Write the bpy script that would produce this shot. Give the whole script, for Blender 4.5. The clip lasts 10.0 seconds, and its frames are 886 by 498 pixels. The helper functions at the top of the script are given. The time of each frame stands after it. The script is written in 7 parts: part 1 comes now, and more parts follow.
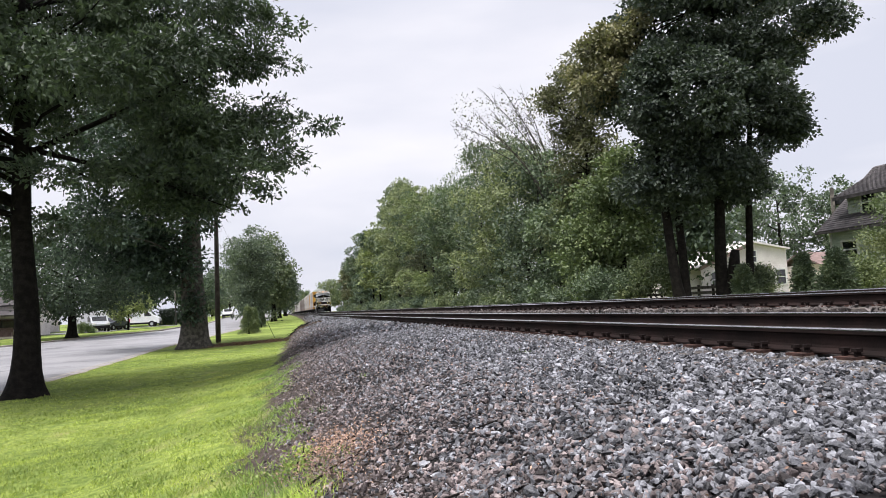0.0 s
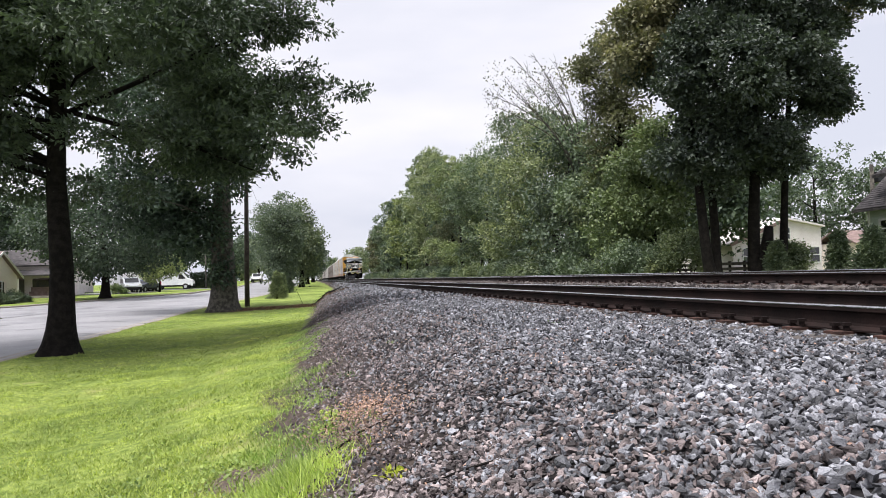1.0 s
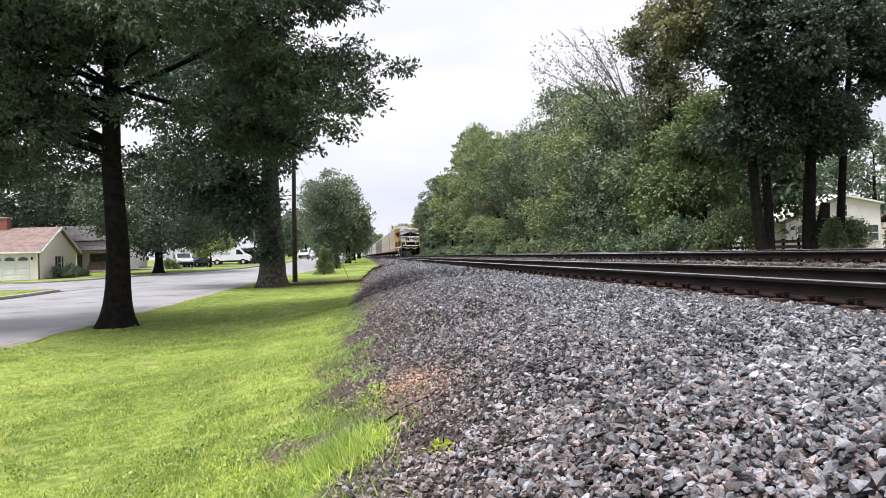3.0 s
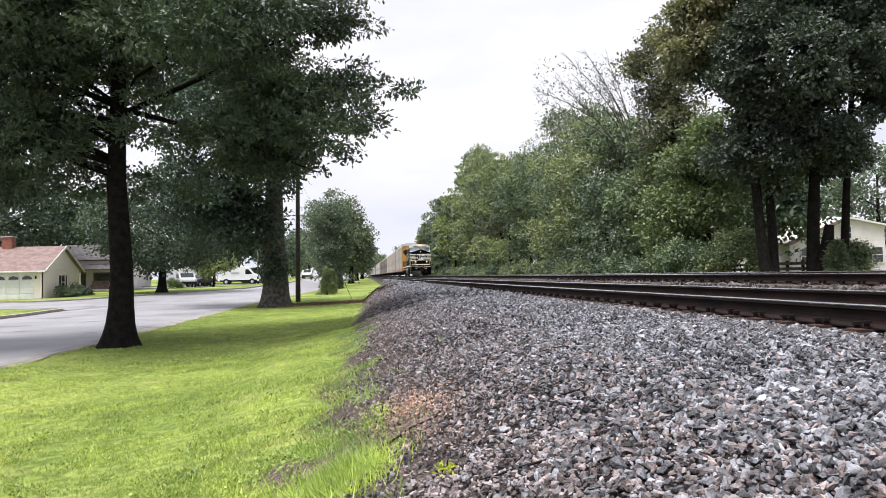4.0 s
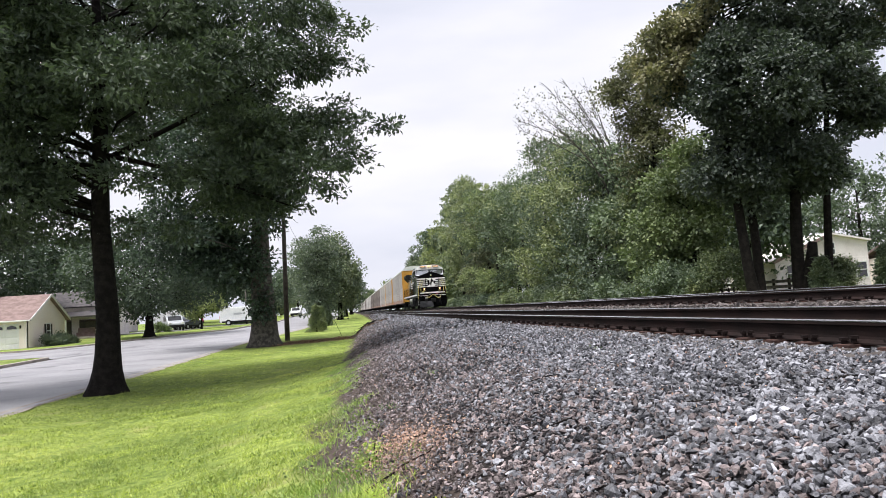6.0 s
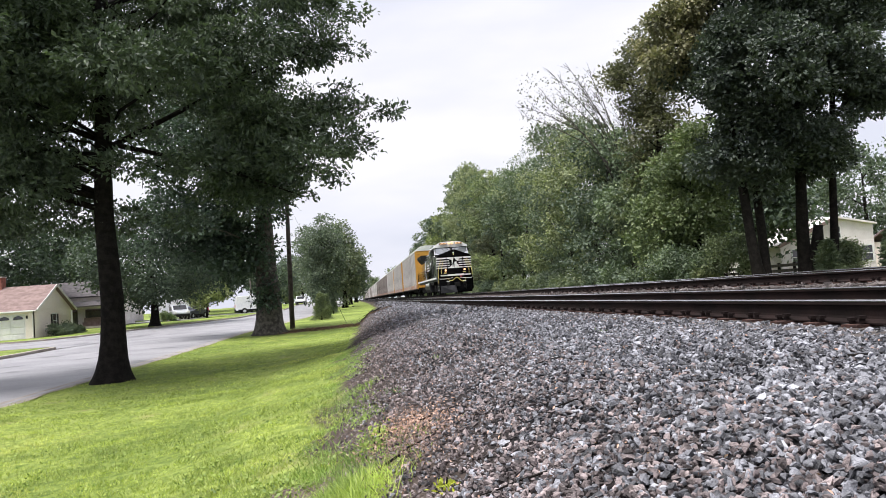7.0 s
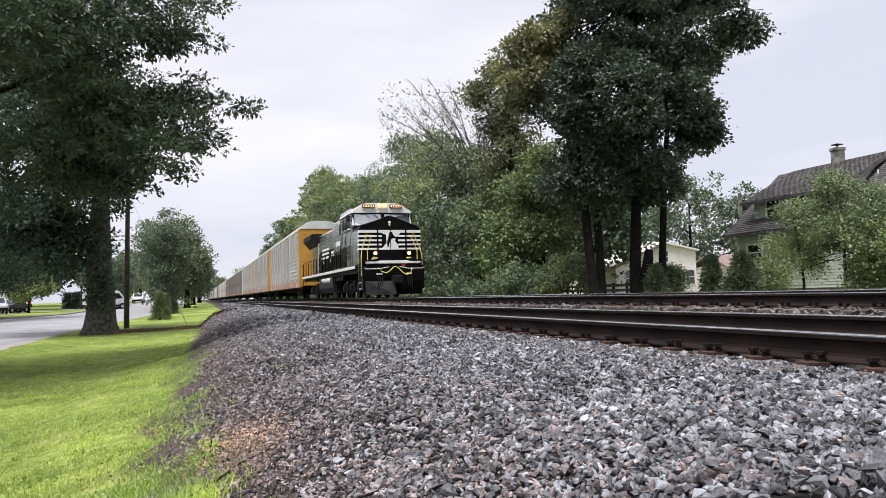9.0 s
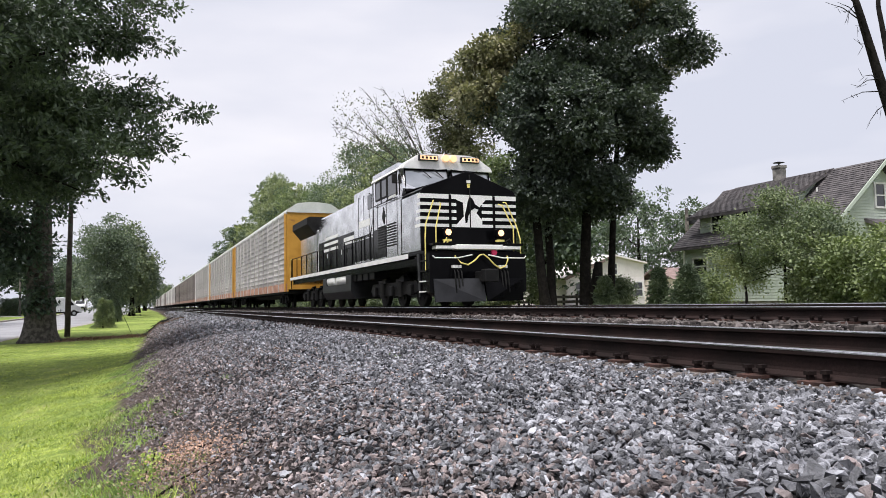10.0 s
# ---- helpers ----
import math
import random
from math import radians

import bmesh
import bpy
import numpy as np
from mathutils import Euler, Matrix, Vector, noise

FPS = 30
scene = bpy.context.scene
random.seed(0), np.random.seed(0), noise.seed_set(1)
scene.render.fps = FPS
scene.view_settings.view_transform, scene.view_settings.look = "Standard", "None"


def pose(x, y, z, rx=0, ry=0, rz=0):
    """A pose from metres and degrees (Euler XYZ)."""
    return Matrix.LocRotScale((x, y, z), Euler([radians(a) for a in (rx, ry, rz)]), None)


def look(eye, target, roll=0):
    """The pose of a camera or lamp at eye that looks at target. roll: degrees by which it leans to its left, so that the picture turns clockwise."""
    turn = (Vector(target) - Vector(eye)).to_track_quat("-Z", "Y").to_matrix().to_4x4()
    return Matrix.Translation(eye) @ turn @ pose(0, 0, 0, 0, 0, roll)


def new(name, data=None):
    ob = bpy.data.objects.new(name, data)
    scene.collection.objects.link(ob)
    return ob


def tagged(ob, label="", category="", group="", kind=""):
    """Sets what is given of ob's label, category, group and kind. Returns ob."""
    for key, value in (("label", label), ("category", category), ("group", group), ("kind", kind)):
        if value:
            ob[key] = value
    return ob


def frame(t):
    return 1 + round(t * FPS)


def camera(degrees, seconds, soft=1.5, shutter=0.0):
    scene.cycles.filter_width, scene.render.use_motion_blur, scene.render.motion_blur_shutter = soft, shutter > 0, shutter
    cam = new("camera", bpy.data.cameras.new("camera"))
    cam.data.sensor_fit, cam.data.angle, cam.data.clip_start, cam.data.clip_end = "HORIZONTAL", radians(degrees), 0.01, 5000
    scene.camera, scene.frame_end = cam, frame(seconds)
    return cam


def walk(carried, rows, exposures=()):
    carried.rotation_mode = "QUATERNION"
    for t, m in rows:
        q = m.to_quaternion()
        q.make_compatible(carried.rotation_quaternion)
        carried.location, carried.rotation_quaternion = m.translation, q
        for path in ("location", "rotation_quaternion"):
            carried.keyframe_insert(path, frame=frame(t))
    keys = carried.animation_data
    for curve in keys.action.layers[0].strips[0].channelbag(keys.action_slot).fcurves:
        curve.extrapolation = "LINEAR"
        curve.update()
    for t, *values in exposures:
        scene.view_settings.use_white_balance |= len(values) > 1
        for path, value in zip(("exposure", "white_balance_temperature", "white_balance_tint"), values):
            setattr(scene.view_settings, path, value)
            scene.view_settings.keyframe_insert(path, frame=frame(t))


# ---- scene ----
cam = camera(61.757, 10.0, soft=0.55)
walk(cam, [
    (0.0, pose(0.007, -0.086, 1.653, 94.33, 3.11, -12.08)),
    (0.5, pose(-0.004, -0.041, 1.655, 93.31, 2.51, -11.19)),
    (1.0, pose(-0.009, -0.014, 1.640, 92.09, 1.72, -10.04)),
    (1.5, pose(-0.009, -0.008, 1.637, 91.02, 1.42, -8.80)),
    (2.0, pose(-0.013, -0.008, 1.634, 90.40, 1.44, -7.71)),
    (2.5, pose(-0.019, -0.012, 1.634, 90.20, 1.70, -6.82)),
    (4.0, pose(-0.029, 0.008, 1.635, 91.99, 1.21, -6.32)),
    (4.5, pose(-0.024, -0.019, 1.652, 93.37, 1.23, -7.10)),
    (5.0, pose(-0.022, -0.033, 1.659, 94.44, 1.85, -7.79)),
    (5.5, pose(-0.020, -0.029, 1.657, 94.77, 2.95, -7.69)),
    (7.0, pose(-0.009, 0.047, 1.606, 93.48, 4.05, -6.78)),
    (7.5, pose(-0.007, 0.045, 1.649, 93.60, 3.28, -9.40)),
    (8.0, pose(0.018, 0.021, 1.659, 93.67, 2.39, -13.14)),
    (8.5, pose(0.037, 0.038, 1.657, 93.56, 1.86, -16.30)),
    (9.0, pose(0.031, 0.035, 1.656, 93.43, 1.60, -18.25)),
    (9.5, pose(0.033, 0.031, 1.655, 93.56, 1.36, -19.92)),
    (10.0, pose(0.034, 0.024, 1.668, 94.11, 1.10, -21.95)),
], exposures=[(0, 0.45), (1, 0.48), (2, 0.54), (4, 0.62), (5.5, 0.53), (7.5, 0.57), (8.5, 0.52), (10, 0.40)])

# ---- light ----
SUN_EL, SUN_AZ = 66, -125      # degrees; azimuth from the y axis towards +x
world = bpy.data.worlds.new("overcast_sky")
scene.world = world
world.use_nodes = True
wn, wl = world.node_tree.nodes, world.node_tree.links
wn.clear()
w_out = wn.new("ShaderNodeOutputWorld")
w_bg = wn.new("ShaderNodeBackground")
w_sky = wn.new("ShaderNodeTexSky")
w_sky.sky_type, w_sky.sun_disc = "NISHITA", False
w_sky.sun_elevation, w_sky.sun_rotation = radians(SUN_EL), radians(SUN_AZ)
w_sky.air_density, w_sky.dust_density = 1.0, 3.0
w_tc = wn.new("ShaderNodeTexCoord")
w_map = wn.new("ShaderNodeMapping")
w_map.inputs["Scale"].default_value = (1.0, 1.0, 3.6)
w_noise = wn.new("ShaderNodeTexNoise")
w_noise.inputs["Scale"].default_value, w_noise.inputs["Detail"].default_value = 2.3, 5
w_noise.inputs["Roughness"].default_value = 0.45
w_ramp = wn.new("ShaderNodeValToRGB")
w_ramp.color_ramp.elements[0].position, w_ramp.color_ramp.elements[1].position = 0.36, 0.66
w_ramp.color_ramp.elements[0].color = (5.75, 5.9, 6.8, 1)
w_ramp.color_ramp.elements[1].color = (7.75, 7.6, 8.15, 1)
w_mix = wn.new("ShaderNodeMixRGB")
w_mix.inputs[0].default_value = 0.93
wl.new(w_tc.outputs["Generated"], w_map.inputs["Vector"])
wl.new(w_map.outputs[0], w_noise.inputs["Vector"])
wl.new(w_noise.outputs["Fac"], w_ramp.inputs[0])
wl.new(w_sky.outputs[0], w_mix.inputs[1])
wl.new(w_ramp.outputs[0], w_mix.inputs[2])
wl.new(w_mix.outputs[0], w_bg.inputs["Color"])
wl.new(w_bg.outputs[0], w_out.inputs["Surface"])
w_bg.inputs["Strength"].default_value = 0.098
sun = new("sun", bpy.data.lights.new("sun", "SUN"))
sun.data.energy, sun.data.angle, sun.data.color = 4.3, radians(28), (1.0, 0.96, 0.945)
_e, _a = radians(SUN_EL), radians(SUN_AZ)
sun.matrix_world = look((60 * math.sin(_a), 60 * math.cos(_a), 60), (60 * math.sin(_a) - math.sin(_a) * math.cos(_e), 60 * math.cos(_a) - math.cos(_a) * math.cos(_e), 60 - math.sin(_e)))


# ---- materials ----
def shader(name, rough=0.7, metal=0.0, spec=0.4):
    m = bpy.data.materials.new(name)
    m.use_nodes = True
    b = m.node_tree.nodes["Principled BSDF"]
    b.inputs["Roughness"].default_value, b.inputs["Metallic"].default_value = rough, metal
    b.inputs["Specular IOR Level"].default_value = spec
    return m, m.node_tree.nodes, m.node_tree.links, b


def noise_node(n, l, scale, detail=4, vec=None, rough=0.55):
    t = n.new("ShaderNodeTexNoise")
    t.inputs["Scale"].default_value, t.inputs["Detail"].default_value = scale, detail
    t.inputs["Roughness"].default_value = rough
    if vec is not None:
        l.new(vec, t.inputs["Vector"])
    return t.outputs["Fac"]


def blend(n, l, fac, a, b, kind="MIX"):
    x = n.new("ShaderNodeMixRGB")
    x.blend_type = kind
    for i, v in ((0, fac), (1, a), (2, b)):
        if isinstance(v, (int, float)):
            x.inputs[i].default_value = v
        elif isinstance(v, tuple):
            x.inputs[i].default_value = (*v[:3], 1)
        else:
            l.new(v, x.inputs[i])
    return x.outputs[0]


def band(n, l, value, lo, hi):
    r = n.new("ShaderNodeMapRange")
    r.inputs["From Min"].default_value, r.inputs["From Max"].default_value = lo, hi
    r.interpolation_type = "SMOOTHSTEP"
    l.new(value, r.inputs["Value"])
    return r.outputs["Result"]


def surface(name, c1, c2, scale=3.0, rough=0.7, metal=0.0, bump=0.15, fine=40.0, rand=0.0, island=0.0, dirt=None, spec=0.4):
    """Two colours mixed by coarse noise, fine grain and relief; rand or island: spread of brightness from piece to piece."""
    m, n, l, b = shader(name, rough, metal, spec)
    co = n.new("ShaderNodeTexCoord").outputs["Object"]
    big, small = noise_node(n, l, scale, 4, co), noise_node(n, l, fine, 5, co)
    col = blend(n, l, band(n, l, big, 0.35, 0.65), c1, c2)
    grain = blend(n, l, band(n, l, small, 0.3, 0.7), (0.78, 0.78, 0.78), (1.12, 1.12, 1.12))
    col = blend(n, l, 1.0, col, grain, "MULTIPLY")
    if rand or island:
        src = n.new("ShaderNodeObjectInfo").outputs["Random"] if rand else n.new("ShaderNodeNewGeometry").outputs["Random Per Island"]
        k = rand or island
        col = blend(n, l, 1.0, col, blend(n, l, src, (1 - k,) * 3, (1 + k,) * 3), "MULTIPLY")
    if dirt:
        col = blend(n, l, band(n, l, noise_node(n, l, dirt[1], 6, co), dirt[2], dirt[2] + 0.15), col, dirt[0])
    l.new(col, b.inputs["Base Color"])
    if bump:
        bp = n.new("ShaderNodeBump")
        bp.inputs["Strength"].default_value, bp.inputs["Distance"].default_value = bump, 0.02
        l.new(small, bp.inputs["Height"])
        l.new(bp.outputs[0], b.inputs["Normal"])
    return m


def leaf_material(name, dark, light, tip=None, glow=0.24, patch=0.9):
    m, n, l, b = shader(name, 0.5, 0, 0.4)
    isl = n.new("ShaderNodeNewGeometry").outputs["Random Per Island"]
    co = n.new("ShaderNodeTexCoord").outputs["Object"]
    col = blend(n, l, isl, dark, light)
    col = blend(n, l, 1.0, col, blend(n, l, n.new("ShaderNodeObjectInfo").outputs["Random"], (0.74, 0.80, 0.86), (1.26, 1.18, 1.08)), "MULTIPLY")
    if tip:
        col = blend(n, l, band(n, l, noise_node(n, l, 0.35, 3, co), 0.54, 0.68), col, tip)
    col = blend(n, l, 1.0, col, blend(n, l, band(n, l, noise_node(n, l, patch, 4, co), 0.3, 0.7), (0.66, 0.70, 0.74), (1.32, 1.30, 1.20)), "MULTIPLY")
    l.new(col, b.inputs["Base Color"])
    tr = n.new("ShaderNodeBsdfTranslucent")
    l.new(blend(n, l, 1.0, col, (1.15, 1.3, 0.75), "MULTIPLY"), tr.inputs["Color"])
    mx = n.new("ShaderNodeMixShader")
    mx.inputs[0].default_value = glow
    l.new(b.outputs[0], mx.inputs[1])
    l.new(tr.outputs[0], mx.inputs[2])
    l.new(mx.outputs[0], n["Material Output"].inputs["Surface"])
    return m


def glow_material(name, color, strength):
    m, n, l, b = shader(name, 0.3)
    b.inputs["Base Color"].default_value = (*color, 1)
    b.inputs["Emission Color"].default_value = (*color, 1)
    b.inputs["Emission Strength"].default_value = strength
    return m


def ground_material():
    m, n, l, b = shader("ground_grass_dirt_ballast", 0.9, 0, 0.2)
    geo = n.new("ShaderNodeNewGeometry")
    pos = geo.outputs["Position"]
    sx = n.new("ShaderNodeSeparateXYZ")
    l.new(pos, sx.inputs[0])
    bank = n.new("ShaderNodeMapRange")              # farther off the lawn reaches closer to the rails
    bank.inputs["From Min"].default_value, bank.inputs["From Max"].default_value, bank.inputs["To Max"].default_value = 12.0, 40.0, 0.4
    l.new(sx.outputs["Y"], bank.inputs["Value"])
    bank2 = n.new("ShaderNodeMapRange")
    bank2.inputs["From Min"].default_value, bank2.inputs["From Max"].default_value, bank2.inputs["To Max"].default_value = 40.0, 78.0, 2.2
    l.new(sx.outputs["Y"], bank2.inputs["Value"])
    near_side = n.new("ShaderNodeMath"); near_side.operation = "SUBTRACT"
    l.new(sx.outputs["X"], near_side.inputs[0]); l.new(bank.outputs["Result"], near_side.inputs[1])
    side = n.new("ShaderNodeMath"); side.operation = "SUBTRACT"
    l.new(near_side.outputs[0], side.inputs[0]); l.new(bank2.outputs["Result"], side.inputs[1])
    wob = n.new("ShaderNodeMath"); wob.operation = "MULTIPLY_ADD"
    l.new(noise_node(n, l, 0.8, 6, pos), wob.inputs[0]); wob.inputs[1].default_value = 1.5
    l.new(side.outputs[0], wob.inputs[2])
    x = wob.outputs[0]                              # x + about 0.75
    grass = blend(n, l, band(n, l, noise_node(n, l, 0.22, 3, pos), 0.35, 0.65), (0.18, 0.24, 0.052), (0.35, 0.41, 0.105))
    grass = blend(n, l, band(n, l, noise_node(n, l, 9.0, 6, pos), 0.35, 0.7), blend(n, l, 1.0, grass, (0.38, 0.46, 0.34), "MULTIPLY"), grass)
    grass = blend(n, l, band(n, l, noise_node(n, l, 1.1, 4, pos), 0.58, 0.75), grass, (0.25, 0.25, 0.10))
    dirt = blend(n, l, band(n, l, noise_node(n, l, 14.0, 6, pos), 0.35, 0.7), (0.035, 0.027, 0.023), (0.10, 0.078, 0.066))
    # near-black bed: shadow in the gaps between stones put into its colour
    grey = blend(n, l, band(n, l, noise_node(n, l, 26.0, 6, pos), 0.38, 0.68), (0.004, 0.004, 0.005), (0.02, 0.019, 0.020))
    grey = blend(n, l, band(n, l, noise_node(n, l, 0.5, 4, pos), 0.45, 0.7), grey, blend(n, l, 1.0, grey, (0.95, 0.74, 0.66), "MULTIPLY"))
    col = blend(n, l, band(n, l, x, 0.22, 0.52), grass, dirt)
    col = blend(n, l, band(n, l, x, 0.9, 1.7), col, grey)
    spot = n.new("ShaderNodeVectorMath"); spot.operation = "DISTANCE"
    l.new(pos, spot.inputs[0]); spot.inputs[1].default_value = (-0.26, 4.8, 0.5)
    ragged = n.new("ShaderNodeMath"); ragged.operation = "MULTIPLY_ADD"
    l.new(noise_node(n, l, 4.0, 5, pos), ragged.inputs[0]); ragged.inputs[1].default_value = 0.8
    l.new(spot.outputs["Value"], ragged.inputs[2])
    soil = blend(n, l, band(n, l, noise_node(n, l, 30.0, 5, pos), 0.35, 0.7), (0.07, 0.052, 0.044), (0.19, 0.15, 0.13))
    col = blend(n, l, band(n, l, ragged.outputs[0], 0.95, 0.75), col, soil)
    far = blend(n, l, band(n, l, noise_node(n, l, 0.6, 4, pos), 0.4, 0.65), (0.10, 0.14, 0.03), (0.16, 0.17, 0.06))
    x_far = n.new("ShaderNodeMath"); x_far.operation = "ADD"
    l.new(sx.outputs["X"], x_far.inputs[0]); l.new(noise_node(n, l, 0.8, 4, pos), x_far.inputs[1])
    col = blend(n, l, band(n, l, x_far.outputs[0], 11.4, 12.8), col, far)
    l.new(col, b.inputs["Base Color"])
    bp = n.new("ShaderNodeBump")
    bp.inputs["Strength"].default_value, bp.inputs["Distance"].default_value = 0.6, 0.05
    l.new(noise_node(n, l, 22.0, 6, pos), bp.inputs["Height"])
    l.new(bp.outputs[0], b.inputs["Normal"])
    return m


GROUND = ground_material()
STONE = surface("ballast_granite", (0.062, 0.064, 0.072), (0.27, 0.276, 0.304), 9, 0.4, 0, 0.5, 120, island=0.8)
STONE_OLD = surface("ballast_old", (0.07, 0.06, 0.057), (0.17, 0.15, 0.145), 9, 0.8, 0, 0.35, 120, island=0.5)
STONE_PIECE = surface("ballast_granite_piece", (0.085, 0.088, 0.098), (0.25, 0.256, 0.282), 9, 0.5, 0, 0.5, 120, rand=0.6)
STONE_RUST = surface("ballast_rusty", (0.078, 0.064, 0.064), (0.28, 0.235, 0.232), 9, 0.6, 0, 0.5, 120, island=0.7)
ASPHALT = surface("worn_asphalt", (0.23, 0.23, 0.245), (0.31, 0.305, 0.32), 0.35, 0.5, 0, 0.3, 60, dirt=((0.11, 0.11, 0.115), 0.5, 0.56))
CONCRETE = surface("kerb_concrete", (0.30, 0.27, 0.24), (0.42, 0.38, 0.34), 1.5, 0.85, 0, 0.3, 50)
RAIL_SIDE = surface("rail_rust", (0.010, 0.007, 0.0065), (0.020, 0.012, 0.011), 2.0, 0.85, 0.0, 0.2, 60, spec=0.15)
RAIL_TOP = surface("rail_polished", (0.72, 0.72, 0.74), (0.80, 0.80, 0.82), 4, 0.22, 1.0, 0.02, 80)
TIE = surface("tie_wood", (0.06, 0.05, 0.046), (0.13, 0.115, 0.105), 5, 0.9, 0, 0.5, 60, rand=0.35)
PLATE = surface("tie_plate", (0.035, 0.018, 0.014), (0.10, 0.050, 0.040), 8, 0.85, 0.2, 0.3, 60)
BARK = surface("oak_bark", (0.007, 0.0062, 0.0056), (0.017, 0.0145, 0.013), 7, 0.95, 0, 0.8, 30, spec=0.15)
BARK_PALE = surface("pale_bark", (0.036, 0.033, 0.028), (0.105, 0.096, 0.082), 5, 0.95, 0, 0.8, 22)
OAK = leaf_material("oak_leaves", (0.034, 0.053, 0.038), (0.082, 0.116, 0.076))
MAPLE = leaf_material("maple_leaves", (0.036, 0.050, 0.043), (0.086, 0.108, 0.081))
MAPLE_DRY = leaf_material("maple_dry_leaves", (0.105, 0.115, 0.074), (0.215, 0.210, 0.132))
WOODS = leaf_material("wood_leaves", (0.098, 0.130, 0.080), (0.235, 0.280, 0.160), (0.26, 0.285, 0.145))
WOODS_DARK = leaf_material("dark_wood_leaves", (0.070, 0.098, 0.072), (0.160, 0.200, 0.132))
WOODS_BROWN = leaf_material("dry_leaves", (0.085, 0.090, 0.050), (0.20, 0.195, 0.112))
LIGHT_LEAF = leaf_material("fresh_leaves", (0.098, 0.134, 0.066), (0.225, 0.272, 0.130))
FIR = leaf_material("fir_needles", (0.045, 0.070, 0.048), (0.14, 0.18, 0.11), None, 0.1)
BLADE = leaf_material("lawn_blades", (0.180, 0.240, 0.058), (0.42, 0.49, 0.135), (0.46, 0.48, 0.15), 0.3, 1.6)
BLACK_PAINT = surface("black_paint", (0.002, 0.002, 0.0025), (0.004, 0.004, 0.0045), 1.2, 0.16, 0, 0.0, 60, spec=0.06)
# pale metal colour stands in for sky sheen on the black locomotive sides
SHEEN_SIDE = surface("sky_sheen_side", (0.80, 0.81, 0.82), (0.92, 0.925, 0.93), 0.5, 0.22, 1.0, 0.0, 1.5)
WHITE_PAINT = surface("white_paint", (0.70, 0.70, 0.70), (0.80, 0.80, 0.79), 1.2, 0.4, 0, 0.03, 60)
UNDER = surface("dark_underframe", (0.004, 0.004, 0.0045), (0.012, 0.0115, 0.011), 3, 0.65, 0.1, 0.2, 40, spec=0.25)
TANK = surface("grey_tank", (0.007, 0.0075, 0.009), (0.019, 0.020, 0.023), 2, 0.4, 0.1, 0.1, 40)
HANDRAIL = surface("handrail_yellow", (0.66, 0.56, 0.16), (0.74, 0.64, 0.20), 3, 0.5, 0, 0.02, 40)
OCHRE = surface("autorack_yellow", (0.46, 0.23, 0.03), (0.56, 0.30, 0.05), 1.2, 0.6, 0, 0.1, 40, dirt=((0.22, 0.10, 0.04), 2.0, 0.60))
GALVA = surface("galvanised_panel", (0.40, 0.385, 0.375), (0.54, 0.52, 0.51), 0.5, 0.5, 0.25, 0.1, 40, rand=0.12, dirt=((0.34, 0.25, 0.20), 1.1, 0.64))
GALVA_DARK = surface("weathered_panel", (0.19, 0.165, 0.155), (0.28, 0.25, 0.235), 0.5, 0.6, 0.2, 0.1, 40, rand=0.2, dirt=((0.16, 0.09, 0.065), 1.1, 0.60))
ROOF_STEEL = surface("rack_roof", (0.62, 0.66, 0.62), (0.74, 0.77, 0.73), 0.8, 0.45, 0.3, 0.1, 40)
RUST_SILL = surface("rusty_sill", (0.30, 0.15, 0.10), (0.46, 0.28, 0.20), 1.5, 0.8, 0, 0.2, 40)
# pale half-metal base puts a stronger sky reflection into the glass colour
SCREEN = surface("windscreen_glass", (0.50, 0.52, 0.54), (0.54, 0.56, 0.58), 1, 0.06, 0.7, 0.0, 1.0, spec=0.8)
GLASS_DARK = surface("cab_glass", (0.012, 0.014, 0.016), (0.02, 0.022, 0.025), 2, 0.06, 0, 0.0, 40, spec=0.8)
SIDING_GREEN = surface("pale_green_siding", (0.40, 0.46, 0.40), (0.48, 0.535, 0.47), 0.8, 0.7, 0, 0.1, 40)
SIDING_CREAM = surface("cream_siding", (0.82, 0.73, 0.66), (0.87, 0.80, 0.74), 0.6, 0.7, 0, 0.1, 40)
SIDING_WHITE = surface("white_siding", (0.64, 0.595, 0.585), (0.74, 0.70, 0.69), 0.6, 0.7, 0, 0.1, 40)
SHINGLE = surface("grey_shingles", (0.060, 0.055, 0.058), (0.115, 0.105, 0.108), 2.5, 0.85, 0, 0.4, 9)
SHINGLE_BROWN = surface("brown_shingles", (0.17, 0.12, 0.11), (0.25, 0.18, 0.165), 2.5, 0.9, 0, 0.4, 26)
TRIM = surface("white_trim", (0.66, 0.66, 0.64), (0.76, 0.76, 0.74), 2, 0.6, 0, 0.05, 40)
BRICK = surface("red_brick", (0.20, 0.07, 0.05), (0.30, 0.12, 0.09), 5, 0.9, 0, 0.4, 40)
STUCCO = surface("chimney_render", (0.10, 0.097, 0.094), (0.26, 0.25, 0.235), 3, 0.9, 0, 0.4, 30)
POLE_WOOD = surface("pole_wood", (0.045, 0.035, 0.03), (0.085, 0.07, 0.06), 4, 0.9, 0, 0.5, 40)
VAN_WHITE = surface("van_paint", (0.74, 0.76, 0.78), (0.80, 0.81, 0.82), 1, 0.25, 0, 0.0, 40)
RUBBER = surface("tyre_rubber", (0.018, 0.018, 0.018), (0.03, 0.03, 0.03), 5, 0.85, 0, 0.1, 60)
CAR_SILVER = surface("silver_car_paint", (0.45, 0.47, 0.50), (0.52, 0.54, 0.56), 1, 0.3, 0.3, 0.0, 40)
CAR_DARK = surface("dark_car_paint", (0.05, 0.06, 0.08), (0.08, 0.09, 0.11), 1, 0.3, 0.3, 0.0, 40)
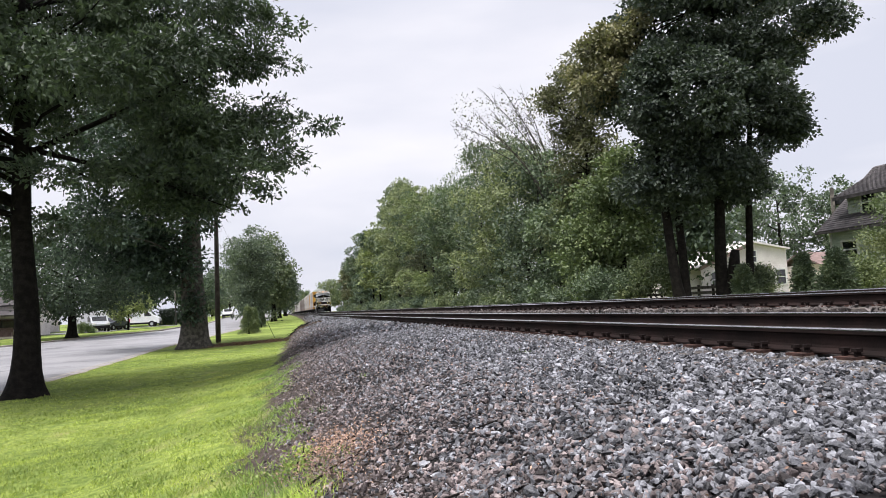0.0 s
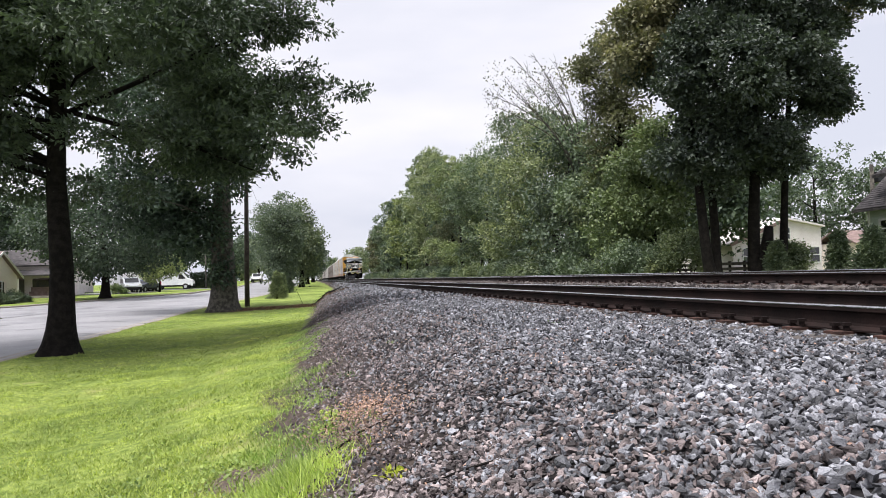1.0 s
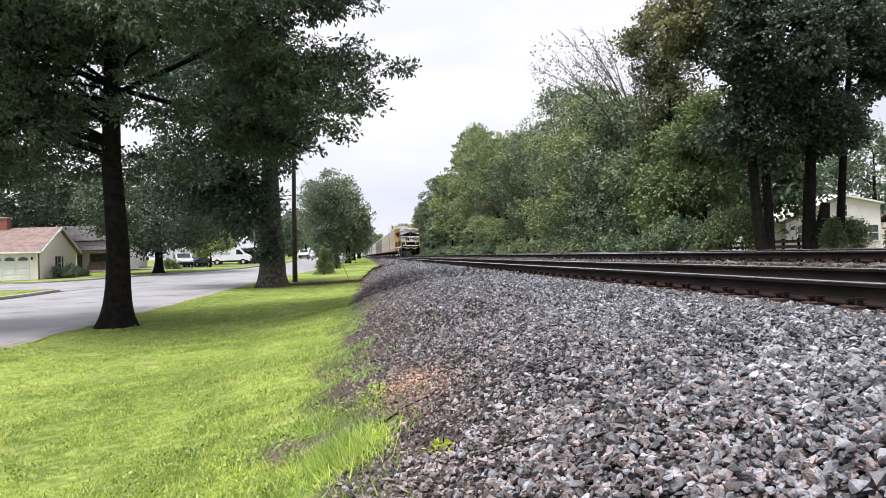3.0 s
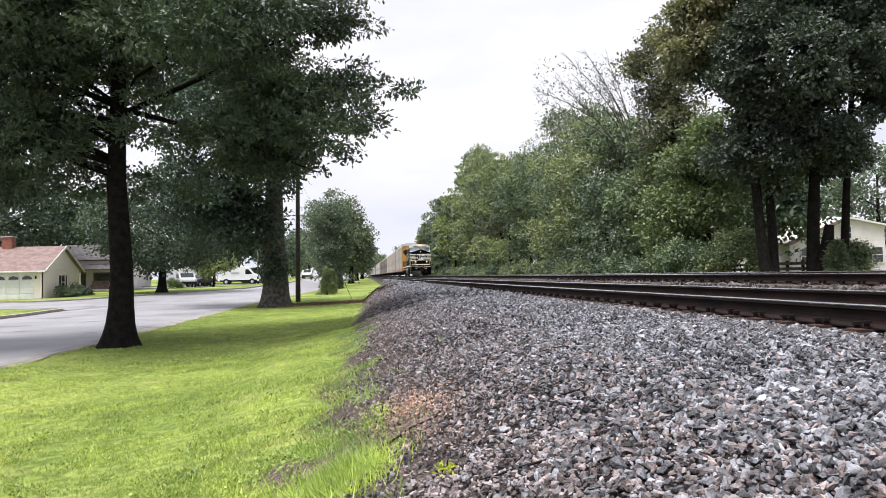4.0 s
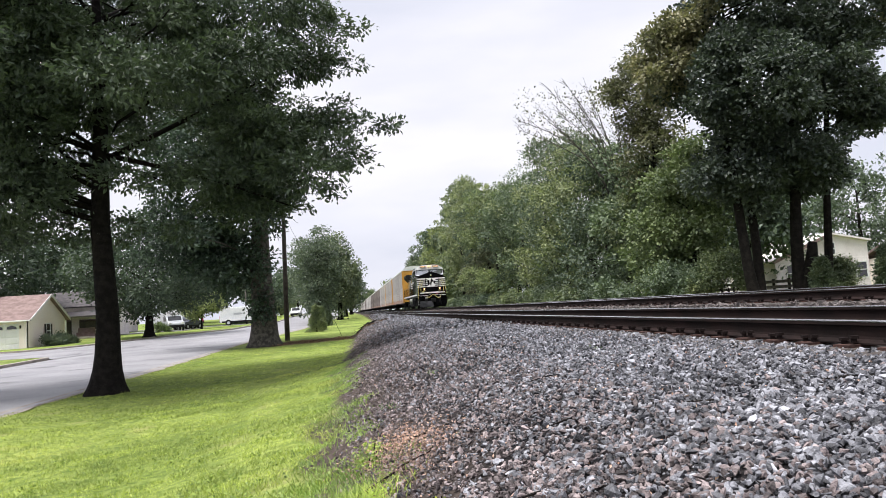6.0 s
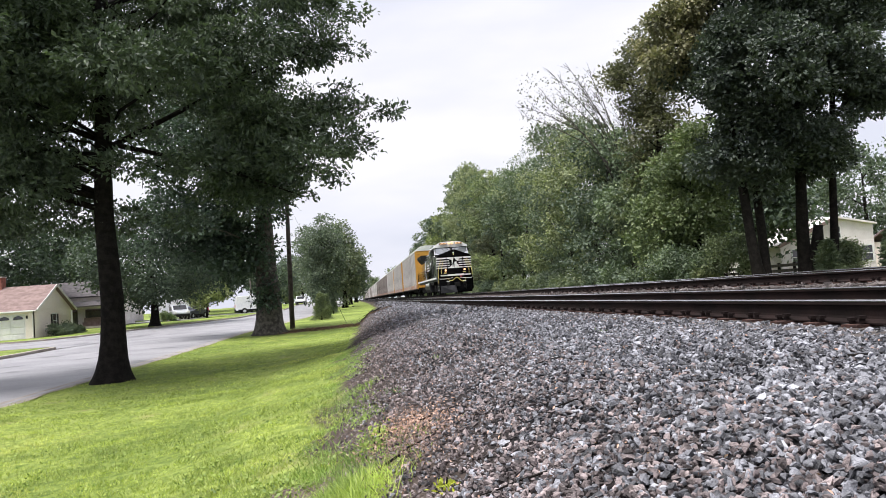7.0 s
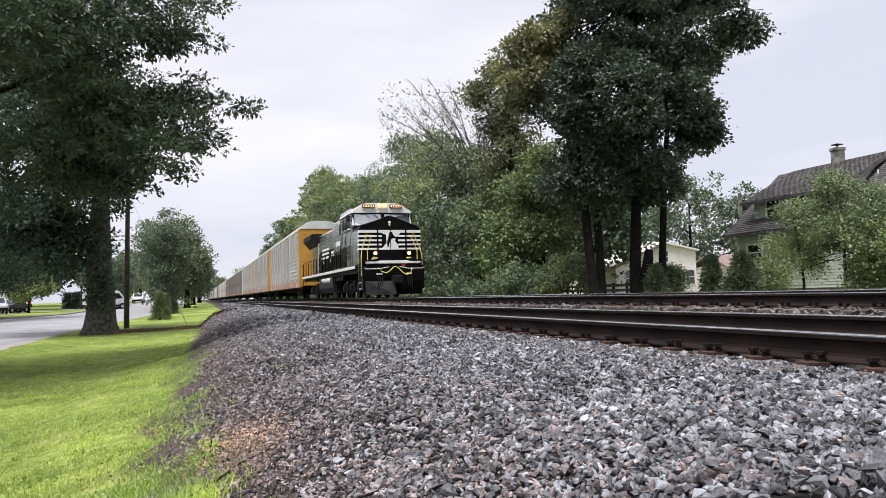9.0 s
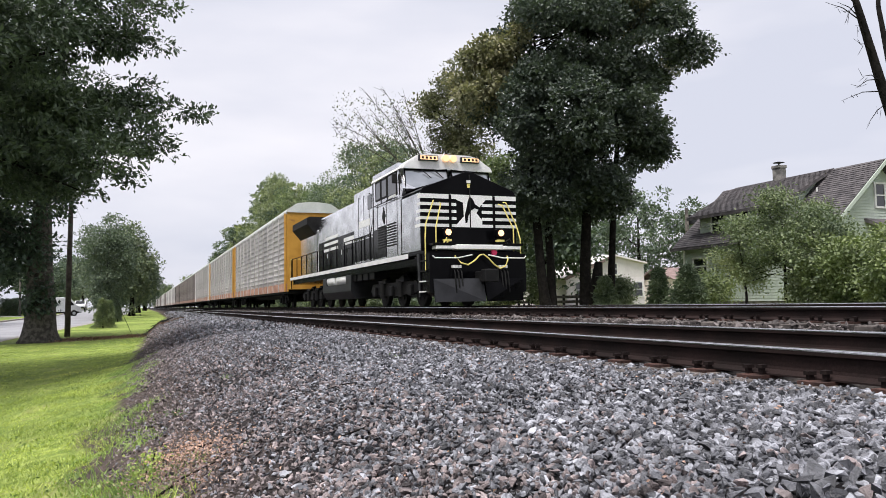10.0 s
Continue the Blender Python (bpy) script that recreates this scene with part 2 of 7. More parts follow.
HEAD = glow_material("headlamp_glow", (1.0, 0.52, 0.24), 1.7)
HEAD_TOP = glow_material("headlamp_glow_soft", (1.0, 0.62, 0.34), 0.5)
RED_LENS = glow_material("red_marker_lens", (0.30, 0.01, 0.05), 0.2)


# ---- building blocks ----
def part(name, bm, material, parent=None, label=""):
    me = bpy.data.meshes.new(name)
    bm.to_mesh(me)
    bm.free()
    me.materials.append(material)
    ob = new(name, me)
    if parent is not None:
        ob.parent = parent
    return tagged(ob, label)


def empty(name, m, label, category, group="", kind=""):
    ob = new(name)
    ob.matrix_world = m
    ob.empty_display_size = 0.2
    return tagged(ob, label, category, group, kind)


def box(bm, x0, y0, z0, x1, y1, z1, bevel=0.0):
    r = bmesh.ops.create_cube(bm, size=1.0)
    bmesh.ops.transform(bm, matrix=Matrix.LocRotScale(((x0 + x1) / 2, (y0 + y1) / 2, (z0 + z1) / 2), None, (abs(x1 - x0), abs(y1 - y0), abs(z1 - z0))), verts=r["verts"])
    if bevel:
        es = list({e for v in r["verts"] for e in v.link_edges})
        bmesh.ops.bevel(bm, geom=es, offset=bevel, segments=2, affect="EDGES", profile=0.5)
    return bm


def boxes(*items, bevel=0.0):
    bm = bmesh.new()
    for it in items:
        box(bm, *it, bevel=bevel)
    return bm


def tube(bm, pts, radii, sides=8, caps=True):
    """A tube along points with a radius at each."""
    rings = []
    pts = [Vector(p) for p in pts]
    for i, p in enumerate(pts):
        d = (pts[min(i + 1, len(pts) - 1)] - pts[max(i - 1, 0)])
        d = d.normalized() if d.length else Vector((0, 0, 1))
        a = d.orthogonal().normalized() if abs(d.z) < 0.9 else Vector((1, 0, 0)) - d * d.x
        a.normalize()
        b = d.cross(a)
        rings.append([bm.verts.new(p + (a * math.cos(k * math.tau / sides) + b * math.sin(k * math.tau / sides)) * radii[i]) for k in range(sides)])
    for r0, r1 in zip(rings, rings[1:]):
        for k in range(sides):
            bm.faces.new((r0[k], r0[(k + 1) % sides], r1[(k + 1) % sides], r1[k]))
    if caps:
        bm.faces.new(rings[0][::-1])
        bm.faces.new(rings[-1])
    return bm


def rod(p, q, r=0.02, sides=6):
    return tube(bmesh.new(), [p, q], [r, r], sides)


def path(pts, r=0.02, sides=6):
    return tube(bmesh.new(), pts, [r] * len(pts), sides)


def prism(outline, axis, lo, hi):
    """An outline (two coordinates a point) pushed along an axis from lo to hi."""
    bm = bmesh.new()
    put = {"x": lambda u, v, w: (w, u, v), "y": lambda u, v, w: (u, w, v), "z": lambda u, v, w: (u, v, w)}[axis]
    a = [bm.verts.new(put(u, v, lo)) for u, v in outline]
    b = [bm.verts.new(put(u, v, hi)) for u, v in outline]
    n = len(outline)
    for i in range(n):
        bm.faces.new((a[i], a[(i + 1) % n], b[(i + 1) % n], b[i]))
    bm.faces.new(a[::-1])
    bm.faces.new(b)
    bmesh.ops.recalc_face_normals(bm, faces=bm.faces)
    return bm


def smooth(ob):
    for p in ob.data.polygons:
        p.use_smooth = True
    return ob


def raw_mesh(name, verts, faces_flat, per, material):
    """A mesh straight from arrays: verts (n, 3), faces (m, per)."""
    me = bpy.data.meshes.new(name)
    nf = len(faces_flat)
    me.vertices.add(len(verts))
    me.vertices.foreach_set("co", np.asarray(verts, np.float32).ravel())
    me.loops.add(nf * per)
    me.loops.foreach_set("vertex_index", np.asarray(faces_flat, np.int32).ravel())
    me.polygons.add(nf)
    me.polygons.foreach_set("loop_start", np.arange(nf, dtype=np.int32) * per)
    me.polygons.foreach_set("use_smooth", np.zeros(nf, dtype=bool))
    me.update(calc_edges=True)
    me.validate()
    me.materials.append(material)
    return me


RNG = np.random.default_rng(7)


def unit(v):
    return v / np.maximum(np.linalg.norm(v, axis=1, keepdims=True), 1e-6)


def leaf_mesh(name, points, out, size, material, droop=0.25, spread=0.35, face=0.0):
    """Folded, pointed leaves at the points; face: how far their upper sides turn outwards."""
    n = len(points)
    s = size * RNG.uniform(0.65, 1.35, (n, 1))
    along = unit(out + RNG.normal(0, 0.8, (n, 3)) - np.array([0, 0, droop]))
    up_way = RNG.normal(0, 1, (n, 3)) * (1 - 0.5 * face) + np.array([0, 0, 1.3 - 0.5 * face]) + out * face
    side = unit(np.cross(along, up_way))
    up = np.cross(side, along)
    c = points
    v = np.stack([c, c + along * s * 0.55 + side * s * spread + up * s * 0.10, c + along * s, c + along * s * 0.55 - side * s * spread + up * s * 0.10], 1)
    idx = np.arange(n)[:, None] * 4 + np.array([[0, 1, 2, 3]])
    tri = np.concatenate([idx[:, [0, 1, 2]], idx[:, [0, 2, 3]]], 0)
    return raw_mesh(name, v.reshape(-1, 3), tri, 3, material)


def clump_points(blobs, count, twig=0.22, leaves=7, shell=0.55):
    """Points for leaves in sprays over ellipsoidal clumps (x, y, z, rx, ry, rz), fuller on top; also their outward directions."""
    blobs = np.asarray(blobs, float)
    w = (blobs[:, 3] * blobs[:, 4] * blobs[:, 5]) ** (2 / 3)
    tw = max(1, count // leaves)
    k = RNG.choice(len(blobs), tw, p=w / w.sum())
    d = unit(RNG.normal(0, 1, (tw, 3)) + np.array([0, 0, 0.3]))
    r = RNG.uniform(shell ** 3, 1, (tw, 1)) ** (1 / 3) * RNG.uniform(0.85, 1.15, (tw, 1))
    c = blobs[k, :3] + d * r * blobs[k, 3:6]
    c = np.repeat(c, leaves, 0) + RNG.normal(0, twig, (tw * leaves, 3)) * np.array([1, 1, 0.6])
    return c, np.repeat(d, leaves, 0)


def crown_blobs(cx, cy, cz, rx, ry, rz, n, r=(0.7, 1.4), bias=0.45, flat=0.7, keep=None):
    """Clump ellipsoids filling an ellipsoidal crown with an uneven outline."""
    res = []
    while len(res) < n:
        d = RNG.normal(0, 1, 3)
        d /= np.linalg.norm(d)
        q = RNG.uniform(bias, 1.0) ** 0.6 * RNG.uniform(0.85, 1.12)
        p = np.array([cx, cy, cz]) + d * q * np.array([rx, ry, rz])
        if keep is not None and not keep(p):
            continue
        s = RNG.uniform(*r)
        res.append((*p, s, s, s * flat))
    return res


def tree(name, base, trunk_r, fork_z, blobs, leaf_count, leaf, leaf_mat, bark, label, lean=(0, 0), limbs=26, flare=1.7, trunks=None, twig=0.22, leaves=7, category="tree", group="", shell=0.72, spread=0.33, dry=None):
    """A trunk with flared foot, tapered limbs to its clumps, and a crown of single leaves. Clumps are in world coordinates."""
    root = empty(name, Matrix.Translation(base), label, category, group)
    B = np.array([(b[0] - base[0], b[1] - base[1], b[2] - base[2], *b[3:]) for b in blobs])
    top = max(B[:, 2]) * 0.8
    bm = bmesh.new()
    starts = []
    for ox, oy, lx, ly, rr in (trunks or [(0, 0, lean[0], lean[1], trunk_r)]):
        zs = [-0.15, 0.0, 0.12, 0.3, 0.6, 1.0, 1.6, fork_z * 0.5, fork_z, (fork_z + top) / 2, top]
        zs = sorted(set(round(z, 2) for z in zs))
        pts, rad = [], []
        for z in zs:
            f = max(0.0, min(1.0, z / top))
            wob = 0.06 * math.sin(z * 0.9 + ox * 3)
            pts.append((ox + lx * f + wob, oy + ly * f + wob * 0.6, z))
            fl = 1 + (flare - 1) * math.exp(-max(z, 0) / 0.42)
            rad.append(rr * fl * (1 - 0.80 * max(0.0, f) ** 1.2))
        tube(bm, pts, rad, 14)
        starts.append((pts, rad))
    for v in bm.verts:
        a = math.atan2(v.co.y, v.co.x)
        if v.co.z < 0.5:
            k = 1 + 0.12 * math.sin(a * 5 + 1) * (1 - max(v.co.z, 0) / 0.5)
            v.co.x *= k
            v.co.y *= k
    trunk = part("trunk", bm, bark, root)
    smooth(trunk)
    order = RNG.permutation(len(B))[:limbs]
    for i in order:
        pts, rad = starts[int(RNG.integers(len(starts)))]
        e = Vector(B[i, :3])
        want = max(fork_z * float(RNG.uniform(0.92, 1.5)), min(top * 0.95, e.z - 0.45 * math.hypot(e.x, e.y)))
        j = min(range(len(pts)), key=lambda q: abs(pts[q][2] - want))
        j = max(0, min(j, len(pts) - 2))
        f = (want - pts[j][2]) / max(pts[j + 1][2] - pts[j][2], 1e-3)
        s = Vector(pts[j]).lerp(Vector(pts[j + 1]), max(0, min(1, f)))
        r0 = min(rad[j] * 0.36, 0.025 + 0.010 * (e - s).length)
        bm = bmesh.new()
        mid1 = s.lerp(e, 0.35) + Vector((RNG.normal(0, 0.12), RNG.normal(0, 0.12), 0.12))
        mid2 = s.lerp(e, 0.7) + Vector((RNG.normal(0, 0.15), RNG.normal(0, 0.15), 0.10))
        tube(bm, [s, mid1, mid2, e], [r0, r0 * 0.7, r0 * 0.42, 0.012], 6)
        for _ in range(2):
            q = mid2 + Vector(RNG.normal(0, 0.7, 3)) * float(B[i, 3])
            tube(bm, [mid1.lerp(mid2, 0.6), mid2.lerp(q, 0.5) + Vector((0, 0, 0.05)), q], [r0 * 0.45, r0 * 0.25, 0.008], 5)
        smooth(part("limb", bm, bark, root))
    c, d = clump_points(B, leaf_count, twig, leaves, shell)
    crown = new("crown", leaf_mesh("crown", c, d, leaf, leaf_mat, spread=spread, face=0.8))
    crown.parent = root
    if dry:
        mat, clumps, n = dry
        c, d = clump_points(np.array([(b[0] - base[0], b[1] - base[1], b[2] - base[2], *b[3:]) for b in clumps]), n, twig, leaves, shell)
        more = new("crown", leaf_mesh("crown", c, d, leaf, mat, spread=spread, face=0.8))
        more.parent = root
        tagged(more, "dry olive-brown upper foliage")
    return root


# ---- ground, road, ballast bed ----
def ease(a, b, t):
    t = max(0.0, min(1.0, t))
    return a + (b - a) * t * t * (3 - 2 * t)


def bank_shift(y):
    """How far the lawn moves towards the rails along the line."""
    return 0.4 * np.clip((y - 12.0) / 28.0, 0, 1) + 2.2 * np.clip((y - 40.0) / 38.0, 0, 1)


def left_z(y):
    pts = [(-50, 0.0), (38, 0.0), (60, 0.20), (85, 0.52), (120, 0.74), (150, 1.4), (210, 1.8), (1000, 1.8), (5000, 1.8)]
    for (y0, z0), (y1, z1) in zip(pts, pts[1:]):
        if y <= y1:
            return z0 + (z1 - z0) * max(0, (y - y0)) / (y1 - y0)
    return 1.8


def ground_z(x, y):
    g = left_z(y)
    sh = float(bank_shift(y))
    edge = min(ease(0.44, g + 0.10, (y - 13.0) / 24.0), 0.95)
    prof = [(-4.2, g), (-2.0, g * 0.6 + edge * 0.4 - ease(0.06, 0.0, (y - 13.0) / 24.0)), (-0.35 + sh, edge), (0.3 + sh * 0.9, max(0.70, edge + 0.03)), (1.5 + sh * 0.6, 1.00), (max(2.8, 1.75 + sh * 0.6), 1.07), (6.9, 1.08), (7.4, 1.25), (10.4, 1.28), (12.0, 1.12), (14, 1.18)]
    if x <= prof[0][0]:
        return g
    for (x0, z0), (x1, z1) in zip(prof, prof[1:]):
        if x <= x1:
            return z0 + (z1 - z0) * (x - x0) / (x1 - x0)
    return 1.18


def road_x(y):
    pts = [(-60, -11.9), (40, -11.7), (90, -8.0), (130, -6.6), (600, -6.6)]
    for (y0, a), (y1, b) in zip(pts, pts[1:]):
        if y <= y1:
            return ease(a, b, (y - y0) / (y1 - y0))
    return -6.6


YS = [-60, -30, -15, -8, -4, -2, -1, 0] + [0.5 * i for i in range(1, 40)] + [20 + i for i in range(0, 40)] + [60 + 4 * i for i in range(0, 36)] + [210, 230, 260, 300, 360, 440, 560, 600, 900, 1500, 2500, 4500]
XS = [-2500, -900, -400, -200, -120, -80, -60, -50, -40, -34, -30, -26, -24, -22, -20, -18, -16, -14, -12, -10, -8, -7, -6, -5, -4.2, -3.6, -3, -2.5, -2, -1.6, -1.2, -0.8, -0.35, 0, 0.3, 0.7, 1.1, 1.5, 2, 2.4, 2.8, 3.4, 4, 5, 6, 6.5, 6.85, 7.2, 8, 9, 10.4, 11, 12, 13, 14, 16, 20, 26, 34, 44, 60, 90, 140, 250, 500, 1000, 2500]


def build_ground():
    verts, faces = [], []
    for y in YS:
        for x in XS:
            near = -8 < x < 3.5 and -4 < y < 40
            dz = 0.03 * noise.noise(Vector((x * 0.9, y * 0.9, 0))) + 0.02 * noise.noise(Vector((x * 2.3, y * 2.3, 4))) if near else 0
            verts.append((x, y, ground_z(x, y) + dz))
    nx = len(XS)
    for j in range(len(YS) - 1):
        for i in range(nx - 1):
            a = j * nx + i
            faces.append((a, a + 1, a + nx + 1, a + nx))
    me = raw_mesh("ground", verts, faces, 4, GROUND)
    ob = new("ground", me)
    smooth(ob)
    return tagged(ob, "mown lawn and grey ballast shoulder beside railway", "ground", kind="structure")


build_ground()


def build_road():
    ys = [y for y in YS if -60 <= y <= 600]
    W = 4.7
    verts, faces = [], []
    offs = [-W, -W * 0.5, 0, W * 0.5, W]
    for y in ys:
        for o in offs:
            x = road_x(y) + o
            verts.append((x, y, ground_z(min(x, -4.2), y) + 0.03 + 0.05 * (1 - (o / W) ** 2)))
    for j in range(len(ys) - 1):
        for i in range(4):
            a = j * 5 + i
            faces.append((a, a + 1, a + 6, a + 5))
    ob = new("road", raw_mesh("road", verts, faces, 4, ASPHALT))
    smooth(ob)
    tagged(ob, "worn grey asphalt street with dark repair patches", "road", kind="structure")
    # pale gravel verge along the lawn
    verts, faces = [], []
    vy = [y for y in ys if -20 <= y <= 130]
    for j, y in enumerate(vy):
        x = road_x(y) + W
        for o in (-0.25, 0.12 + 0.16 * noise.noise(Vector((0, y * 0.7, 2)))):
            verts.append((x + o, y, ground_z(min(x, -4.2), y) + (0.042 if o < 0 else 0.012)))
    for j in range(len(vy) - 1):
        a = j * 2
        faces.append((a, a + 1, a + 3, a + 2))
    tagged(new("verge", raw_mesh("verge", verts, faces, 4, CONCRETE)), "pale gravelly edge of the street", "verge", kind="structure")
    # side street running off to the houses
    pts = [(-70, 43.6), (-16.2, 43.6), (-13.2, 60), (-12.4, 84), (-15.4, 78), (-18.0, 71), (-21.5, 60.5), (-24, 57.6), (-70, 57.0)]
    bm = bmesh.new()
    bm.faces.new([bm.verts.new((x, y, left_z(y) + 0.05)) for x, y in pts])
    bmesh.ops.triangulate(bm, faces=bm.faces)
    tagged(part("road", bm, ASPHALT), "grey asphalt side street and driveway mouth", "road", kind="structure")

    def strip(line, tag):
        """A kerb along a line of (x, y), with the lawn behind it."""
        bm = bmesh.new()
        rows = []
        for i, (x, y) in enumerate(line):
            x0, y0 = line[max(i - 1, 0)]
            x1, y1 = line[min(i + 1, len(line) - 1)]
            d = Vector((x1 - x0, y1 - y0, 0)).normalized()
            n = Vector((-d.y, d.x, 0))
            z = left_z(y)
            p = Vector((x, y, z))
            rows.append([bm.verts.new(p + Vector((0, 0, -0.05))), bm.verts.new(p + Vector((0, 0, 0.17))), bm.verts.new(p + n * 0.2 + Vector((0, 0, 0.18))), bm.verts.new(p + n * 0.2 + Vector((0, 0, -0.05)))])
        for a, b in zip(rows, rows[1:]):
            for k in range(4):
                bm.faces.new((a[k], a[(k + 1) % 4], b[(k + 1) % 4], b[k]))
        bm.faces.new(rows[0])
        bm.faces.new(rows[-1][::-1])
        bmesh.ops.recalc_face_normals(bm, faces=bm.faces)
        tagged(part("kerb", bm, CONCRETE), "low stained concrete kerb along the street", "kerb", kind="structure")

    def lawn(edge):
        verts, faces = [], []
        for x, y in edge:
            z = left_z(y)
            for o, h in ((-0.2, 0.175), (-2, 0.19), (-6, 0.16), (-60, 0.12)):
                verts.append((x + o, y, z + h))
        for j in range(len(edge) - 1):
            for i in range(3):
                a = j * 4 + i
                faces.append((a, a + 4, a + 5, a + 1))
        tagged(new("lawn", raw_mesh("lawn", verts, faces, 4, GROUND)), "bright green mown front lawn behind the kerb", "lawn", kind="structure")

    south = [(road_x(y) - W, y) for y in YS if -60 <= y <= 43]
    strip(south + [(-16.8, 43.6), (-18.5, 43.8), (-70, 43.8)], "a")
    lawn(south)
    curve = [(-24.0, 57.6), (-22.6, 58.6), (-21.5, 60.5), (-19.6, 66), (-18.0, 71), (-15.4, 78)]
    north = curve + [(road_x(y) - W, y) for y in YS if 84 <= y <= 400]
    strip([(-70, 57.2)] + north, "b")
    lawn(north)


build_road()


# ---- tracks ----
RAILS = [(4.0, 1.326), (5.51, 1.364), (8.05, 1.525), (9.56, 1.545)]


def build_rail(x, z, track):
    prof = [(-0.070, -0.186), (0.070, -0.186), (0.070, -0.175), (0.016, -0.150), (0.009, -0.130), (0.009, -0.055), (0.036, -0.040), (0.037, -0.014), (0.026, -0.002), (-0.026, -0.002), (-0.037, -0.014), (-0.036, -0.040), (-0.009, -0.055), (-0.009, -0.130), (-0.016, -0.150), (-0.070, -0.175)]
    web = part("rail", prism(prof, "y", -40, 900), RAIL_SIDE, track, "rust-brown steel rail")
    web.location = (x, 0, z)
    part("running_surface", prism([(-0.0375, -0.016), (-0.0345, -0.007), (-0.022, -0.0005), (0.022, -0.0005), (0.0345, -0.007), (0.0375, -0.016), (0.030, -0.016), (0.02, -0.0045), (-0.02, -0.0045), (-0.030, -0.016)], "y", -40, 900), RAIL_TOP, web, "bright polished running surface")
    return web


def build_track(a, b, label, count, spiked):
    (xa, za), (xb, zb) = a, b
    track = empty("railway_track", Matrix.Identity(4), label, "railway track", "tracks of the line")
    build_rail(xa, za, track)
    build_rail(xb, zb, track)
    tilt = math.degrees(math.atan2(zb - za, xb - xa))
    xm, zm = (xa + xb) / 2, (za + zb) / 2 - 0.186 - 0.02
    tie = boxes((-1.3, -0.115, -0.18, 1.3, 0.115, 0.0), bevel=0.012)
    me = bpy.data.meshes.new("tie")
    tie.to_mesh(me)
    tie.free()
    me.materials.append(TIE)
    pl = boxes((-0.17, -0.095, 0.0, 0.17, 0.095, 0.022))
    pm = bpy.data.meshes.new("tie_plate")
    pl.to_mesh(pm)
    pl.free()
    pm.materials.append(PLATE)
    sp = boxes((-0.018, -0.014, 0.0, 0.018, 0.014, 0.050), (-0.03, -0.022, 0.034, 0.03, 0.022, 0.058))
    sm = bpy.data.meshes.new("spike")
    sp.to_mesh(sm)
    sp.free()
    sm.materials.append(RAIL_SIDE)
    rr = random.Random(11)
    for k in range(count):
        y = -4.2 + 0.51 * k
        t = new("tie", me)
        t.parent = track
        t.matrix_local = pose(xm + rr.uniform(-0.05, 0.05), y + rr.uniform(-0.02, 0.02), zm, 0, -tilt, rr.uniform(-1, 1))
        if k < 70:
            for x, z in (a, b):
                p = new("tie_plate", pm)
                p.parent = track
                p.matrix_local = pose(x, y, z - 0.207, 0, -tilt, 0)
        if k < spiked:
            for dy, dx in ((-0.06, -0.095), (0.06, -0.095)):
                q = new("spike", sm)
                q.parent = track
                q.matrix_local = pose(xa + dx, y + dy, za - 0.186 + rr.uniform(-0.008, 0.012), 0, 0, rr.uniform(-12, 12))


build_track(RAILS[0], RAILS[1], "near track with rusty rails on timber ties in ballast", 170, 70)
build_track(RAILS[2], RAILS[3], "far track with rusty rails on timber ties in ballast", 170, 70)


# ---- trees and shrubs ----
def lean_crown(shape, n, r, flat, keep=None, bias=0.3):
    """Clumps in several overlapping crown ellipsoids, shared out by their size."""
    w = [s[3] * s[4] * s[5] for s in shape]
    out = []
    for s, k in zip(shape, w):
        out += crown_blobs(*s, max(3, int(n * k / sum(w))), r, bias, flat, keep)
    return out


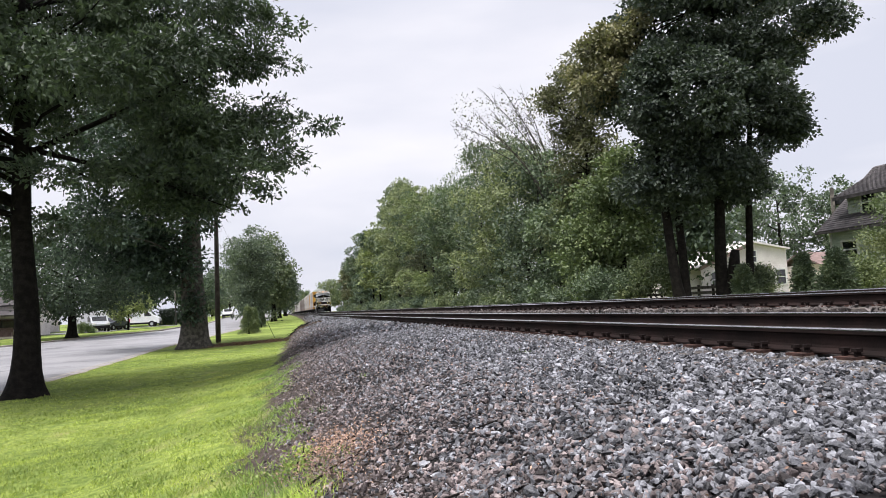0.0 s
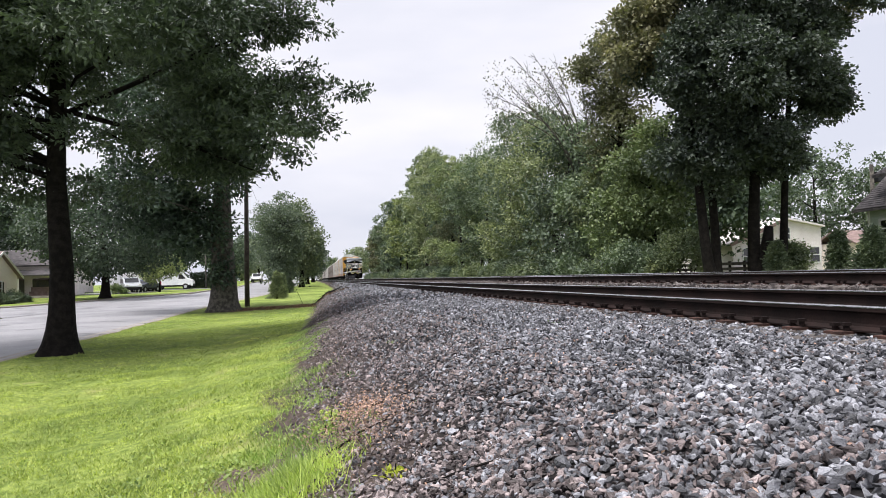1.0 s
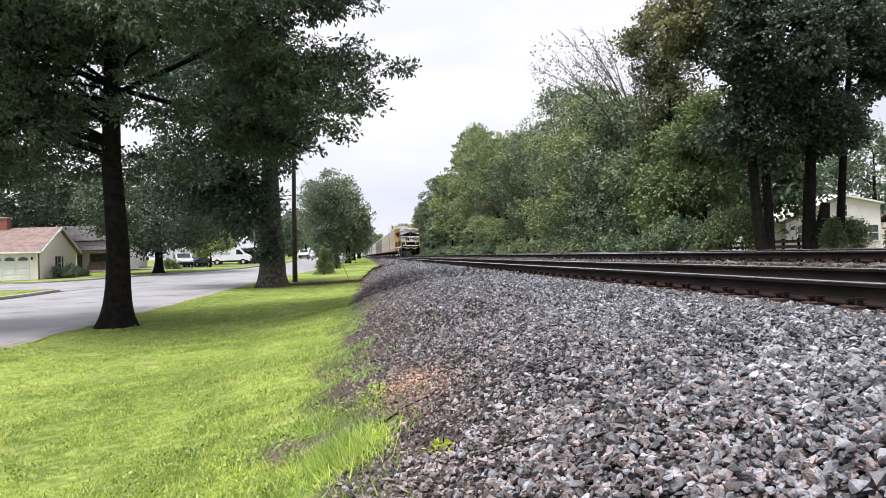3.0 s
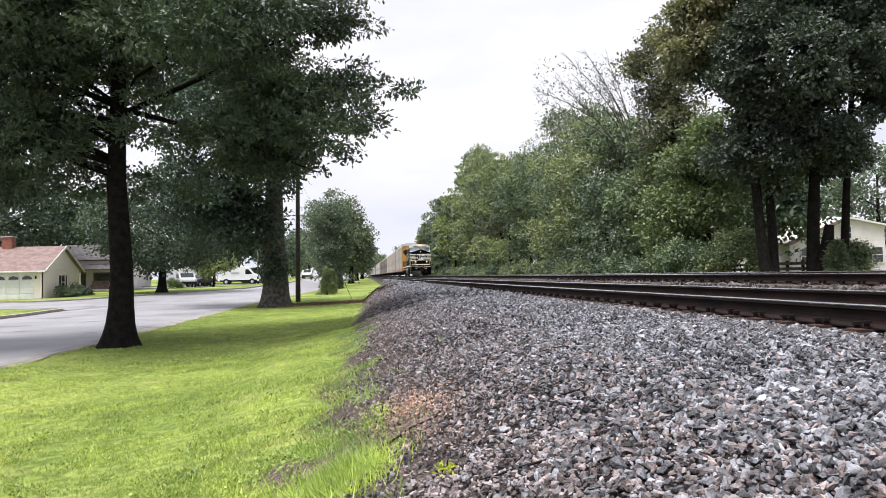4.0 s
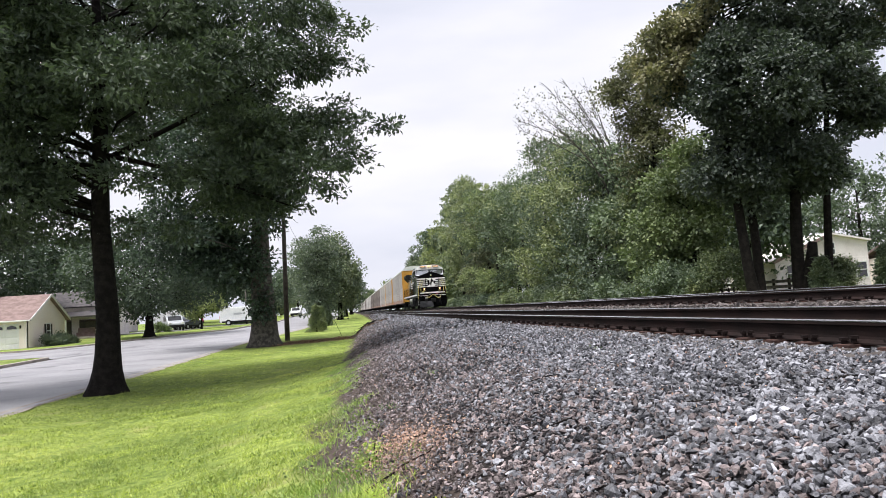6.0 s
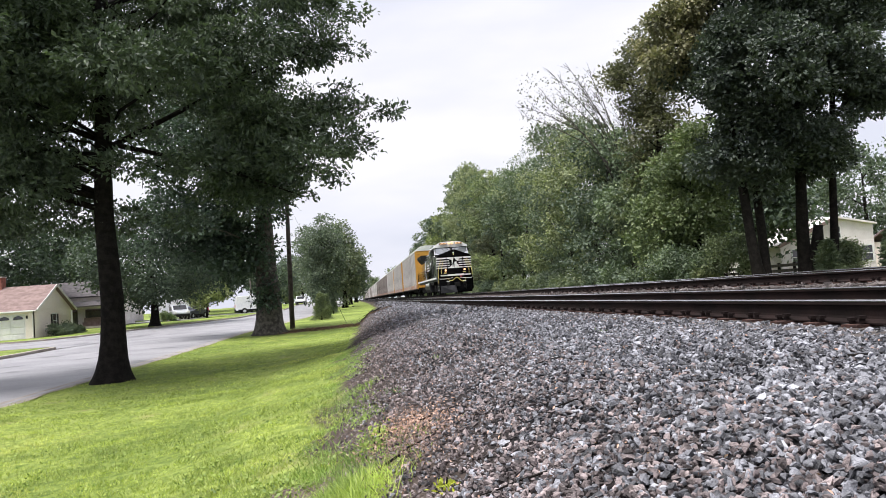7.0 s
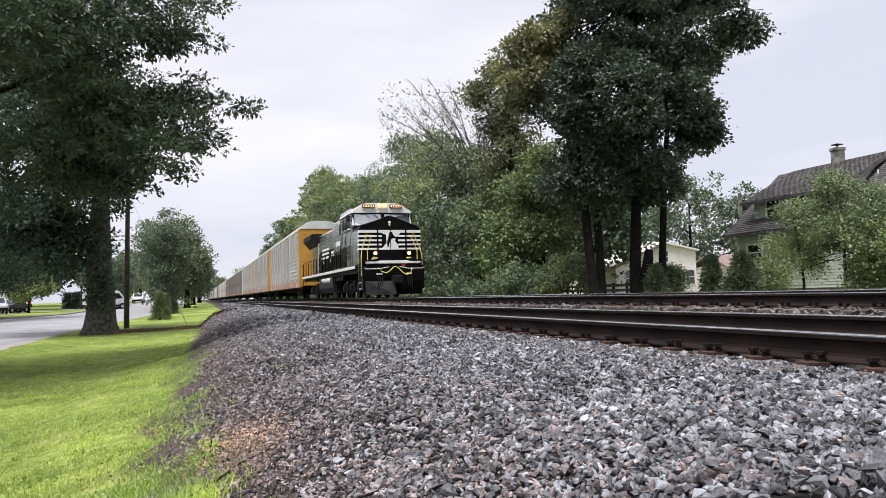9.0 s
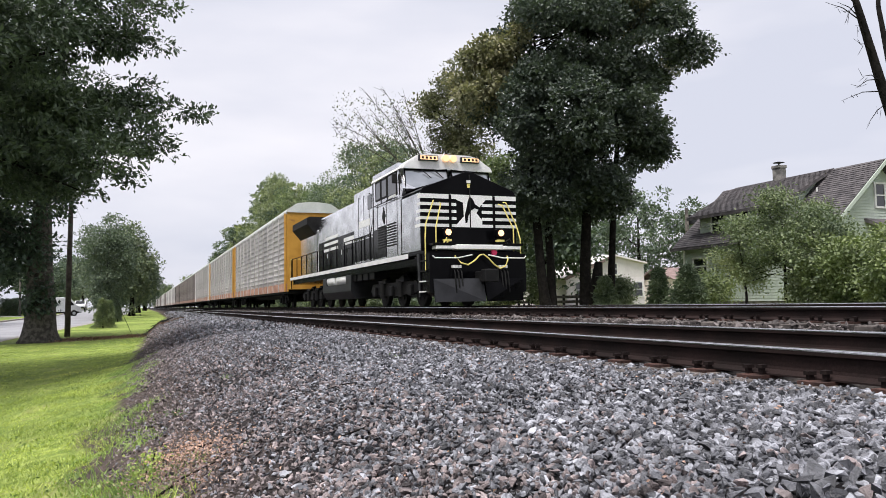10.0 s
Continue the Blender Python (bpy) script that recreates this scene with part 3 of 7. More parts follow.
def build_trees():
    # big oak by the road, its crown over the lawn in flat layers
    def keep(p):
        if abs(p[0] + 6.1) < 0.9 and p[2] < 5.9 and p[1] < 20.0:
            return False
        low = 3.5 if p[0] < -6 else 4.15
        return p[2] > low and not (p[0] > 0.2 and (p[2] > 9.6 or p[2] < 5.2))
    bl = lean_crown([(-6.4, 19.5, 9.2, 6.6, 6.4, 5.4), (-2.0, 19.3, 7.5, 2.7, 3.0, 3.1), (-0.7, 19.3, 7.0, 1.35, 1.6, 2.0), (-10.5, 18.5, 6.6, 3.4, 3.4, 2.8), (-2.4, 19.0, 4.9, 2.4, 2.6, 0.7), (-7.5, 19.6, 4.8, 4.0, 3.6, 1.0), (-6.6, 19.0, 9.0, 4.2, 4.0, 3.4)], 270, (0.55, 1.15), 0.5, keep, 0.2)
    # boughs that reach out over the shoulder
    for tip, way, k in (((1.35, 19.3, 6.5), (-0.75, 0, 0.02), 4), ((0.45, 19.3, 5.5), (-0.7, 0.1, 0.12), 4), ((-0.3, 19.1, 4.75), (-0.7, 0, 0.15), 4), ((0.55, 19.3, 9.2), (-0.6, 0, 0.2), 4), ((0.35, 19.2, 8.1), (-0.6, 0.1, 0.05), 4), ((-7.6, 18.6, 4.1), (-0.55, 0.1, 0.02), 7), ((-8.2, 19.6, 3.8), (-0.6, 0.2, 0.08), 7), ((-7.3, 18.9, 4.9), (-0.6, -0.1, 0.1), 6), ((-1.2, 19.0, 4.35), (-0.6, 0.3, 0.15), 4)):
        for q in range(k):
            r = 0.30 + 0.13 * q
            bl.append((tip[0] + way[0] * q, tip[1] + way[1] * q + RNG.normal(0, 0.15), tip[2] + way[2] * q, r * 1.2, r * 1.2, r * 0.55))
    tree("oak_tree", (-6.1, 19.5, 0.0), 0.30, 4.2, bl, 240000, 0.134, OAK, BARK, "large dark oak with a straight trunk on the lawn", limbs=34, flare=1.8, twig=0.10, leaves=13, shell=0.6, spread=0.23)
    # old thick tree further along
    keep = lambda p: p[2] > 3.4 and p[0] < (-4.3 if p[2] < 7 else -3.4)
    bl = crown_blobs(-7.0, 42.5, 9.8, 4.6, 5.6, 6.3, 90, (0.8, 1.6), 0.35, 0.7, keep)
    bl += crown_blobs(-6.6, 41.6, 4.6, 2.0, 2.0, 1.9, 20, (0.4, 0.9), 0.2, 0.8) + crown_blobs(-4.65, 41.7, 2.3, 0.55, 0.3, 1.2, 10, (0.25, 0.45), 0.2, 0.9)
    tree("old_oak_tree", (-4.85, 42.5, 0.04), 0.74, 3.6, bl, 62000, 0.21, OAK, BARK_PALE, "very thick old tree with ridged bark and leafy shoots", limbs=36, flare=1.4)
    # trees along the street
    for x, y, r, h, n, lab in ((-18.6, 72, 6.6, 11.0, 70, "spreading dark street tree on the front lawn"), (-37, 80, 6.5, 13, 70, "tall dark tree behind the houses"), (-47, 82, 7, 13, 70, "tall dark tree behind the houses"), (-33.5, 99, 6, 13, 50, "tall dark tree behind the houses"), (-41, 97, 8, 16, 60, "tall dark tree behind the houses"), (-52, 95, 8, 16, 60, "tall dark tree behind the houses"), (-27, 140, 8, 11, 60, "distant tree beside the street"), (-17.5, 165, 7, 12, 50, "distant tree beside the street"), (-58, 84, 8, 14, 60, "tall dark tree behind the houses"), (-23, 118, 6, 10, 50, "tall tree beyond the parked cars"), (-14, 205, 7, 13, 40, "distant tree beside the street")):
        z = ground_z(x, y) + 0.15
        bl = crown_blobs(x, y, z + h * 0.57, r, r, h * 0.38, n, (1.0, 1.9), 0.5, 0.62)
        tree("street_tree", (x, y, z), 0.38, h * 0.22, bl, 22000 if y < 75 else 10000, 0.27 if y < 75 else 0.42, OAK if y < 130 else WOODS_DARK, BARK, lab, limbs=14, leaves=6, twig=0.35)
    bl = crown_blobs(-18.3, 95, 3.9, 2.7, 2.2, 1.7, 26, (0.5, 0.9), 0.3, 0.7)
    tree("young_tree", (-18.3, 95, 0.75), 0.10, 1.2, bl, 8000, 0.22, LIGHT_LEAF, BARK, "small pale green ornamental tree on a lawn", limbs=10)
    # clump at the bend
    for x, y, r, h in ((-3.6, 90, 2.3, 11.8), (-1.4, 104, 2.3, 11.5), (-5.2, 112, 3.4, 13), (-0.8, 128, 2.4, 11), (0.2, 165, 2.8, 11), (0.5, 210, 3.2, 12)):
        z = ground_z(x, y)
        bl = crown_blobs(x, y, z + h * 0.53, r, r, h * 0.47, 70, (0.7, 1.4), 0.3, 0.85)
        tree("roadside_tree", (x, y, z), 0.3, 2.0, bl, 19000 if y < 100 else 9000, 0.22 if y < 100 else 0.34, WOODS_DARK, BARK, "dense green tree beside the railway", limbs=10, leaves=6, twig=0.3)
    # right: maple with several trunks, its crown in separate boughs
    lobes = [(18.6, 27.0, 15.6, 3.0, 3.0, 2.0), (21.2, 27.0, 13.2, 1.9, 2.4, 2.4), (17.0, 27.0, 13.0, 2.5, 3.0, 2.6), (19.6, 27.0, 9.0, 1.7, 2.2, 1.5), (21.1, 26.8, 8.3, 0.6, 0.8, 0.5), (16.7, 27.0, 9.4, 2.9, 3.0, 2.6), (15.4, 27.2, 6.6, 1.7, 1.9, 1.4), (18.3, 26.8, 6.9, 1.5, 1.8, 1.2), (19.4, 27.0, 11.4, 1.8, 2.2, 1.6), (14.6, 27.6, 9.8, 1.5, 1.8, 1.5)]
    bl = lean_crown(lobes, 150, (0.55, 1.05), 0.72, lambda p: p[2] > 4.9 + 0.15 * abs(p[0] - 16.5), 0.4)
    bl += crown_blobs(15.8, 27.0, 6.1, 1.6, 1.8, 1.1, 14, (0.5, 0.9), 0.3, 0.72) + crown_blobs(18.0, 26.6, 6.3, 1.6, 1.8, 0.9, 12, (0.5, 0.85), 0.3, 0.72)
    dry = lean_crown([(13.5, 28.5, 11.3, 1.5, 2.0, 1.6), (14.9, 28.2, 12.6, 1.0, 1.6, 1.0), (20.8, 27.4, 14.8, 1.9, 2.0, 1.2), (22.8, 27.2, 12.6, 0.8, 1.0, 0.9), (18.6, 27.4, 16.6, 2.0, 2.0, 1.0)], 60, (0.3, 0.7), 0.8, None, 0.3)
    tree("maple_tree", (16.6, 27.2, 1.15), 0.25, 4.4, bl, 150000, 0.165, MAPLE, BARK, "tall dark maple with several leaning trunks", trunks=[(-0.95, 0, -1.0, 0.5, 0.21), (-0.45, 0.3, -0.3, 0.5, 0.19), (0.95, 0, 0.6, 0, 0.25), (2.35, 0.3, 1.4, 0.2, 0.17)], limbs=60, flare=1.4, twig=0.15, shell=0.7, dry=(MAPLE_DRY, dry, 32000))
    stub = smooth(part("broken_stub", tube(bmesh.new(), [(0, 0, -0.1), (0.1, 0, 0.7), (0.32, 0, 1.55), (0.40, 0, 2.1)], [0.36, 0.27, 0.22, 0.17], 12), BARK))
    stub.matrix_world = Matrix.Translation((17.75, 27.0, 1.15))
    tagged(stub, "broken grey tree stump beside the maple", "stump")
    stub.name = "tree_stump"


def build_woods():
    # the belt of trees beside the far track
    prof = [(30, 8.6), (40, 9.6), (55, 12.0), (65, 14.0), (90, 16.0), (120, 17.5), (150, 16.5), (180, 13.0), (200, 9)]

    def height(y):
        for (a, p), (b, q) in zip(prof, prof[1:]):
            if y <= b:
                return p + (q - p) * (y - a) / (b - a)
        return 9
    bl = lean_crown([(15.4, 32.6, 4.9, 2.2, 2.0, 3.0), (14.3, 32.4, 3.6, 1.4, 1.6, 2.0), (16.6, 32.8, 6.4, 1.6, 1.6, 2.2)], 60, (0.45, 1.0), 0.75, None, 0.25)
    tree("lineside_tree", (15.8, 32.5, 1.12), 0.2, 1.2, bl, 26000, 0.17, LIGHT_LEAF, BARK, "full green tree beside the maple", limbs=16, leaves=8, twig=0.2, group="trees of the lineside belt")
    bl = lean_crown([(15.3, 36.0, 11.6, 1.7, 1.8, 2.8), (16.0, 36.0, 8.6, 1.9, 1.8, 2.6)], 46, (0.4, 0.85), 0.8, None, 0.25)
    tree("lineside_tree", (15.9, 36.0, 1.12), 0.2, 4.0, bl, 14000, 0.16, WOODS_BROWN, BARK, "tall thin tree with olive-brown leaves beside the maple", limbs=20, leaves=8, twig=0.22, group="trees of the lineside belt")
    y, i = 38.5, 0
    while y < 196:
        for row in range(2 if y > 45 else 1):
            x = 16.2 + row * 4.5 + random.uniform(-0.6, 0.9)
            yy = y + random.uniform(-1.2, 1.2) + row * 2
            h = height(yy) * random.uniform(0.78, 1.12) + row * 0.6
            r = random.uniform(2.1, 3.5) if y > 45 else 2.5
            near = y < 100
            bl = crown_blobs(x, yy, 1.15 + h * 0.52, r, r * 1.15, h * 0.50, 34 if near else 24, (0.75, 1.5), 0.6, 0.72)
            bl = [b for b in bl if b[2] > 1.4]
            tree("lineside_tree", (x, yy, 1.12), 0.18, 1.6, bl, (15000 if near else 5000) if row == 0 else 4500, 0.20 if near else 0.38, (WOODS_BROWN if i % 11 == 3 else LIGHT_LEAF if i % 7 == 5 else WOODS_DARK if i % 3 == 1 else WOODS), BARK, ("dense tree with dry brownish leaves beside the track" if i % 11 == 3 else "fresh green tree in the belt beside the track" if i % 7 == 5 else "dense dark green tree in the belt beside the track"), limbs=8, leaves=6, twig=0.20, group="trees of the lineside belt", shell=0.75)
            i += 1
        y += 5.6 if y < 100 else 8.0
    # undergrowth along the foot of the belt
    y = 31.0
    while y < 190:
        w = random.uniform(1.0, 1.7)
        x = 14.3 + random.uniform(-0.4, 0.5)
        hh = random.uniform(0.8, 1.7)
        bl = crown_blobs(x, y, 1.15 + hh * 0.5, w * 0.8, w, hh * 0.5, 10, (0.35, 0.7), 0.2, 0.8)
        shrub("lineside_shrub", (x, y, 1.12), bl, 2000 if y < 90 else 900, 0.16 if y < 90 else 0.26, WOODS if random.random() < 0.3 else WOODS_DARK, "low wild shrub at the foot of the trees", "shrubs of the lineside belt")
        y += w * 2.1
    # bare tree: long thin stems that fan out towards the line
    root = empty("bare_tree", Matrix.Translation((16.2, 41.5, 1.12)), "dying tree with bare thin branches", "tree")
    smooth(part("trunk", tube(bmesh.new(), [(0, 0, -0.1), (0.1, 0, 3), (0.1, 0, 5.5), (-0.2, 0, 7.2)], [0.2, 0.17, 0.13, 0.08], 9), BARK_PALE, root))
    rr = random.Random(5)
    for k in range(15):
        e = Vector((-6.0 + 0.48 * k + rr.uniform(-0.3, 0.3), rr.uniform(-1.2, 1.2), 10.2 + 2.6 * math.sin(0.35 + k * 0.19) + rr.uniform(-1.1, 0.5)))
        s = Vector((0.1 - 0.02 * k, 0, rr.uniform(4.4, 7.0)))
        m = s.lerp(e, 0.45) + Vector((0.3, 0, 0.5))
        bm = tube(bmesh.new(), [s, s.lerp(m, 0.5), m, m.lerp(e, 0.5) + Vector((0.05, 0, 0.1)), e], [0.055, 0.045, 0.032, 0.02, 0.007], 6)
        for _ in range(16):
            f = rr.uniform(0.25, 1)
            q = m.lerp(e, f)
            tip = q + Vector((rr.uniform(-0.9, 0.4), rr.uniform(-0.4, 0.4), rr.uniform(0.1, 0.9)))
            tube(bm, [q, q.lerp(tip, 0.5) + Vector((0, 0, 0.06)), tip], [0.013, 0.009, 0.005], 4)
        part("branch", bm, BARK_PALE, root)
    n = 1500
    p = np.stack([RNG.uniform(-6, 0.8, n), RNG.normal(0, 0.7, n), RNG.uniform(8.4, 12.8, n)], 1)
    thin = new("sparse_foliage", leaf_mesh("sparse_foliage", p, RNG.normal(0, 1, (n, 3)), 0.13, WOODS_BROWN, 0.3, 0.3))
    thin.parent = root
    # far woods that close the view along the line
    for x, y, h, r in ((26, 430, 19, 9), (44, 440, 17, 10), (14, 520, 15, 9), (34, 300, 13, 7), (30, 240, 12, 6), (-30, 330, 14, 9), (-12, 420, 13, 9), (-24, 520, 15, 10)):
        z = ground_z(x, y)
        bl = crown_blobs(x, y, z + h * 0.5, r, r, h * 0.5, 40, (1.5, 3.0), 0.3, 0.85)
        tree("distant_tree", (x, y, z), 0.4, 2.5, bl, 5000, 1.0, WOODS, BARK, "distant tree at the end of the line", limbs=4, leaves=6, twig=0.7, shell=0.2)


def shrub(name, base, blobs, count, leaf, mat, label, group="", stems=4):
    root = empty(name, Matrix.Translation(base), label, "shrub", group)
    B = np.array([(b[0] - base[0], b[1] - base[1], b[2] - base[2], *b[3:]) for b in blobs])
    for i in range(min(stems, len(B))):
        e = Vector(B[i, :3])
        part("stem", tube(bmesh.new(), [(0.04 * i, 0, -0.05), e * 0.5, e], [0.03, 0.02, 0.008], 5), BARK, root)
    c, d = clump_points(B, count, 0.12, 6, 0.35)
    c[:, 2] = np.maximum(c[:, 2], 0.02)
    crown = new("foliage", leaf_mesh("foliage", c, d, leaf, mat, face=0.8))
    crown.parent = root
    return root


def conifer(name, x, y, h, r, count, label, mat=None, group="", needle=0.17):
    """A cone of drooping sprays round a straight stem."""
    z = ground_z(x, y)
    root = empty(name, Matrix.Translation((x, y, z)), label, "conifer", group)
    smooth(part("trunk", tube(bmesh.new(), [(0, 0, -0.1), (0, 0, h * 0.9)], [0.07, 0.015], 7), BARK, root))
    n = count // 8
    f = RNG.uniform(0, 1, n) ** 0.75
    a = RNG.uniform(0, math.tau, n)
    tier = 1 - 0.45 * np.abs(np.sin(f * h * 3.6 + 0.8 * np.sin(a * 3)))
    rad = r * (1 - f) ** 0.8 * tier * RNG.uniform(0.45, 1.2, n) + 0.03
    p = np.stack([np.cos(a) * rad, np.sin(a) * rad, 0.08 + f * (h - 0.1) - rad * 0.18], 1)
    d = np.stack([np.cos(a), np.sin(a), 0.35 * np.ones(n)], 1)
    p = np.repeat(p, 8, 0) + RNG.normal(0, 0.06, (n * 8, 3))
    p[:, 2] = np.maximum(p[:, 2], 0.02)
    crown = new("foliage", leaf_mesh("foliage", p, np.repeat(d, 8, 0), needle, mat or FIR, 0.1, 0.13))
    crown.parent = root
    return root


def build_shrubs():
    conifer("dense_conifer", -2.75, 60.5, 2.05, 0.78, 9000, "bushy young conifer on the lawn", WOODS)
    conifer("dense_conifer", -2.45, 63.2, 1.9, 0.45, 4000, "slim young conifer beside a wider one", WOODS)
    conifer("dense_conifer", -2.2, 75.0, 1.5, 0.55, 4000, "small dark young conifer on the lawn")
    # behind the far track, in front of the houses
    conifer("garden_conifer", 18.0, 26.4, 1.35, 0.55, 5000, "grey-green rounded garden conifer")
    conifer("garden_conifer", 19.6, 24.9, 1.7, 0.5, 5000, "slim garden conifer beside the track")
    conifer("garden_conifer", 19.0, 22.4, 1.6, 1.0, 8000, "dark spreading fir in a garden")
    spec = [("garden_shrub", 16.0, 29.6, 1.1, 2.2, WOODS, 9000, 0.14), ("garden_shrub", 19.5, 27.6, 0.9, 1.4, WOODS, 8000, 0.13), ("garden_shrub", 13.9, 30.5, 1.0, 1.9, WOODS, 7000, 0.14), ("garden_shrub", 20.0, 16.2, 1.2, 2.2, LIGHT_LEAF, 12000, 0.14), ("garden_shrub", 19.2, 13.8, 1.3, 2.3, LIGHT_LEAF, 10000, 0.14), ("garden_shrub", 20.5, 18.0, 1.0, 1.6, WOODS, 9000, 0.14), ("garden_shrub", 21.0, 23.6, 0.9, 1.4, LIGHT_LEAF, 5000, 0.13), ("garden_shrub", 19.5, 11.5, 1.5, 2.6, WOODS, 9000, 0.14)]
    for name, x, y, r, h, m, n, lf in spec:
        z = 1.15
        bl = crown_blobs(x, y, z + h * 0.5, r, r, h * 0.5, 20, (0.3, 0.6), 0.25, 0.85)
        shrub(name, (x, y, z), bl, n, lf * 0.72, m, "leafy green garden shrub behind the far track")
    bl = lean_crown([(20.3, 20.9, 3.4, 0.9, 0.9, 1.5), (20.2, 18.9, 3.9, 1.3, 1.2, 1.6), (20.3, 17.5, 3.2, 1.0, 1.0, 1.5)], 48, (0.25, 0.5), 0.7, None, 0.3)
    tree("garden_tree", (20.2, 19.0, 1.15), 0.07, 0.9, bl, 28000, 0.088, WOODS, BARK, "light green young tree before the green house", trunks=[(0, 0, 0, 0, 0.06), (0, 1.7, 0, 0.4, 0.05), (0.1, -1.3, 0, -0.3, 0.05)], limbs=20, flare=1.1)
    # trees behind the houses
    for x, y, r, h in ((57, 76, 7.5, 14.5), (44, 84, 8, 13), (68, 72, 8, 12.5), (33, 70, 6, 11), (30, 52, 4, 9.0), (80, 60, 9, 12)):
        bl = crown_blobs(x, y, 1.2 + h * 0.56, r, r, h * 0.42, 60, (0.9, 1.8), 0.3, 0.8)
        tree("background_tree", (x, y, 1.15), 0.35, 3.0, bl, 12000, 0.37, WOODS_DARK, BARK, "big green tree behind the houses", limbs=10, leaves=6, twig=0.35)
    # bare-limbed tree at the edge of the garden
    root = empty("leaning_tree", Matrix.Translation((19.6, 13.6, 1.15)), "leaning bare tree trunk with thin dead twigs", "tree")
    pts = [(0, 0, -0.1), (-0.1, 0.1, 2.5), (-0.5, 0.2, 4.6), (-1.0, 0.3, 6.3), (-1.6, 0.3, 8.0), (-2.1, 0.3, 9.4)]
    smooth(part("trunk", tube(bmesh.new(), pts, [0.26, 0.2, 0.16, 0.13, 0.1, 0.06], 10), BARK, root))
    smooth(part("limb", tube(bmesh.new(), [(-0.7, 0.2, 5.3), (-0.6, 0.3, 6.8), (-0.9, 0.3, 8.4), (-0.8, 0.3, 9.8)], [0.09, 0.08, 0.06, 0.03], 8), BARK, root))
    rr = random.Random(3)
    for k in range(12):
        z = rr.uniform(5.5, 8.8)
        s = Vector((-0.75 - (z - 5.5) * 0.38, 0.25, z))
        e = s + Vector((rr.uniform(-1.4, -0.3), rr.uniform(-0.3, 0.3), rr.uniform(-0.7, 0.5)))
        bm = tube(bmesh.new(), [s, s.lerp(e, 0.5) + Vector((0, 0, 0.1)), e], [0.02, 0.012, 0.004], 5)
        for _ in range(3):
            q = s.lerp(e, rr.uniform(0.3, 1))
            tube(bm, [q, q + Vector((rr.uniform(-0.35, 0.1), 0, rr.uniform(-0.3, 0.3)))], [0.007, 0.003], 4)
        part("twig", bm, BARK, root)


build_trees()
build_woods()
build_shrubs()


# ---- train ----
TRAIN_X, TRAIN_Z, TRAIN_Y, SPEED = 8.85, 1.535, 18.9, 15.0
CAR_GAP, CAR_FIRST, CARS_N = 25.9, 22.0, 24


def disc(bm, x, y, z, r, w, sides=20):
    """A wheel-like disc about the x axis."""
    return tube(bm, [(x - w / 2, y, z), (x - w / 2 + 0.01, y, z), (x + w / 2 - 0.01, y, z), (x + w / 2, y, z)], [r * 0.94, r, r, r * 0.94], sides)


def wheelset(parent, y, r):
    bm = bmesh.new()
    for s in (-0.755, 0.755):
        disc(bm, s, 0, 0, r, 0.13, 22)
        disc(bm, s - math.copysign(0.07, s), 0, 0, r + 0.03, 0.03, 22)
        for k in range(5):
            a = k * math.tau / 5
            disc(bm, s + math.copysign(0.07, s), math.cos(a) * r * 0.6, math.sin(a) * r * 0.6, r * 0.12, 0.02, 8)
    tube(bm, [(-0.95, 0, 0), (0.95, 0, 0)], [0.09, 0.09], 10)
    ob = part("wheelset", bm, UNDER, parent)
    ob.matrix_local = pose(0, y, r)
    return ob


def bogie(parent, ys, r):
    """A side-framed truck under a vehicle."""
    y0, y1 = min(ys) - r - 0.12, max(ys) + r + 0.12
    bm = bmesh.new()
    for s in (-1, 1):
        x0, x1 = s * 0.98, s * 1.14
        out = [(y0, r + 0.02), (y0 + 0.25, r + 0.28), (y1 - 0.25, r + 0.28), (y1, r + 0.02), (y1 - 0.3, r - 0.08), ((y0 + y1) / 2 + 0.4, r - 0.16), ((y0 + y1) / 2 - 0.4, r - 0.16), (y0 + 0.3, r - 0.08)]
        q = prism(out, "x", min(x0, x1), max(x0, x1))
        me = bpy.data.meshes.new("tmp")
        q.to_mesh(me)
        q.free()
        bm.from_mesh(me)
        bpy.data.meshes.remove(me)
        for y in ys:
            box(bm, s * 1.10, y - 0.17, r - 0.17, s * 1.24, y + 0.17, r + 0.17, 0.03)
        for k in range(len(ys) - 1):
            ym = (ys[k] + ys[k + 1]) / 2
            tube(bm, [(s * 1.17, ym, r - 0.2), (s * 1.17, ym, r + 0.30)], [0.12, 0.12], 10)
            box(bm, s * 1.06, ym - 0.4, r + 0.28, s * 1.22, ym + 0.4, r + 0.38)
    box(bm, -1.0, (y0 + y1) / 2 - 0.3, r, 1.0, (y0 + y1) / 2 + 0.3, r + 0.3)
    return part("bogie_frame", bm, UNDER, parent)


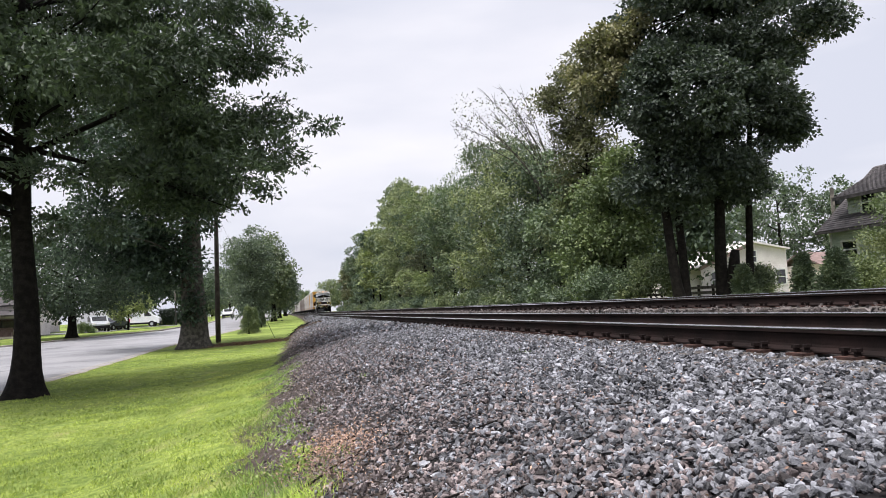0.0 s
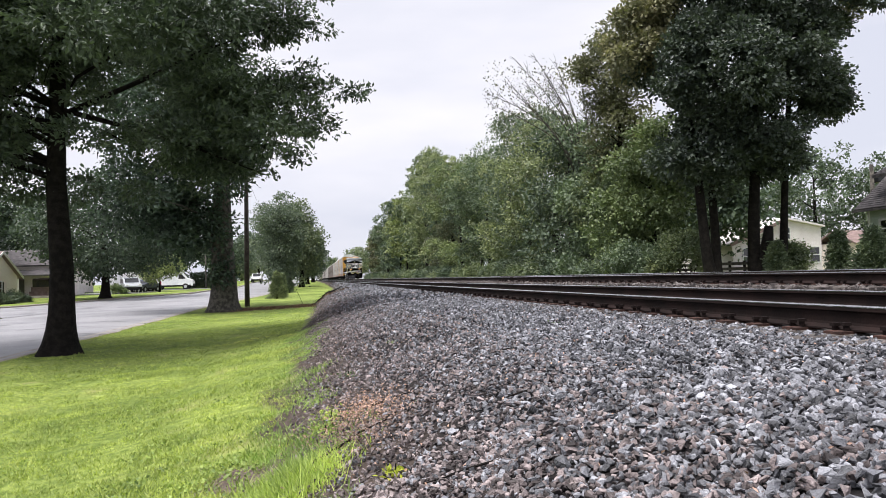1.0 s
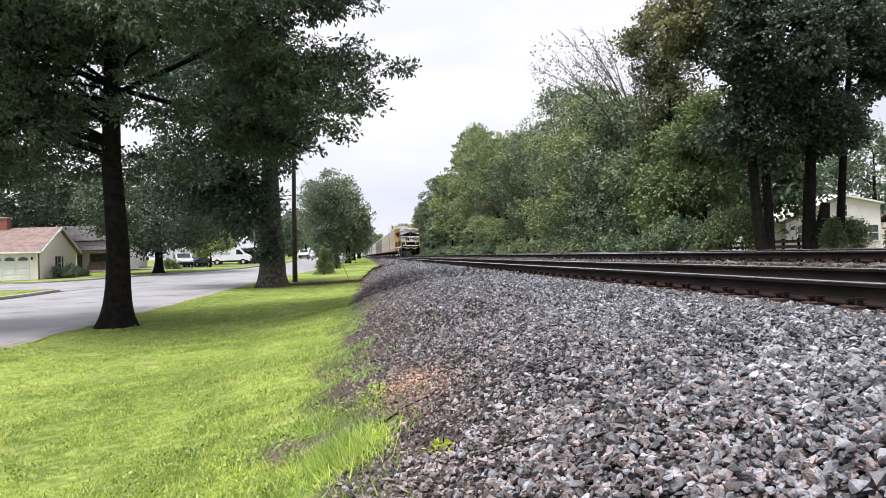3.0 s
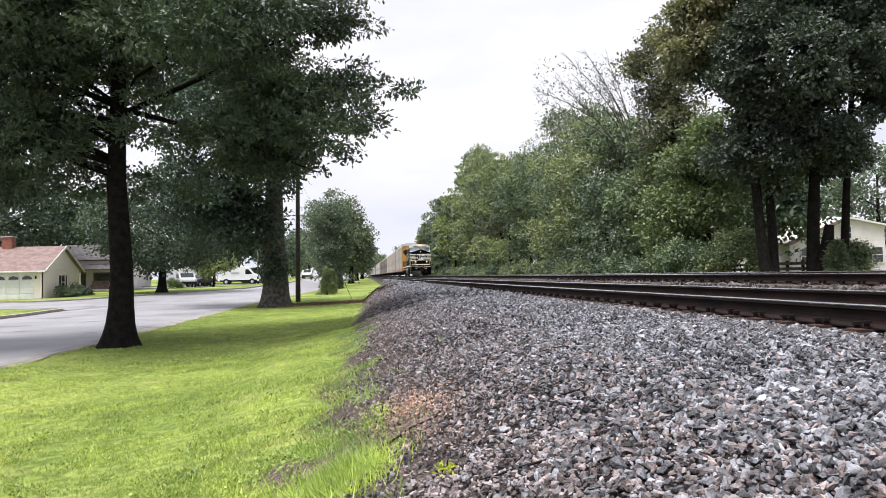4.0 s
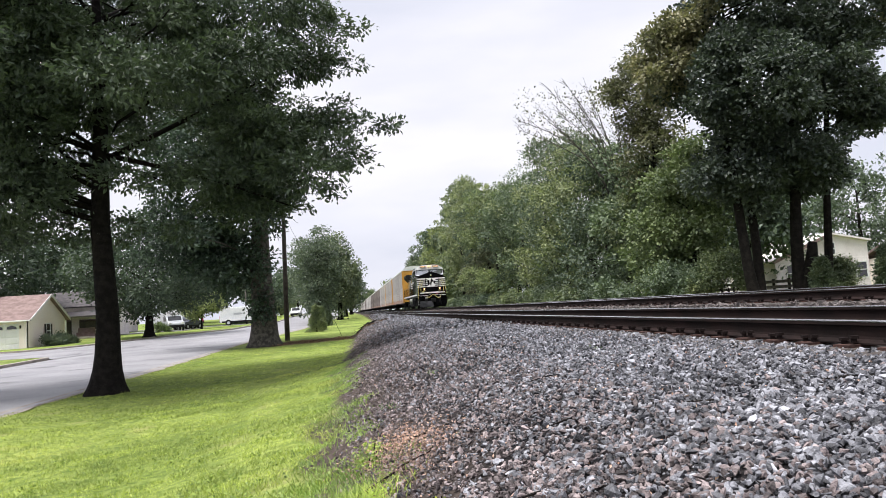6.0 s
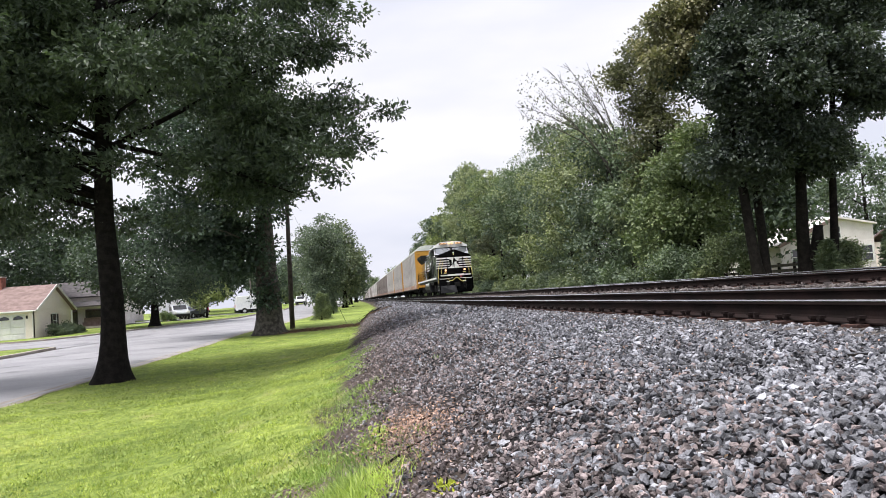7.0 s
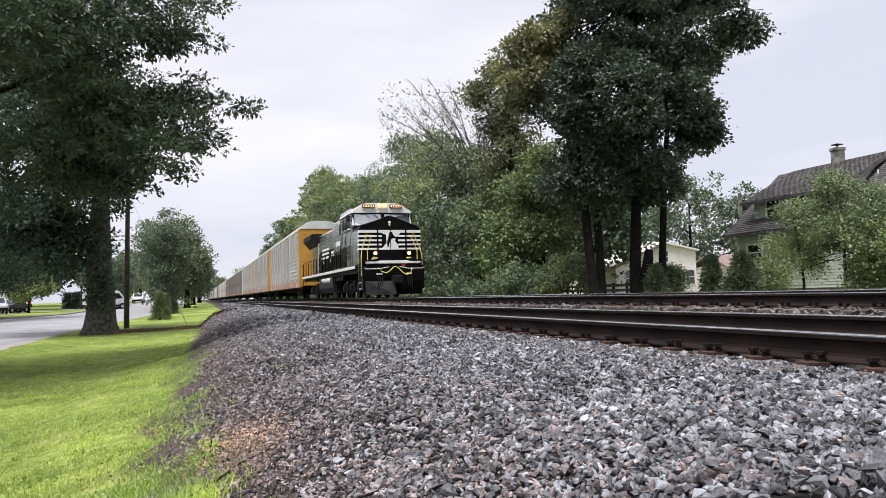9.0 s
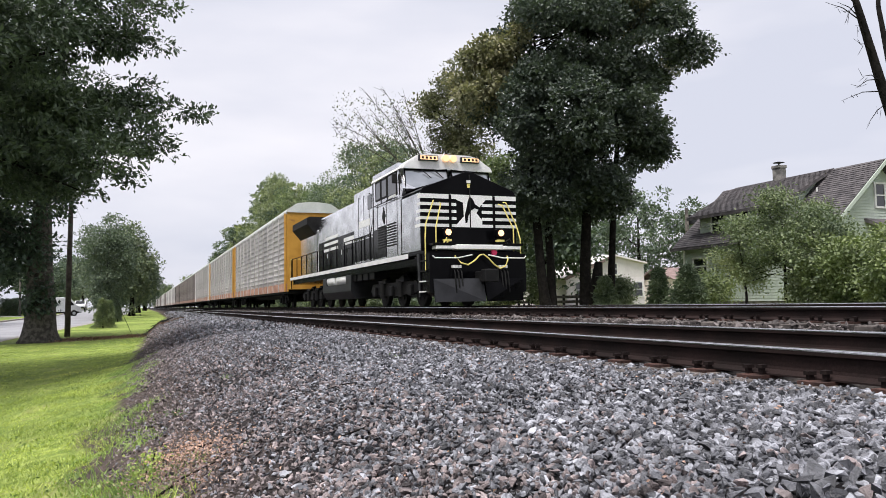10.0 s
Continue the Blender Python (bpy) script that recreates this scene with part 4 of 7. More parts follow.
def build_locomotive():
    lo = empty("locomotive", pose(TRAIN_X, 170, TRAIN_Z), "black diesel freight locomotive with white nose stripes and lit headlights", "locomotive")
    # frame, walkway, steps
    part("underframe", boxes((-1.42, 1.0, 1.22, 1.42, 20.9, 1.50)), BLACK_PAINT, lo)
    part("walkway", boxes((-1.53, 0.55, 1.50, 1.53, 21.1, 1.58), bevel=0.01), BLACK_PAINT, lo)
    for s in (-1, 1):
        part("sill_stripe", boxes((s * 1.528, 1.9, 1.44, s * 1.545, 21.0, 1.585)), WHITE_PAINT, lo, "white stripe along the walkway edge")
    # pilot and plough
    part("pilot", prism([(-1.5, 0.42), (-1.5, 1.5), (1.5, 1.5), (1.5, 0.42), (1.2, 0.30), (-1.2, 0.30)], "y", 0.22, 0.95), BLACK_PAINT, lo)
    for s in (-1, 1):
        bm = bmesh.new()
        v = [bm.verts.new(p) for p in ((s * 0.02, -0.28, 0.14), (s * 1.36, 0.16, 0.14), (s * 1.40, 0.20, 0.78), (s * 0.02, -0.10, 0.78), (s * 0.02, -0.22, 0.14), (s * 1.36, 0.22, 0.14), (s * 1.40, 0.26, 0.78), (s * 0.02, -0.04, 0.78))]
        for f in ((0, 1, 2, 3), (4, 7, 6, 5), (0, 4, 5, 1), (3, 2, 6, 7), (0, 3, 7, 4), (1, 5, 6, 2)):
            bm.faces.new([v[k] for k in f])
        bmesh.ops.recalc_face_normals(bm, faces=bm.faces)
        part("plough_blade", bm, TANK if s < 0 else BLACK_PAINT, lo)
        for k in (0, 1, 2):
            x = s * (0.62 + 0.10 * k)
            part("brake_hose", path([(x, 0.18, 1.12), (x, 0.02, 0.95), (x + 0.01, -0.02, 0.6), (x + 0.03, 0.0, 0.38)], 0.022), UNDER, lo)
            part("hose_coupling", boxes((x - 0.03, 0.10, 1.08, x + 0.03, 0.21, 1.16)), TRIM, lo)
        part("anticlimber", boxes((s * 0.85, 0.15, 1.72, s * 1.40, 0.50, 1.79), bevel=0.01), BLACK_PAINT, lo)
        # steps at the corner
        for k in range(4):
            part("step", boxes((s * 1.12, 0.5, 0.42 + 0.29 * k, s * 1.55, 0.95, 0.455 + 0.29 * k)), TRIM if k in (0, 1) else UNDER, lo)
        part("step_side", prism([(0.92, 0.30), (0.92, 1.52), (1.12, 1.52), (1.02, 0.30)], "x", min(s * 1.10, s * 1.54), max(s * 1.10, s * 1.54)), TANK, lo)
        # front handrails
        part("front_handrail", path([(s * 1.50, 0.52, 1.02), (s * 1.50, 0.52, 1.95), (s * 1.44, 0.62, 2.35), (s * 1.16, 0.72, 3.05), (s * 1.08, 0.86, 3.08)], 0.020), HANDRAIL, lo, "yellow grab rail")
        part("front_handrail", path([(s * 1.22, 0.40, 1.58), (s * 1.22, 0.40, 2.25), (s * 0.98, 0.60, 2.95), (s * 0.93, 0.84, 3.02)], 0.020), HANDRAIL, lo, "yellow grab rail")
        part("uncoupling_lever", path([(s * 0.25, 0.12, 1.45), (s * 0.7, 0.08, 1.36), (s * 1.38, 0.10, 1.36), (s * 1.45, 0.10, 1.42)], 0.018), TRIM, lo)
        part("jumper_loop", path([(s * 1.12, 0.35, 1.62), (s * 1.08, 0.2, 1.78), (s * 0.98, 0.2, 1.92), (s * 0.90, 0.25, 1.86), (s * 0.98, 0.3, 1.72)], 0.022), HANDRAIL if s < 0 else UNDER, lo)
        # lamps above the pilot
        part("ditch_light", boxes((s * 0.70, 0.42, 1.96, s * 0.96, 0.66, 2.24), bevel=0.03), BLACK_PAINT, lo)
        part("ditch_lens", tube(bmesh.new(), [(s * 0.83, 0.43, 2.11), (s * 0.83, 0.395, 2.11)], [0.095, 0.085], 16), HEAD, lo, "lit warm headlamp lens")
        part("lamp_bracket", boxes((s * 0.72, 0.44, 1.86, s * 0.94, 0.60, 1.92)), HANDRAIL, lo)
    part("front_sill", boxes((-0.72, 0.10, 1.60, 0.72, 0.50, 1.74), bevel=0.02), WHITE_PAINT, lo, "white front sill")
    part("front_sill", boxes((-1.32, 0.16, 1.61, -0.76, 0.50, 1.71), bevel=0.02), WHITE_PAINT, lo, "white front sill")
    part("front_sill", boxes((0.76, 0.16, 1.61, 1.32, 0.50, 1.71), bevel=0.02), WHITE_PAINT, lo, "white front sill")
    part("jumper_cable", path([(-0.78, 0.12, 1.42), (-0.62, 0.05, 1.22), (-0.42, 0.02, 1.16), (-0.22, 0.02, 1.28), (-0.05, 0.03, 1.44), (0.06, 0.03, 1.46), (0.2, 0.02, 1.36), (0.38, 0.02, 1.18), (0.56, 0.02, 1.06), (0.74, 0.03, 1.12), (0.84, 0.06, 1.30), (0.86, 0.12, 1.42)], 0.023, 8), HANDRAIL, lo, "pale yellow looped cable across the front")
    part("coupler", boxes((-0.13, -0.55, 0.70, 0.13, 0.25, 0.98), (-0.22, -0.62, 0.66, 0.22, -0.34, 1.02), bevel=0.03), UNDER, lo)
    part("marker_lamp", tube(bmesh.new(), [(0.46, 0.2, 1.52), (0.46, 0.12, 1.52)], [0.09, 0.08], 14), RED_LENS, lo, "dark red marker lens")
    # nose
    part("nose", prism([(-1.52, 1.58), (-1.52, 3.30), (-1.42, 3.42), (-0.12, 3.92), (0.12, 3.92), (1.42, 3.42), (1.52, 3.30), (1.52, 1.58)], "y", 0.80, 2.55), BLACK_PAINT, lo)
    part("nose_deck", prism([(-1.50, 3.36), (-1.42, 3.435), (-0.12, 3.935), (0.12, 3.935), (1.42, 3.435), (1.50, 3.36), (1.4, 3.36), (0.1, 3.86), (-0.1, 3.86), (-1.4, 3.36)], "y", 0.83, 2.6), TANK, lo, "dark grey sloping top of the nose")
    for s in (-1, 1):
        # thin pale sheet added to put sky sheen on the black nose
        part("nose_side", boxes((s * 1.512, 0.86, 1.62, s * 1.526, 2.44, 3.28), bevel=0.004), SHEEN_SIDE, lo, "black nose side with the sky sheen put into a pale metal colour")
    z0, pitch = 2.30, 0.205
    for k in range(5):
        z = z0 + k * pitch
        lo_z, hi_z = z, z + (0.085 if k < 4 else 0.13)
        for a, b in ((-1.525, -0.42), (0.40, 1.525)):
            part("nose_stripe", boxes((a, 0.785, lo_z, b, 0.80, hi_z)), WHITE_PAINT, lo, "white horizontal stripe")
        for s in (-1, 1):
            part("side_stripe", boxes((s * 1.52, 0.80, lo_z, s * 1.533, 1.25 - 0.06 * k, hi_z)), WHITE_PAINT, lo, "white horizontal stripe")
    emblem = [(-0.42, 2.30), (-0.42, 2.36), (-0.18, 2.62), (-0.20, 3.02), (-0.42, 3.10), (-0.42, 3.25), (0.52, 3.25), (0.52, 3.12), (0.34, 2.92), (0.22, 2.72), (0.40, 2.52), (0.40, 2.30)]
    part("nose_emblem", prism(emblem, "y", 0.780, 0.80), WHITE_PAINT, lo, "white emblem field")
    part("emblem_figure", prism([(-0.14, 2.42), (-0.08, 2.44), (-0.05, 2.62), (0.05, 2.80), (0.16, 2.86), (0.30, 2.82), (0.34, 2.88), (0.18, 2.98), (0.10, 3.14), (0.0, 3.20), (-0.06, 3.06), (-0.10, 2.86), (-0.16, 2.66)], "y", 0.772, 0.781), BLACK_PAINT, lo, "plain black emblem shape")
    for x in (-0.62, 0.78):
        part("nose_post", boxes((x - 0.035, 0.755, 2.26, x + 0.035, 0.79, 3.24)), BLACK_PAINT, lo)
    part("nose_seam", boxes((0.0, 0.768, 2.26, 0.03, 0.80, 3.85)), UNDER, lo)
    part("nose_badge", boxes((-0.08, 0.76, 3.60, 0.04, 0.80, 3.68)), WHITE_PAINT, lo)
    part("nose_badge", boxes((-0.06, 0.76, 3.46, 0.02, 0.80, 3.58)), HANDRAIL, lo)
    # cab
    # cab paint is black; the pale colour here is its sky sheen
    part("cab", prism([(2.45, 1.58), (2.45, 3.40), (2.30, 3.62), (2.62, 4.26), (2.80, 4.50), (5.5, 4.50), (5.5, 1.58)], "x", -1.52, 1.52), SHEEN_SIDE, lo)
    part("cab_roof", prism([(-1.56, 4.26), (-1.50, 4.38), (-1.0, 4.70), (-0.7, 4.76), (0.7, 4.76), (1.0, 4.70), (1.50, 4.38), (1.56, 4.26)], "y", 2.42, 5.6), WHITE_PAINT, lo, "pale cab roof")
    part("cab_brow", prism([(-1.50, 4.25), (-1.46, 4.36), (-0.98, 4.68), (-0.7, 4.74), (0.7, 4.74), (0.98, 4.68), (1.46, 4.36), (1.50, 4.25)], "y", 2.30, 2.43), WHITE_PAINT, lo, "pale curved brow over the windscreen")
    for s in (-1, 1):
        bm = bmesh.new()
        v = [bm.verts.new(p) for p in ((s * 0.07, 2.36, 3.90), (s * 1.42, 2.50, 3.50), (s * 1.42, 2.62, 4.24), (s * 0.07, 2.50, 4.24))]
        bm.faces.new(v)
        r = bmesh.ops.extrude_face_region(bm, geom=bm.faces[:])
        bmesh.ops.translate(bm, vec=(0, -0.16, 0), verts=[g for g in r["geom"] if isinstance(g, bmesh.types.BMVert)])
        bmesh.ops.recalc_face_normals(bm, faces=bm.faces)
        part("windscreen", bm, SCREEN, lo, "glossy windscreen reflecting the sky")
        rim = [(s * 0.07, 2.18, 3.90), (s * 1.42, 2.32, 3.50), (s * 1.42, 2.44, 4.24), (s * 0.07, 2.32, 4.24)]
        part("windscreen_frame", path(rim + rim[:2], 0.045), BLACK_PAINT, lo)
        part("wiper", path([(s * 0.95, 2.28, 4.24), (s * 0.62, 2.22, 3.96)], 0.014), UNDER, lo)
        part("wiper", path([(s * 0.55, 2.28, 4.26), (s * 0.22, 2.22, 3.98)], 0.014), UNDER, lo)
        part("number_board", boxes((s * 0.38, 2.20, 4.50, s * 1.02, 2.32, 4.67), bevel=0.015), TANK, lo)
        part("number_panel", boxes((s * 0.42, 2.185, 4.525, s * 0.98, 2.205, 4.645)), HEAD_TOP, lo, "lit number panel")
        for k in range(4):
            part("number_bar", boxes((s * (0.48 + 0.13 * k), 2.178, 4.55, s * (0.55 + 0.13 * k), 2.19, 4.62)), BLACK_PAINT, lo)
        part("headlight", tube(bmesh.new(), [(s * 0.13, 2.30, 4.60), (s * 0.13, 2.19, 4.60)], [0.115, 0.11], 16), HEAD_TOP, lo, "lit twin headlight")
        for y0, y1, z0_, z1_ in ((2.95, 3.75, 3.55, 4.22), (3.95, 4.45, 3.62, 4.18), (4.62, 5.1, 3.62, 4.18)):
            part("side_window", boxes((s * 1.50, y0, z0_, s * 1.535, y1, z1_), bevel=0.012), GLASS_DARK, lo)
            part("window_trim", boxes((s * 1.51, y0 - 0.05, z0_ - 0.06, s * 1.53, y1 + 0.05, z0_)), TRIM if y0 < 3 else UNDER, lo)
            part("window_frame", boxes((s * 1.505, y0 - 0.05, z1_, s * 1.54, y1 + 0.05, z1_ + 0.05), (s * 1.505, y0 - 0.06, z0_ - 0.05, s * 1.54, y0, z1_ + 0.05), (s * 1.505, y1, z0_ - 0.05, s * 1.54, y1 + 0.06, z1_ + 0.05)), UNDER, lo)
        part("hood_window", boxes((s * 1.405, 5.95, 3.45, s * 1.445, 6.45, 3.98), bevel=0.012), GLASS_DARK, lo)
        # black sheet added low on the cab for the dark ground it reflects
        part("cab_side_panel", boxes((s * 1.515, 4.05, 1.64, s * 1.530, 5.44, 2.62), bevel=0.006), BLACK_PAINT, lo)
        part("door_edge", boxes((s * 1.515, 5.46, 1.62, s * 1.532, 5.52, 4.24)), UNDER, lo)
        part("cab_grab_rail", path([(s * 1.54, 2.75, 3.42), (s * 1.60, 2.75, 3.40), (s * 1.60, 5.3, 3.40), (s * 1.54, 5.3, 3.42)], 0.016), UNDER, lo)
        for y in (2.62, 3.85, 4.53):
            part("cab_post", boxes((s * 1.515, y, 3.45, s * 1.532, y + 0.05, 4.28)), UNDER, lo)
        part("side_emblem", prism([(4.25, 2.72), (4.45, 2.95), (4.30, 3.3), (4.12, 3.0)], "x", min(s * 1.522, s * 1.534), max(s * 1.522, s * 1.534)), UNDER, lo, "dark plain emblem shape")
        part("roof_beacon", boxes((s * 1.30, 5.7, 4.30, s * 1.42, 5.95, 4.42), bevel=0.02), UNDER, lo)
        part("mirror", boxes((s * 1.55, 2.82, 3.85, s * 1.70, 2.88, 4.15), bevel=0.02), UNDER, lo)
        part("grab_iron", path([(s * 1.56, 3.2, 3.45), (s * 1.60, 3.2, 3.42), (s * 1.60, 3.7, 3.42), (s * 1.56, 3.7, 3.45)], 0.016), UNDER, lo)
        # cab door line and louvres
        for y in (2.9, 4.0, 5.0):
            part("panel_seam", boxes((s * 1.52, y, 1.62, s * 1.527, y + 0.02, 3.5)), UNDER, lo)
        for k in range(9):
            part("louvre", boxes((s * 1.518, 3.05, 1.95 + 0.085 * k, s * 1.545, 3.9, 1.99 + 0.085 * k)), UNDER, lo)
            part("louvre", boxes((s * 1.518, 4.1, 1.95 + 0.085 * k, s * 1.545, 4.9, 1.99 + 0.085 * k)), UNDER, lo)
    part("roof_horn", boxes((-0.3, 3.2, 4.76, 0.3, 3.5, 4.86), bevel=0.03), UNDER, lo)
    part("antenna_box", boxes((-0.5, 4.2, 4.76, 0.5, 4.9, 4.84), bevel=0.03), TRIM, lo)
    # long hood; its pale side colour carries the sky sheen on black paint
    part("equipment_hood", boxes((-1.42, 5.5, 1.58, 1.42, 8.4, 4.30), bevel=0.08), SHEEN_SIDE, lo)
    part("engine_hood", boxes((-0.98, 8.4, 1.58, 0.98, 16.6, 4.25), bevel=0.10), SHEEN_SIDE, lo)
    part("radiator_hood", boxes((-1.05, 16.6, 1.58, 1.05, 20.7, 3.75), bevel=0.06), SHEEN_SIDE, lo)
    part("radiator_wing", prism([(-1.05, 3.55), (-1.48, 4.05), (-1.48, 4.36), (-1.38, 4.42), (1.38, 4.42), (1.48, 4.36), (1.48, 4.05), (1.05, 3.55)], "y", 16.8, 20.6), UNDER, lo)
    part("exhaust_stack", boxes((-0.35, 11.2, 4.2, 0.35, 12.1, 4.62), bevel=0.04), UNDER, lo)
    for s in (-1, 1):
        for k in range(9):
            y = 8.6 + 0.88 * k
            # black doors below, sheen above: the reflected treeline put into the colours
            part("hood_door", boxes((s * 0.972, y, 1.7, s * 0.995, y + 0.82, 3.05), bevel=0.008), BLACK_PAINT, lo)
            part("door_latch", boxes((s * 0.99, y + 0.70, 2.25, s * 1.01, y + 0.76, 2.45)), TRIM if k % 3 == 0 else UNDER, lo)
        for k in range(4):
            y = 5.6 + 0.7 * k
            # same split here: dark reflection as black doors, sky sheen as pale panels
            part("hood_door", boxes((s * 1.412, y, 1.7, s * 1.435, y + 0.64, 2.45), bevel=0.008), BLACK_PAINT, lo)
            part("hood_panel", boxes((s * 1.412, y, 2.50, s * 1.435, y + 0.64, 4.0), bevel=0.008), SHEEN_SIDE, lo)
            part("panel_seam", boxes((s * 1.41, y - 0.045, 1.66, s * 1.44, y - 0.015, 4.05)), UNDER, lo)
        for k in range(3):
            part("lettering_bar", boxes((s * 0.99, 12.6, 2.55 + 0.26 * k, s * 1.002, 15.4 - 0.2 * k, 2.68 + 0.26 * k)), WHITE_PAINT, lo)
        part("lettering_bar", boxes((s * 0.99, 10.0, 2.6, s * 1.002, 11.6, 2.9)), WHITE_PAINT, lo)
        part("side_number_bar", boxes((s * 1.436, 6.2, 2.9, s * 1.442, 7.6, 3.15)), WHITE_PAINT, lo)
        # walkway handrail
        ys = [5.9 + 1.22 * k for k in range(13)]
        for y in ys:
            part("rail_post", rod((s * 1.50, y, 1.56), (s * 1.50, y, 2.55), 0.022), BLACK_PAINT, lo)
        part("handrail", path([(s * 1.50, 5.5, 3.2), (s * 1.50, 5.9, 2.55), (s * 1.50, 20.6, 2.55), (s * 1.50, 20.9, 2.5), (s * 1.50, 20.9, 1.0)], 0.024), BLACK_PAINT, lo)
        part("rear_handrail", path([(s * 1.48, 21.05, 1.0), (s * 1.48, 21.05, 2.6), (s * 0.9, 21.05, 2.6)], 0.026), HANDRAIL, lo)
        # below the walkway
        tube_bm = tube(bmesh.new(), [(s * 1.28, 9.7, 1.10), (s * 1.28, 9.75, 1.10), (s * 1.28, 11.15, 1.10), (s * 1.28, 11.2, 1.10)], [0.12, 0.2, 0.2, 0.12], 14)
        smooth(part("air_tank", tube_bm, TRIM, lo, "grey air reservoir"))
        tube_bm = tube(bmesh.new(), [(s * 1.28, 11.5, 1.10), (s * 1.28, 11.55, 1.10), (s * 1.28, 12.75, 1.10), (s * 1.28, 12.8, 1.10)], [0.12, 0.2, 0.2, 0.12], 14)
        smooth(part("air_tank", tube_bm, TRIM, lo, "grey air reservoir"))
        for k in range(4):
            part("equipment_box", boxes((s * 0.9, 6.0 + 0.8 * k, 0.98, s * 1.36, 6.6 + 0.8 * k, 1.24), bevel=0.02), UNDER, lo)
    part("fuel_tank", prism([(-1.45, 0.62), (-1.30, 0.34), (1.30, 0.34), (1.45, 0.62), (1.45, 0.92), (-1.45, 0.92)], "y", 8.8, 13.6), TANK, lo, "dark grey fuel tank")
    part("tank_end", boxes((-1.45, 8.8, 0.9, 1.45, 9.6, 1.25), bevel=0.02), TANK, lo)
    part("tank_end", boxes((-1.45, 12.9, 0.9, 1.45, 13.6, 1.25), bevel=0.02), TANK, lo)
    wheels = []
    for ys in ((2.7, 4.6, 6.5), (15.0, 16.9, 18.8)):
        bogie(lo, ys, 0.53)
        for y in ys:
            wheels.append((wheelset(lo, y, 0.53), y, 0.53))
    return lo, wheels


CAR_LOOKS = [(GALVA, OCHRE), (GALVA, OCHRE), (GALVA, TRIM), (GALVA_DARK, GALVA_DARK), (GALVA_DARK, GALVA_DARK), (GALVA_DARK, UNDER), (GALVA, TRIM), (GALVA, TRIM)]
PANEL_CACHE = {}


def shared_part(key, make, material, parent, name):
    """A part whose mesh is built once and shared."""
    if key not in PANEL_CACHE:
        ob = part(name, make(), material, parent)
        PANEL_CACHE[key] = ob.data
        return ob
    ob = new(name, PANEL_CACHE[key])
    ob.parent = parent
    return ob


def rack_panel(w, h):
    """A side panel with pressed horizontal ribs; it lies in the y-z plane and faces -x."""
    out, z, k = [], 0.0, 0
    n = 13
    step = h / n
    prof = [(0.03, 0.0)]
    for k in range(n):
        z = k * step
        prof += [(0.0, z + 0.03), (0.0, z + step * 0.62), (-0.035, z + step * 0.70), (-0.035, z + step * 0.92), (0.0, z + step * 0.99)]
    prof += [(0.03, h)]
    return prism(prof, "y", 0.0, w)


